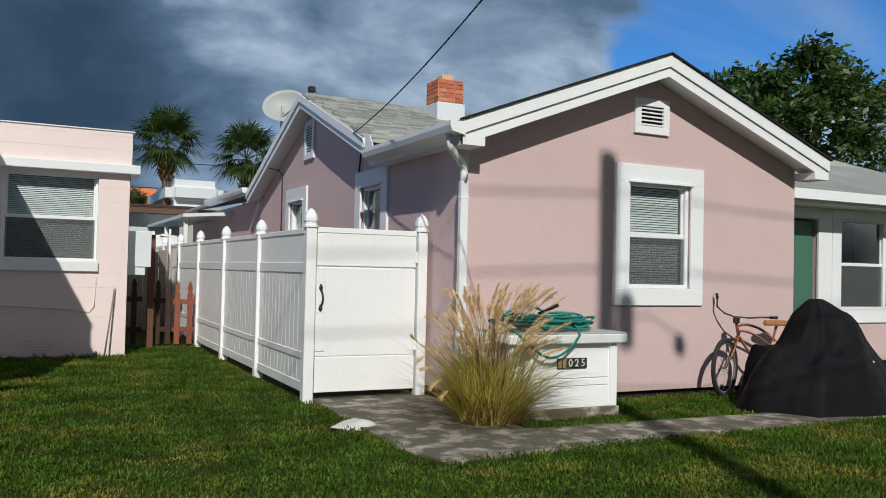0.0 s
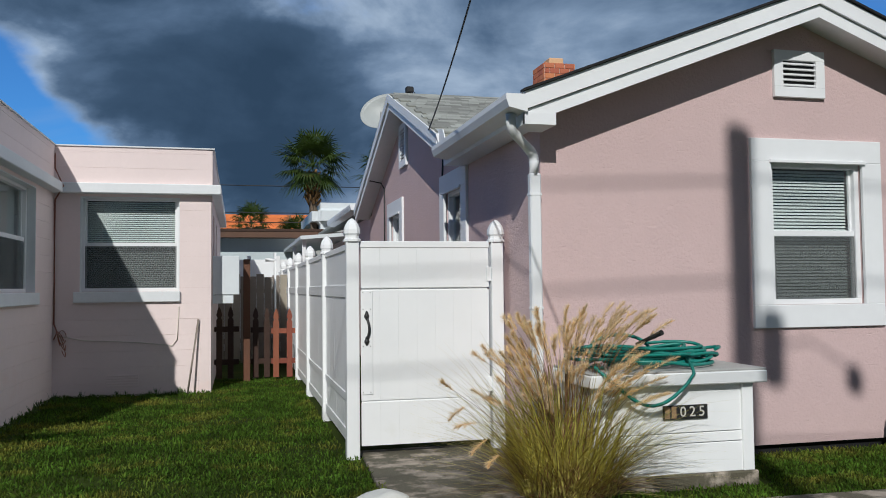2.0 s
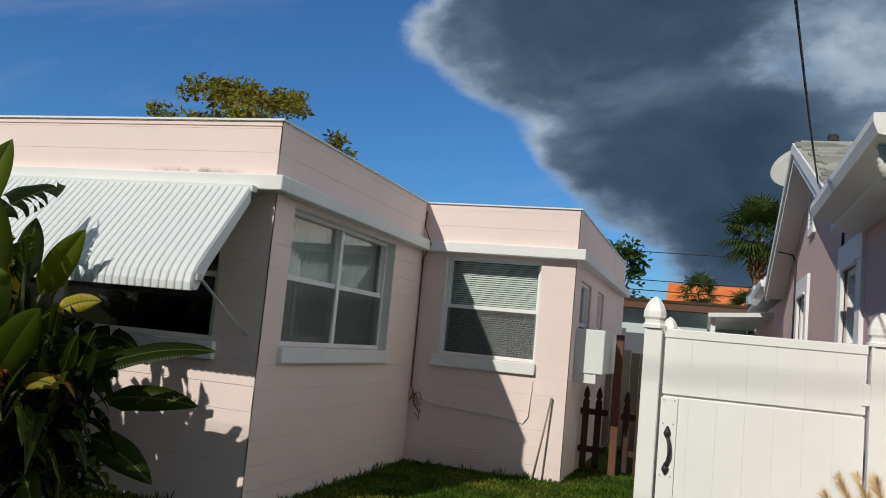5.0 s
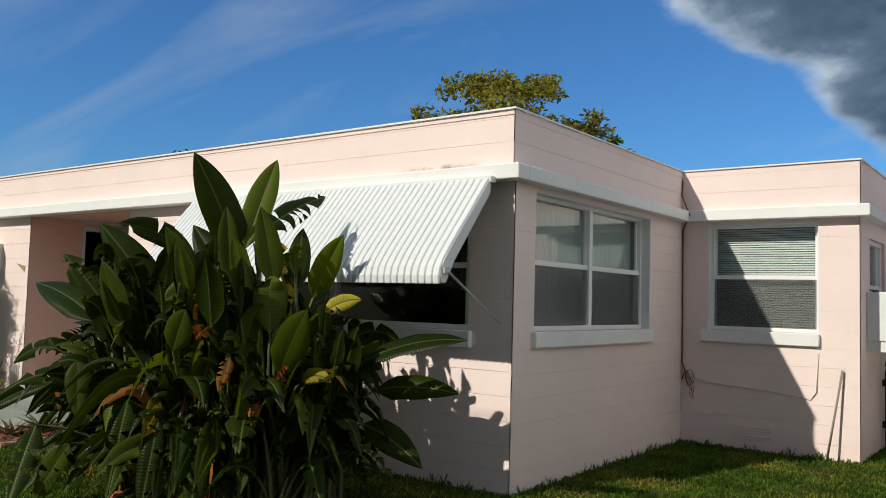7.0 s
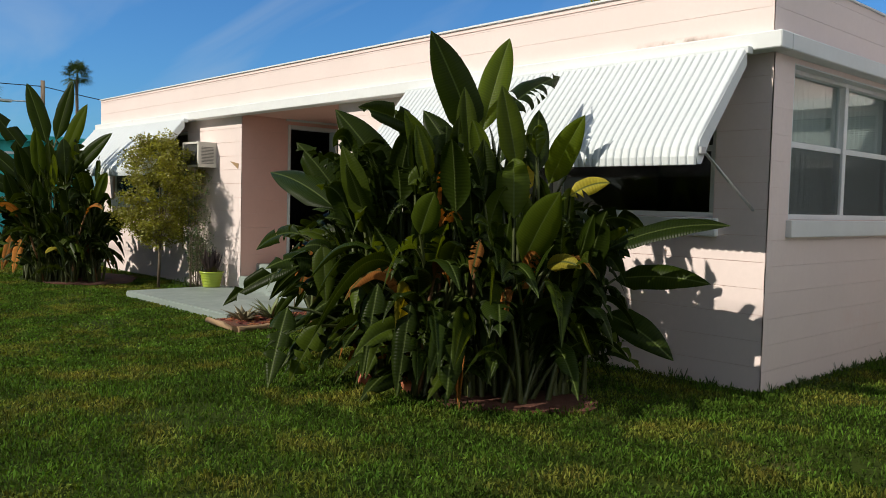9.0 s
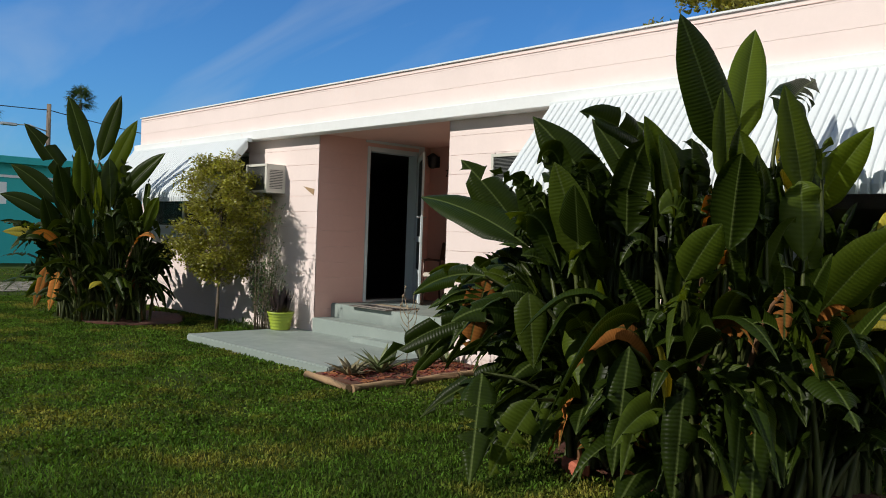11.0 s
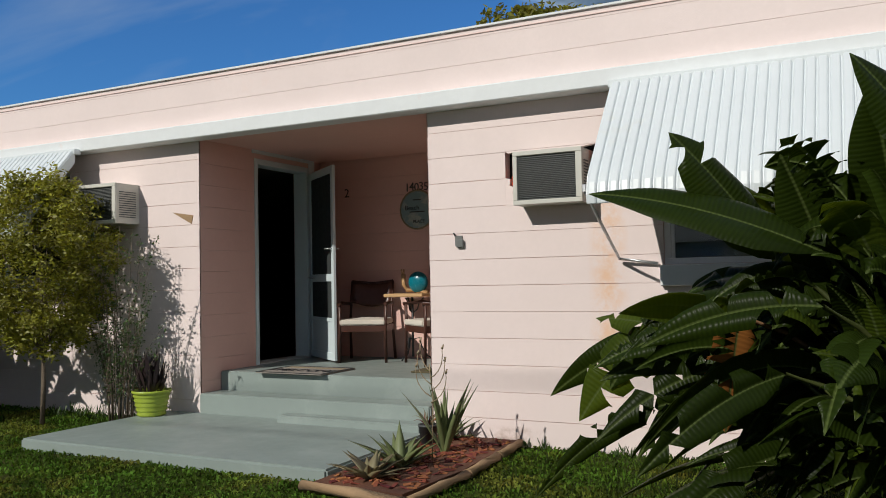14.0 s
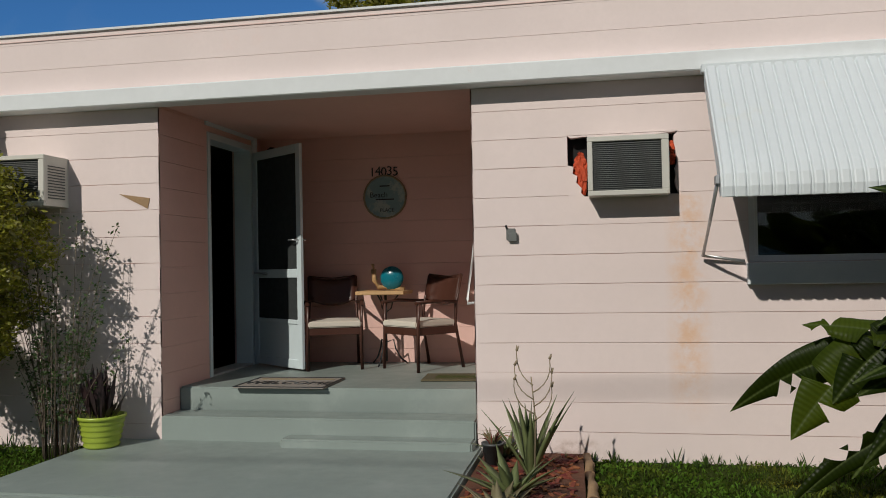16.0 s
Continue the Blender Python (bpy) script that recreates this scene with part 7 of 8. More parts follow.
lead((-4.30, 6.70, 0.88), (-4.80, 6.28, 0.52), 0.22, lift=0.16, fold=0.6, tears=3)
lead((-4.75, 7.15, 0.70), (-5.55, 7.17, 0.15), 0.17, lift=0.22, tears=9, fold=0.6)
lead((-4.80, 7.50, 0.95), (-5.62, 7.65, 0.61), 0.24, lift=0.20, tears=3)
lead((-4.75, 7.30, 0.98), (-5.30, 7.50, 1.06), 0.20, "banana_light", tears=9)
lead((-4.95, 7.40, 0.98), (-5.38, 7.42, 0.52), 0.32, "banana_light", lift=0.2, tears=2, face=(0.1, -0.9, 0.4))
lead((-4.85, 7.35, 1.05), (-5.20, 7.38, 0.70), 0.26, lift=0.2, tears=2, face=(0.1, -0.9, 0.4))
lead((-4.50, 6.98, 1.10), (-4.56, 6.88, 0.60), 0.26, "banana_dry", tears=8, lift=0.1)
# the front
lead((-3.74, 7.02, 1.10), (-3.44, 6.54, 1.70), 0.36, face=(0.2, -0.9, 0.3))
lead((-3.66, 6.95, 1.02), (-3.42, 6.62, 0.58), 0.34, "banana_light", lift=0.25, face=(0.0, -0.8, 0.5))
lead((-3.78, 6.58, 1.08), (-3.70, 6.56, 0.64), 0.22, "banana_light", lift=0.1)
lead((-3.92, 6.36, 0.60), (-3.70, 6.06, 0.05), 0.24, lift=0.1, tears=4)
lead((-3.55, 6.42, 0.50), (-3.76, 6.28, 0.04), 0.24, "banana_light", lift=0.1, tears=5)
lead((-2.88, 6.78, 1.20), (-2.64, 6.70, 1.50), 0.24, "banana_light")
lead((-2.45, 7.40, 1.02), (-1.96, 7.20, 1.52), 0.30, "banana_light", fold=0.25)
lead((-2.40, 6.90, 1.18), (-2.33, 6.76, 0.95), 0.11, "banana_dry", tears=5)
lead((-2.75, 6.60, 0.75), (-2.70, 6.45, 0.12), 0.20, lift=0.05, tears=6)
lead((-3.05, 6.55, 0.85), (-3.02, 6.40, 0.20), 0.20, lift=0.05, tears=6)
lead((-2.45, 6.75, 0.70), (-2.38, 6.60, 0.10), 0.20, lift=0.05, tears=5)
# toward the house corner
lead((-2.12, 7.95, 1.12), (-1.28, 8.19, 1.32), 0.26, lift=0.14, face=(0.2, -0.6, 0.8))
lead((-2.40, 8.45, 0.85), (-1.63, 8.58, 0.87), 0.28, lift=0.10, face=(0.3, -0.7, 0.6))
lead((-2.22, 8.10, 0.62), (-1.68, 8.19, 0.33), 0.28, lift=0.14, face=(0.3, -0.7, 0.6))
lead((-2.35, 7.54, 0.98), (-2.00, 7.50, 1.00), 0.15, "banana_yellow", lift=0.25)
lead((-2.25, 7.66, 1.50), (-2.02, 7.82, 1.60), 0.15, "banana_yellow", lift=0.2, tears=3)
# a rounded clump: leaf tips stay under a dome
paddle_plant("paddle_leaf_plant", "large dark green paddle-leaf clump before the pink wall", (-3.10, 7.42), (1.75, 1.25), 230, 2.1, 11, LEADERS,
             lambda p: p[1] < 8.6 and -4.9 < p[0] < -1.9 and p[2] < 2.12 - 0.42 * ((p[0] + 3.05) / 0.9) ** 2 and not (p[1] > 7.9 and p[2] > 1.5),
             sides=((-4.9, -4.0, 6.6, 7.8, 0.1, 1.2, 46), (-4.2, -2.1, 6.25, 6.8, 0.05, 0.9, 64), (-2.5, -1.75, 6.9, 8.2, 0.1, 1.1, 40), (-2.8, -1.95, 7.6, 8.5, 0.15, 1.3, 46), (-3.7, -2.5, 6.8, 7.8, 1.0, 1.9, 36), (-4.6, -3.5, 6.7, 7.6, 1.0, 1.9, 46), (-5.2, -4.3, 6.9, 7.7, 0.1, 1.25, 44)))
LEADERS = []
lead((-13.05, 7.45, 2.25), (-13.2, 7.19, 3.22), 0.36)
lead((-12.90, 7.55, 2.30), (-12.6, 7.72, 3.25), 0.34)
lead((-12.80, 7.65, 2.05), (-12.3, 7.84, 2.88), 0.34, "banana_light")
lead((-12.60, 7.70, 1.75), (-11.9, 8.09, 2.42), 0.32)
lead((-13.20, 7.25, 1.95), (-13.6, 6.72, 2.80), 0.34, tears=2)
lead((-13.20, 7.10, 1.65), (-13.6, 6.56, 2.19), 0.32, lift=0.14)
lead((-13.20, 7.05, 1.40), (-13.6, 6.42, 1.76), 0.30, lift=0.16)
lead((-13.20, 7.05, 1.10), (-13.6, 6.47, 1.22), 0.24, "banana_yellow", lift=0.16)
lead((-12.85, 7.10, 1.55), (-12.7, 6.90, 2.20), 0.32)
lead((-12.60, 7.20, 1.70), (-12.3, 7.05, 2.45), 0.30, "banana_light")
lead((-12.90, 7.00, 1.05), (-12.8, 6.75, 1.75), 0.32)
lead((-12.40, 7.20, 1.05), (-12.1, 7.00, 1.65), 0.30)
lead((-13.15, 6.95, 0.75), (-13.2, 6.80, 0.15), 0.20, "banana_dry", tears=6)
lead((-12.70, 6.95, 0.70), (-12.6, 6.80, 0.15), 0.18, "banana_dry", tears=6)
paddle_plant("paddle_leaf_plant", "tall dark green paddle-leaf clump at the house end", (-12.95, 7.75), (1.5, 1.2), 170, 2.5, 23, LEADERS, lambda p: p[1] < 8.6 and not (p[1] > 8.0 and p[2] > 1.6) and p[2] < 2.5 - 0.9 * ((p[1] - 7.5) / 1.0) ** 2,
             sides=((-14.3, -11.7, 6.4, 7.4, 0.1, 1.4, 46), (-12.2, -11.4, 7.0, 8.3, 0.1, 1.5, 30)))
for c, s, seed in (((-3.1, 7.5), (1.1, 0.66), 1), ((-12.9, 8.0), (1.2, 0.8), 2)):
    bm = bmesh.new()
    pts = [(c[0] + s[0] * math.cos(a) * (1 + 0.08 * math.sin(3 * a + seed)), min(9.08, c[1] + s[1] * math.sin(a) * (1 + 0.1 * math.sin(5 * a))), ) for a in (2 * math.pi * i / 28 for i in range(28))]
    prism(bm, pts, -0.01, 0.018, 2)
    solid("mulch_patch", bm, M["mulch"], "dark red mulch under the paddle-leaf plant", "mulch", "stuff")
rng = random.Random(31)
for i in range(2):
    bm = bmesh.new()
    bmesh.ops.create_cube(bm, size=1)
    for v in bm.verts:
        v.co = Vector((v.co.x * 0.22, v.co.y * 0.10, v.co.z * 0.10))
    bmesh.ops.bevel(bm, geom=bm.edges[:], offset=0.015, segments=1, affect="EDGES")
    ob = solid("edging_brick", bm, M["brick"], "loose red edging brick under the plant", "brick", group="edging bricks")
    ob.matrix_basis = pose(-3.6 + i * 0.36, 6.86 + 0.12 * math.sin(i * 2), 0.035, 0, 0, rng.uniform(-30, 30))


def leaf_cloud(rng, clumps, per, size, spread, flat=0.6):
    """Many small leaves in clumps, as vertices and faces."""
    verts, faces = [], []
    for c, r in clumps:
        for _ in range(per):
            d = Vector((rng.gauss(0, 1), rng.gauss(0, 1), rng.gauss(0, 1))).normalized() * r * rng.random() ** 0.45
            p = Vector(c) + Vector((d.x, d.y, d.z * spread))
            u = Vector((rng.gauss(0, 1), rng.gauss(0, 1), rng.gauss(0, flat))).normalized()
            w = u.cross(Vector((rng.gauss(0, 1), rng.gauss(0, 1), rng.gauss(0, 1)))).normalized()
            L = size * rng.uniform(0.6, 1.3)
            k = len(verts)
            verts += [tuple(p), tuple(p + u * L * 0.5 + w * L * 0.22), tuple(p + u * L), tuple(p + u * L * 0.5 - w * L * 0.22)]
            faces.append((k, k + 1, k + 2, k + 3))
    return verts, faces


def tree(name, label, base, trunk_h, crown, seed, mt, clumps, per, leaf, clump_r, category="tree", trunk_r=0.16):
    """A trunk with limbs and a crown of leaf clumps inside an uneven ellipsoid. crown: centre height and three radii."""
    rng = random.Random(seed)
    t = thing(name, label, category, base)
    ch, rx, ry, rz = crown
    bm = bmesh.new()
    tube(bm, [(0, 0, -0.1), (0.03 * trunk_h, 0, trunk_h * 0.5), (0, 0.02 * trunk_h, trunk_h)], trunk_r, trunk_r * 0.6, sides=10)
    part("trunk", bm, M["bark"], t)
    cl = []
    for i in range(clumps):
        a, z = rng.uniform(0, 6.28), rng.uniform(-0.85, 1)
        k = math.sqrt(max(0.0, 1 - z * z)) * rng.uniform(0.45, 1.05)
        cl.append(((rx * k * math.cos(a), ry * k * math.sin(a), ch + rz * z * rng.uniform(0.8, 1.05)), clump_r * rng.uniform(0.6, 1.3)))
    for i in range(0, clumps, max(1, clumps // 14)):
        c = cl[i][0]
        bm = bmesh.new()
        tube(bm, curve((0, 0.02 * trunk_h, trunk_h * rng.uniform(0.75, 1.0)), (c[0] * 0.3, c[1] * 0.3, (trunk_h + c[2]) / 2), c, 6), trunk_r * 0.38, trunk_r * 0.06, sides=6)
        part("limb", bm, M["bark"], t)
    v, f = leaf_cloud(rng, cl, per, leaf, 0.75)
    ob = new("crown", raw_mesh("crown", v, f, M[mt]))
    ob.parent = t
    return t


tree("shrub", "olive-green fine-leaved shrub on a thin trunk by the slab", (-10.90, 8.42, 0), 0.75, (1.46, 0.72, 0.62, 0.90), 5, "leaf_shrub", 230, 110, 0.048, 0.15, "shrub", 0.028)
# sparse shoots at the shrub's top and side
rng = random.Random(17)
sh = thing("bare_shoots", "thin upright leafy shoots beside the olive shrub", "shrub", (-10.16, 8.68, 0))
for i in range(40):
    a = rng.uniform(0, 6.28)
    h = rng.uniform(0.7, 1.85)
    b = (0.12 * math.cos(a), 0.08 * math.sin(a), 0)
    tip = (0.5 * math.cos(a) * rng.random() + b[0], 0.16 * math.sin(a) * rng.random(), h)
    bm = bmesh.new()
    tube(bm, curve(b, (b[0], b[1], h * 0.5), tip, 5), 0.005, 0.002, sides=5)
    st = part("shoot", bm, M["bark"], sh)
    v, f = leaf_cloud(rng, [((b[0] + (tip[0] - b[0]) * q, b[1] + (tip[1] - b[1]) * q, h * (0.35 + 0.65 * q)), 0.06) for q in (0.0, 0.2, 0.4, 0.6, 0.8, 0.95)], 10, 0.036, 1)
    lf = new("leaves", raw_mesh("leaves", v, f, M["leaf_weed"]))
    lf.parent = st

# fountain grass by the storage box
fg = thing("fountain_grass", "tall fountain grass clump with tan feathery plumes", "ornamental grass", (2.92, 6.50, 0))
rng = random.Random(9)


def blade_set(count, hmin, hmax, reach, w0, seed, ang=(0, 6.2832), base=0.32):
    r = random.Random(seed)
    verts, faces = [], []
    for _ in range(count):
        a = r.uniform(*ang)
        b = Vector((base * r.random() ** 0.5 * math.cos(a), base * r.random() ** 0.5 * math.sin(a) * 0.8, 0.0))
        h = r.uniform(hmin, hmax)
        o = r.uniform(0.15, 1.0) * reach
        a2 = a + r.gauss(0, 0.5)
        d = Vector((math.cos(a2), math.sin(a2), 0))
        droop = r.uniform(0.0, 0.45)
        s = Vector((-d.y, d.x, 0)) * w0 * r.uniform(0.6, 1.2)
        k = len(verts)
        for j in range(6):
            q = j / 5
            p = b + d * o * q ** 1.6 + Vector((0, 0, h * (q - droop * q ** 3)))
            wd = s * (1 - q) ** 0.7 if j < 5 else s * 0.03
            verts += [tuple(p - wd), tuple(p + wd)]
        for j in range(5):
            faces.append((k + 2 * j, k + 2 * j + 1, k + 2 * j + 3, k + 2 * j + 2))
    return verts, faces


for nm, cnt, h0, h1, rc, w, mt, sd in (("blades", 1150, 0.45, 1.08, 0.85, 0.006, "fountain", 1), ("dead_blades", 500, 0.12, 0.5, 0.75, 0.005, "straw", 2), ("low_blades", 420, 0.2, 0.62, 0.95, 0.0055, "fountain", 3)):
    v, f = blade_set(cnt, h0, h1, rc, w, sd)
    ob = new(nm, raw_mesh(nm, v, f, M[mt]))
    ob.parent = fg
    ob["kind"] = "stuff"
for i in range(180):
    a = rng.uniform(0, 6.28)
    r = rng.random() ** 0.5
    h = rng.uniform(0.55, 1.12)
    tip = Vector((0.52 * r * math.cos(a) + rng.uniform(-0.05, 0.12), 0.35 * r * math.sin(a), h))
    if i < 5:
        tip = Vector((-0.55 - 0.07 * i, -0.25, 0.35 + 0.1 * i))
    pts = curve((0.1 * math.cos(a), 0.08 * math.sin(a), 0.05), (tip.x * 0.45, tip.y * 0.45, h * 0.8), tip, 7)
    bm = bmesh.new()
    tube(bm, pts, 0.0018, 0.0012, sides=4, caps=False)
    st = part("stem", bm, M["straw"], fg)
    d = (pts[-1] - pts[-2]).normalized()
    L = rng.uniform(0.17, 0.27)
    end = tip + d * L * 0.8 + Vector((0.03, 0, -0.02))
    axis = curve(tip, tip + d * L * 0.5, end, 8)
    verts, faces = [], []
    for j in range(240):
        q = rng.random()
        p = axis[0].lerp(axis[4], q * 2) if q < 0.5 else axis[4].lerp(axis[8], q * 2 - 1)
        ra = 0.040 * math.sin(math.pi * (0.12 + 0.83 * q))
        o = Vector((rng.gauss(0, 1), rng.gauss(0, 1), rng.gauss(0, 1))).normalized()
        e = p + (o * 1.0 + d * 0.9) * ra
        s = o.cross(d) * 0.0016
        k = len(verts)
        verts += [tuple(p - s), tuple(p + s), tuple(e)]
        faces.append((k, k + 1, k + 2))
    pl = new("plume", raw_mesh("plume", verts, faces, M["plume"]))
    pl.parent = st


# ---- lawn ----
def lawn():
    """Short grass blades over the lawn, joined, leaving out what is built over."""
    r = np.random.default_rng(7)
    def field(x0, x1, y0, y1, density):
        n = int((x1 - x0) * (y1 - y0) * density)
        return np.stack([r.uniform(x0, x1, n), r.uniform(y0, y1, n)], 1)
    p = np.concatenate([field(-6, 8.5, 2.4, 7.3, 3900), field(-17, -6, 2.4, 9.2, 2600), field(-6, -1.2, 7.3, 9.1, 2600), field(-1.5, 1.8, 7.3, 14.4, 3000), field(1.8, 8.5, 5.9, 7.3, 1600), field(-26, -17, -2, 12, 350), field(-6, 8.5, -1, 2.4, 500), field(8.5, 13, 1.5, 8.6, 700)])
    x, y = p[:, 0], p[:, 1]
    edge = 0.03 * np.sin(x * 9) + 0.03 * np.sin(y * 11)
    inside = (x < SX + 0.0) & (y > FY - 0.01) & (x > WX)
    inside |= (x < BX) & (y > BY - 0.01) & (x > WX)
    inside |= (x > -10.02 + edge * 0.3) & (x < -7.11) & (y > 7.57 + edge * 0.4) & (y < 9.1)
    inside |= (x > -7.12) & (x < -6.33) & (y > 7.28) & (y < 9.1)
    pad = ((x > 1.78 + edge) & (x < 3.05) & (y > 5.22 + edge + 0.0) & (y < 8.3)) | ((x > 3.0) & (x < 8.2) & (y > 5.44 + edge) & (y < 6.0 + edge))
    cut = (y < 5.22 + (x - 1.9) * 0.11 + edge) & (x < 3.95)
    inside |= pad & ~cut
    inside |= (x > GX0) & (y > GY)
    inside |= (x > 1.69) & (y > 8.05)
    inside |= ((x + 3.1) / 1.05) ** 2 + ((y - 7.5) / 0.6) ** 2 < 1
    inside |= ((x + 12.9) / 1.3) ** 2 + ((y - 7.9) / 0.85) ** 2 < 1
    inside |= (x > 3.1) & (x < 4.4) & (y > 6.4) & (y < 7.05)
    thin = np.sin(x * 1.7 + 2.1 * np.sin(y * 0.9)) * np.sin(y * 1.9 + 1.3 * np.sin(x * 1.1))
    inside |= (thin > 0.72) & (r.random(len(x)) < 0.55)
    p = p[~inside]
    n = len(p)
    a = r.uniform(0, 2 * np.pi, n)
    tilt = r.uniform(0.1, 1.35, n)
    clump = 0.5 + 0.5 * np.sin(p[:, 0] * 7.3 + np.sin(p[:, 1] * 5.1) * 2) * np.sin(p[:, 1] * 6.7 + np.sin(p[:, 0] * 4.3) * 2)
    L = r.uniform(0.020, 0.062, n) * (0.75 + 0.5 * clump)
    w = r.uniform(0.003, 0.0075, n)
    b = r.uniform(0, 2 * np.pi, n)
    base = np.stack([p[:, 0], p[:, 1], np.zeros(n)], 1)
    tip = base + np.stack([np.cos(a) * np.sin(tilt) * L, np.sin(a) * np.sin(tilt) * L, np.cos(tilt) * L + 0.004], 1)
    clover = p[:, 0] < -5.5
    low = np.where(clover, 0.62, 0.85)[:, None]
    tip = base + (tip - base) * low
    w = np.where(clover, w * 1.7, w)
    s = np.stack([np.cos(b), np.sin(b), np.zeros(n)], 1) * w[:, None]
    mid = base * 0.45 + tip * 0.55 + np.array([0, 0, 0.006])
    co = np.stack([base, mid + s, tip, mid - s], 1).reshape(-1, 3).astype(np.float32)
    me = bpy.data.meshes.new("grass")
    me.vertices.add(4 * n)
    me.vertices.foreach_set("co", co.ravel())
    me.loops.add(4 * n)
    me.loops.foreach_set("vertex_index", np.arange(4 * n, dtype=np.int32))
    me.polygons.add(n)
    me.polygons.foreach_set("loop_start", np.arange(0, 4 * n, 4, dtype=np.int32))
    me.polygons.foreach_set("loop_total", np.full(n, 4, dtype=np.int32))
    me.materials.append(M["grass"])
    me.update()
    me.validate()
    tagged(new("lawn_grass", me), "short green lawn with dry yellow patches", "grass", "", "stuff")


lawn()
# weeds along the walls
rng = random.Random(41)
verts, faces = [], []
for i in range(420):
    k = rng.random()
    if k < 0.35:
        x, y = rng.uniform(-7.0, -1.5), FY - rng.uniform(0.02, 0.14)
    elif k < 0.6:
        x, y = SX + rng.uniform(0.02, 0.12), rng.uniform(9.1, 12.9)
    elif k < 0.75:
        x, y = rng.uniform(-1.4, 0.5), BY - rng.uniform(0.02, 0.12)
    else:
        x, y = rng.uniform(-11.5, -10.05), FY - rng.uniform(0.02, 0.3)
    h = rng.uniform(0.03, 0.13) * rng.random() ** 2 + 0.03
    for j in range(5):
        a = rng.uniform(0, 6.28)
        d = Vector((math.cos(a) * 0.5, math.sin(a) * 0.5, 1)).normalized()
        s = Vector((-math.sin(a), math.cos(a), 0)) * rng.uniform(0.003, 0.008)
        b = Vector((x, y, 0))
        q = len(verts)
        verts += [tuple(b), tuple(b + d * h * 0.6 + s), tuple(b + d * h), tuple(b + d * h * 0.6 - s)]
        faces.append((q, q + 1, q + 2, q + 3))
tagged(new("weeds", raw_mesh("weeds", verts, faces, M["leaf_weed"])), "small weeds along the foot of the walls", "weeds", "", "stuff")

# ---- background ----
def fan_palm(name, label, base, h, r, seed, fronds=30, trunk=0.17, boots=True):
    """A fan palm: ringed trunk, old leaf bases, and fans of narrow leaflets."""
    rng = random.Random(seed)
    t = thing(name, label, "palm tree", base)
    bm = bmesh.new()
    tube(bm, [(0.06 * math.sin(i), 0, h * i / 12) for i in range(13)], trunk, trunk * 0.85, sides=10)
    part("trunk", bm, M["bark"], t)
    if boots:
        bm = bmesh.new()
        for i in range(46):
            a = i * 2.4
            z = h - 0.75 * r + 0.7 * r * i / 46
            d = Vector((math.cos(a), math.sin(a), 0))
            p = Vector((0, 0, z)) + d * trunk * 0.8
            tube(bm, [p, p + d * 0.16 + Vector((0, 0, 0.2))], 0.06, 0.03, sides=5)
        part("boot_collar", bm, M["palm_boot"], t)
    for i in range(fronds):
        a = i * 2.399
        el = radians(75 - 125 * (i / fronds) + rng.uniform(-8, 8))
        d = Vector((math.cos(a) * math.cos(el), math.sin(a) * math.cos(el), math.sin(el)))
        o = Vector((0, 0, h + 0.1 * r))
        hub = o + d * r * 0.48 + Vector((0, 0, 0.06 * r))
        verts, faces = [], []
        side = d.cross(Vector((0, 0, 1)))
        side = side.normalized() if side.length > 0.05 else Vector((1, 0, 0))
        up = side.cross(d).normalized()
        w = side * 0.02 * r / 1.4
        verts += [tuple(o - w), tuple(o + w), tuple(hub + w * 0.6), tuple(hub - w * 0.6)]
        faces.append((0, 1, 2, 3))
        m = 26
        for j in range(m):
            b = (j / (m - 1) - 0.5) * radians(250)
            dd = (d * math.cos(b) + side * math.sin(b) + up * 0.12 * math.cos(b * 2)).normalized()
            L = r * rng.uniform(0.48, 0.60) * (0.75 + 0.25 * math.cos(b))
            s = dd.cross(up).normalized() * 0.028 * r / 1.4
            mid, tip = hub + dd * L * 0.55, hub + dd * L + Vector((0, 0, -0.16 * r * rng.uniform(0.3, 1.3)))
            k = len(verts)
            verts += [tuple(hub), tuple(mid + s), tuple(tip), tuple(mid - s)]
            faces.append((k, k + 1, k + 2, k + 3))
        ob = new("frond", raw_mesh("frond", verts, faces, M["leaf_palm"]))
        ob.parent = t
    return t


fan_palm("fan_palm", "fan palm with tan leaf bases behind the white fence", (3.45, 31, 0), 5.5, 1.55, 1, 34)
fan_palm("fan_palm", "fan palm behind the gabled roof", (6.3, 31, 0), 5.2, 1.6, 2, 30)
fan_palm("fan_palm", "small fan palm beyond the pale blue house", (1.6, 46, 0), 4.6, 1.4, 3, 24)
fan_palm("fan_palm", "small fan palm near the orange roof", (4.0, 48, 0), 4.0, 1.6, 4, 24)
fan_palm("tall_palm", "tall slim palm far behind the teal house", (-60, 18.1, 0), 7.9, 1.3, 5, 26, 0.13, False)
fan_palm("tall_palm", "tall slim palm far beyond the street", (-60, 24.1, 0), 9.6, 1.3, 6, 26, 0.13, False)
tree("tree", "broad dark green tree behind the gabled house", (25.5, 23, 0), 4.5, (7.0, 4.6, 4.0, 3.0), 3, "leaf_oak", 150, 90, 0.34, 0.75, "tree", 0.3)
tree("tree", "yellow-green tree rising over the flat roof", (-11.3, 24.0, 0), 4.6, (6.65, 3.2, 2.4, 1.75), 8, "leaf_yellow", 95, 120, 0.19, 0.40, "tree", 0.2)
tree("tree", "dark green treetop far over the flat roof", (-24.8, 23, 0), 4.5, (5.6, 1.3, 1.3, 1.5), 13, "leaf_oak", 40, 60, 0.28, 0.5, "tree", 0.2)
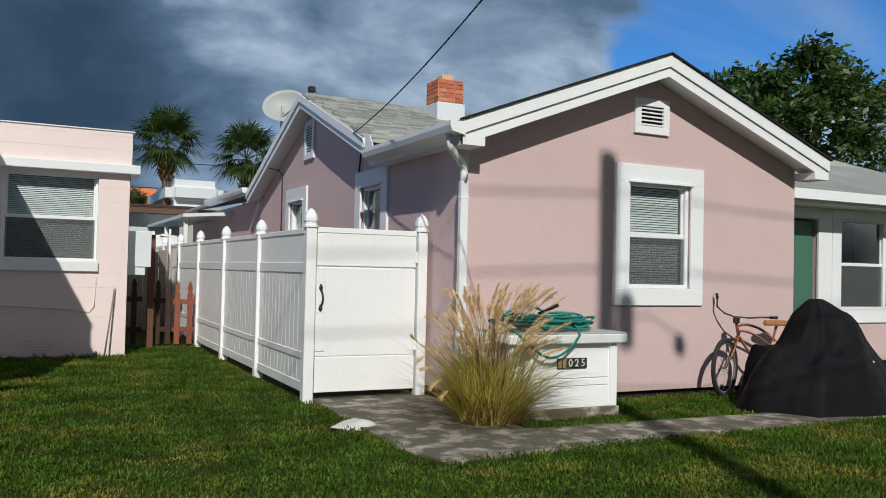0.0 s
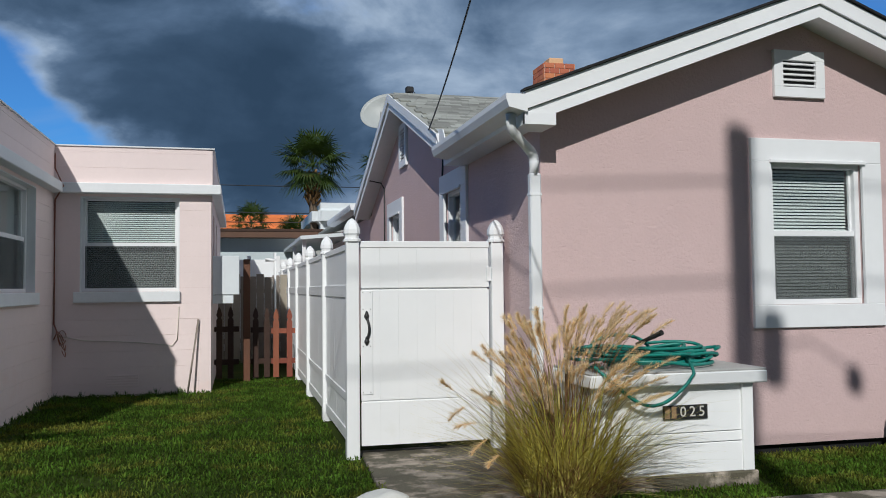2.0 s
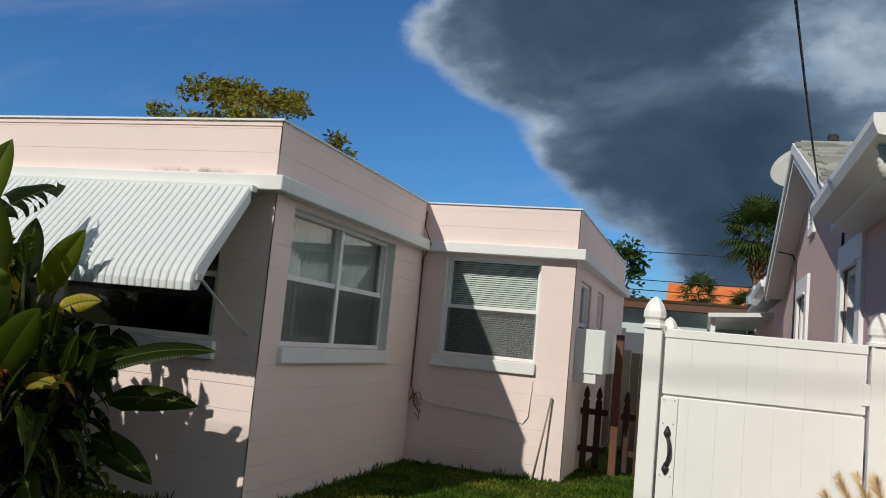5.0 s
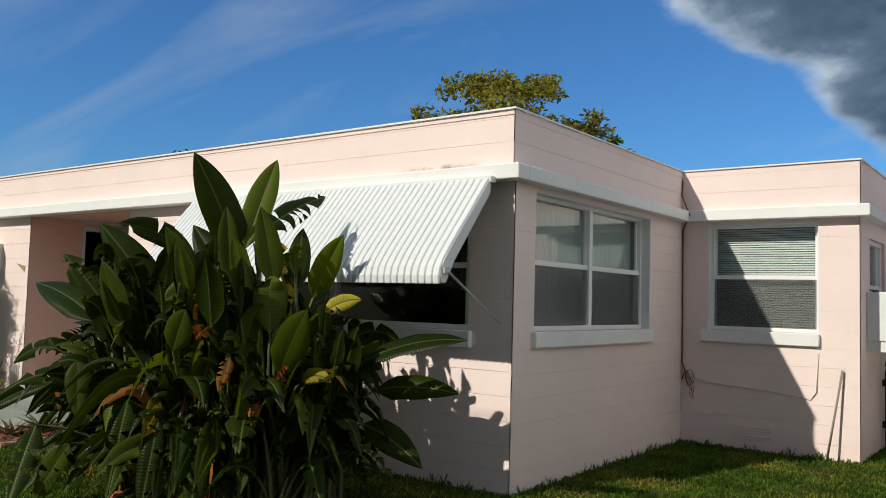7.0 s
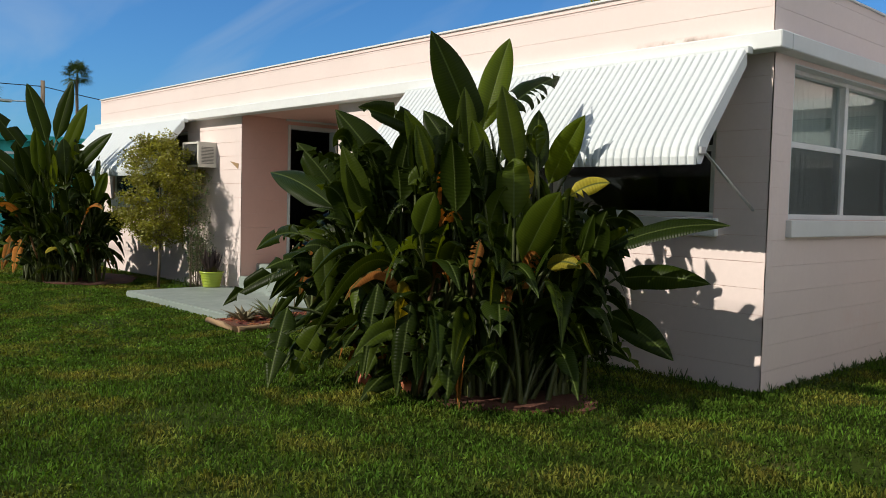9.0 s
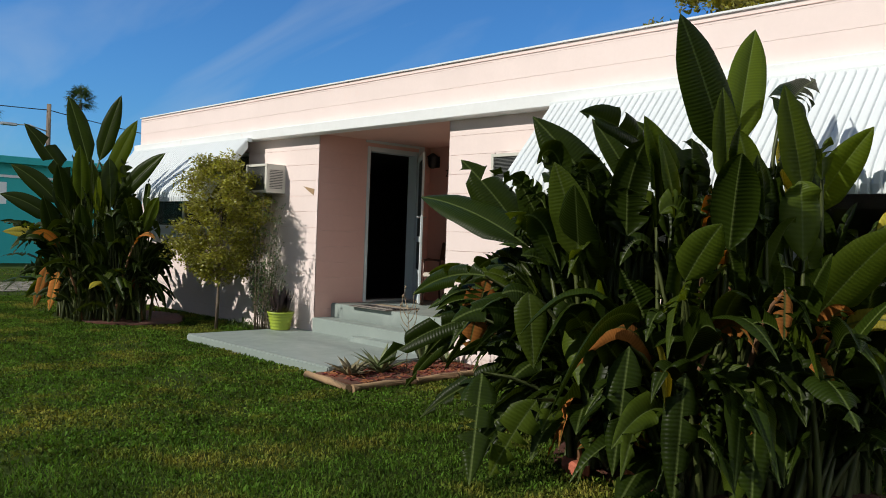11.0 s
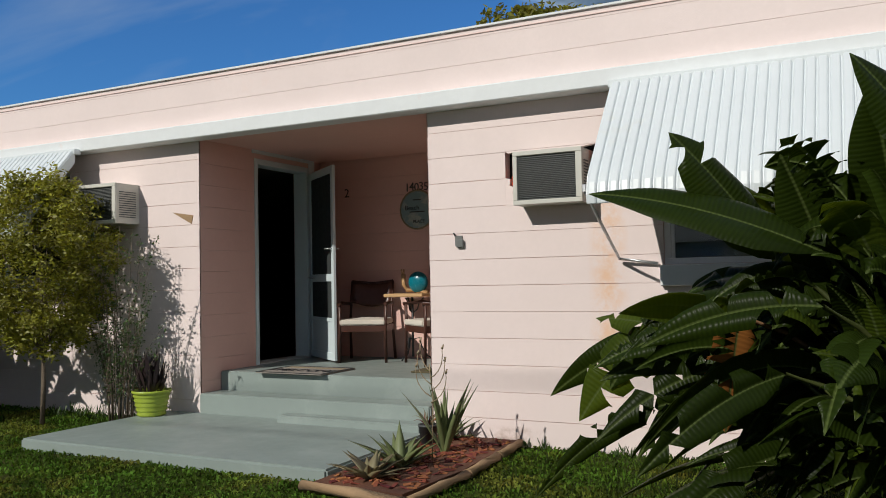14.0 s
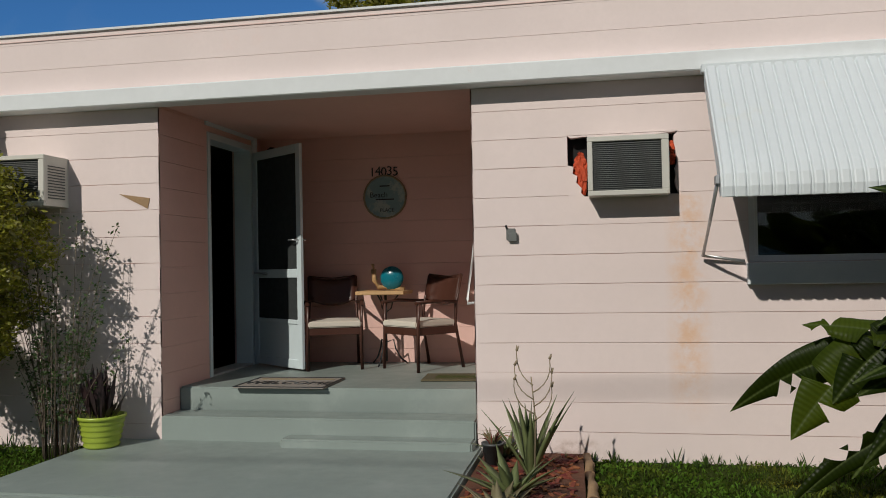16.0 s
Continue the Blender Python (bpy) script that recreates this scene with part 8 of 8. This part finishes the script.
tree("tree", "small green treetop behind the parapet", (-10.8, 30, 0), 4.6, (6.7, 0.9, 0.9, 0.9), 19, "leaf_oak", 22, 45, 0.22, 0.35, "tree", 0.12)
tree("tree", "dark green tree beyond the pale blue house", (-1.2, 34, 0), 3.2, (4.0, 1.2, 1.2, 1.6), 29, "leaf_oak", 40, 60, 0.25, 0.5, "tree", 0.15)
tree("tree", "dark tree far beyond the teal house", (-58, 13.5, 0), 3.0, (4.4, 2.4, 2.4, 1.6), 37, "leaf_oak", 40, 50, 0.4, 0.8, "tree", 0.2)

nb = thing("neighbour_house", "pale blue low house with a brown flat roof edge", "house")
part("wall", bbox(-9, 2.9, 24.0, 31, 0, 2.72), M["pale_blue"], nb)
part("roof", bbox(-9.4, 3.3, 23.5, 31.3, 2.72, 2.93), M["fascia_brown"], nb)
part("drip_edge", bbox(-9.42, 3.32, 23.48, 23.52, 2.88, 2.945), M["wood_brown"], nb)
wfx = thing("white_fence", "white vinyl fence before the pale blue house", "fence")
for i in range(7):
    part("panel", bbox(-2.0 + 0.62 * i, -1.4 + 0.62 * i, 20.0, 20.04, 0.05, 2.02, 0.004), M["vinyl"], wfx)
    part("post", bbox(-2.05 + 0.62 * i, -1.97 + 0.62 * i, 19.97, 20.06, 0, 2.1, 0.004), M["vinyl"], wfx)
orf = thing("orange_roof_house", "far house with an orange tile roof", "house", (0, 58, 0))
part("wall", bbox(0, 6.8, 0, 8, 0, 3.75), M["clay"], orf)
bm = bmesh.new()
prism(bm, [(-0.6, 3.75), (8.6, 3.75), (4, 6.7)], -0.6, 7.4, 0)
part("roof", bm, M["tile_orange"], orf)
cmp = thing("camper", "white rounded camper roof above the carport", "camper", (4.55, 31, 0))
part("lower_body", bbox(-1.1, 0.7, -0.9, 4.4, 0.0, 3.4), M["grey_metal"], cmp)
bm = bbox(-1.2, 0.8, -1.0, 4.5, 3.4, 4.35)
bmesh.ops.bevel(bm, geom=bm.edges[:], offset=0.3, segments=3, affect="EDGES")
part("body", bm, M["alu"], cmp)
part("window_strip", bbox(-1.21, 0.6, -1.012, -0.99, 3.0, 3.3), M["dark"], cmp)
th = thing("teal_house", "teal painted low house across the driveway", "house")
part("wall", bbox(-42, -29.6, 1, 14, 0, 3.2), M["teal"], th)
part("roof", bbox(-42.3, -29.3, 0.7, 14.3, 3.2, 3.42), M["teal"], th)
part("window", bbox(-29.61, -29.57, 9.6, 11.0, 1.9, 2.6), M["trim"], th)
part("band", bbox(-29.6, -29.56, 1, 14, 2.75, 2.83), M["alu"], th)
solid("driveway", bbox(-20.6, -18.0, -9, 16, 0.004, 0.018), M["concrete"], "pale concrete driveway by the teal house", "driveway", "structure")
lp = thing("street_lamp", "street lamp on a dark pole", "street lamp", (-45, 17.2, 0))
bm = bmesh.new()
tube(bm, [(0, 0, 0), (0, 0, 7.3)], 0.14, 0.11, sides=8)
part("pole", bm, M["wood_pole"], lp)
bm = bmesh.new()
tube(bm, [(0, 0, 5.9), (0, -0.9, 6.15), (0, -1.6, 6.1)], 0.04, sides=6)
part("arm", bm, M["metal"], lp)
part("lamp_head", bbox(-0.15, 0.15, -2.2, -1.5, 6.02, 6.16, 0.03), M["metal"], lp)
span("overhead_wire", (-45, 17.2, 7.0), (-44, -3, 7.4), 0.3, 0.025, "black overhead wire by the street lamp")
span("overhead_wire", (-45, 17.2, 7.0), (-60, 45, 7.4), 0.5, 0.025, "black overhead wire beyond the teal house")
for z, y in ((5.4, 36), (4.3, 36.05), (3.9, 35.95)):
    span("overhead_wire", (-16, y, z + 0.6), (16, y, z + 0.4), 0.3, 0.02, "black overhead wire behind the houses")
for x in (-16, 16):
    bm = bmesh.new()
    tube(bm, [(x, 36, -0.1), (x, 36, 6.2)], 0.14, 0.11, sides=10)
    solid("utility_pole", bm, M["wood_pole"], "wooden utility pole behind the houses", "utility pole", group="poles behind the houses")
# pink houses' opposite neighbours across the street, seen only in window glass
for x, w, mt in ((-16, 12, "trim"), (2, 11, "alu"), (20, 12, "pale_blue")):
    t = thing("street_house", "pale low house across the street", "house", (x, -26, 0), group="houses across the street")
    part("wall", bbox(-w / 2, w / 2, -6, 0, 0, 2.9), M[mt], t)
    bm = bmesh.new()
    prism(bm, [(-6.6, 2.9), (0.6, 2.9), (-3, 4.4)], -w / 2 - 0.4, w / 2 + 0.4, 0)
    part("roof", bm, M["shingle"], t)
    for k in (-0.28, 0.22):
        part("window", bbox(w * k - 0.7, w * k + 0.7, 0.0, 0.03, 1.0, 2.2), M["dark"], t)

# ---- small pieces: blocks of the walls ----
for wall, face, at, rows, as_parts in LATER_BLOCKS:
    verts, faces = [], []
    count = 0
    mt = "porch_shade_block" if wall in (rb, rl, rr) else "block"
    gz = 0.0016 if wall is wf else 0.0011 if wall in (rb, rl, rr) else 0.0006   # half the open joint
    for a, b, c, d in rows:
        full = abs(b - a - 0.405) < 0.002 and abs(d - c - COURSE) < 0.002
        if as_parts and full and count < 300:
            me = block_mesh(0.405, COURSE, face, mt, gz)
            piece("block", me, wall, (a, at, c) if face == "-y" else (at, a, c))
            count += 1
            continue
        p, q, r, s = a, b, c + gz, d - gz
        i = len(verts)
        t0, t1 = {"-y": (at, at + 0.007), "+x": (at, at - 0.007), "-x": (at, at + 0.007)}[face]
        for t in (t0, t1):
            for u, z in ((p, r), (q, r), (q, s), (p, s)):
                verts.append((u, t, z) if face == "-y" else (t, u, z))
        faces += [(i, i + 1, i + 2, i + 3), (i, i + 4, i + 5, i + 1), (i + 1, i + 5, i + 6, i + 2), (i + 2, i + 6, i + 7, i + 3), (i + 3, i + 7, i + 4, i)]
    if verts:
        ob = new("cut_blocks", raw_mesh("cut_blocks", verts, faces, M[mt]))
        ob.parent = wall
        ob["kind"] = "stuff"

# ---- small pieces: shingles of the cross gable's south slope ----
sh_mesh = mesh_of("shingle", bbox(0.003, 0.227, 0.0, 0.15, 0.0, 0.016), M["shingle"])
tilt = math.atan(CSL)
done = 0
rest_v, rest_f = [], []
for r in range(26):
    y = CY0 - 0.02 + r * 0.104
    if y > CPK - 0.08:
        break
    x = CX0 - (0.12 if r % 2 else 0.0) + 0.05 * math.sin(r * 1.7)
    while x < 8.2:
        if x > CX0 - 0.03 and (x < 3.3 or y > CY0 + (min(x, RIDGE_X) - 2.84) * (RB - 9.5) / (RIDGE_X - 2.84) - 0.25):
            if done < 300 and x < 5.4:
                piece("shingle", sh_mesh, roof_cross, (x, y, cross_z(y) + 0.002), (tilt + 0.04, 0, 0))
                done += 1
            else:
                k = len(rest_v)
                for z in (0.0, 0.016):
                    for dx, dy in ((0.003, 0.0), (0.227, 0.0), (0.227, 0.15), (0.003, 0.15)):
                        rest_v.append((x + dx, y + dy * math.cos(tilt), cross_z(y) + 0.002 + dy * math.sin(tilt + 0.04) + z))
                rest_f += [(k, k + 1, k + 2, k + 3), (k + 4, k + 5, k + 6, k + 7), (k, k + 1, k + 5, k + 4), (k + 1, k + 2, k + 6, k + 5), (k + 3, k, k + 4, k + 7)]
        x += 0.23
ob = new("upper_shingles", raw_mesh("upper_shingles", rest_v, rest_f, M["shingle"]))
ob.parent = roof_cross
ob["kind"] = "stuff"
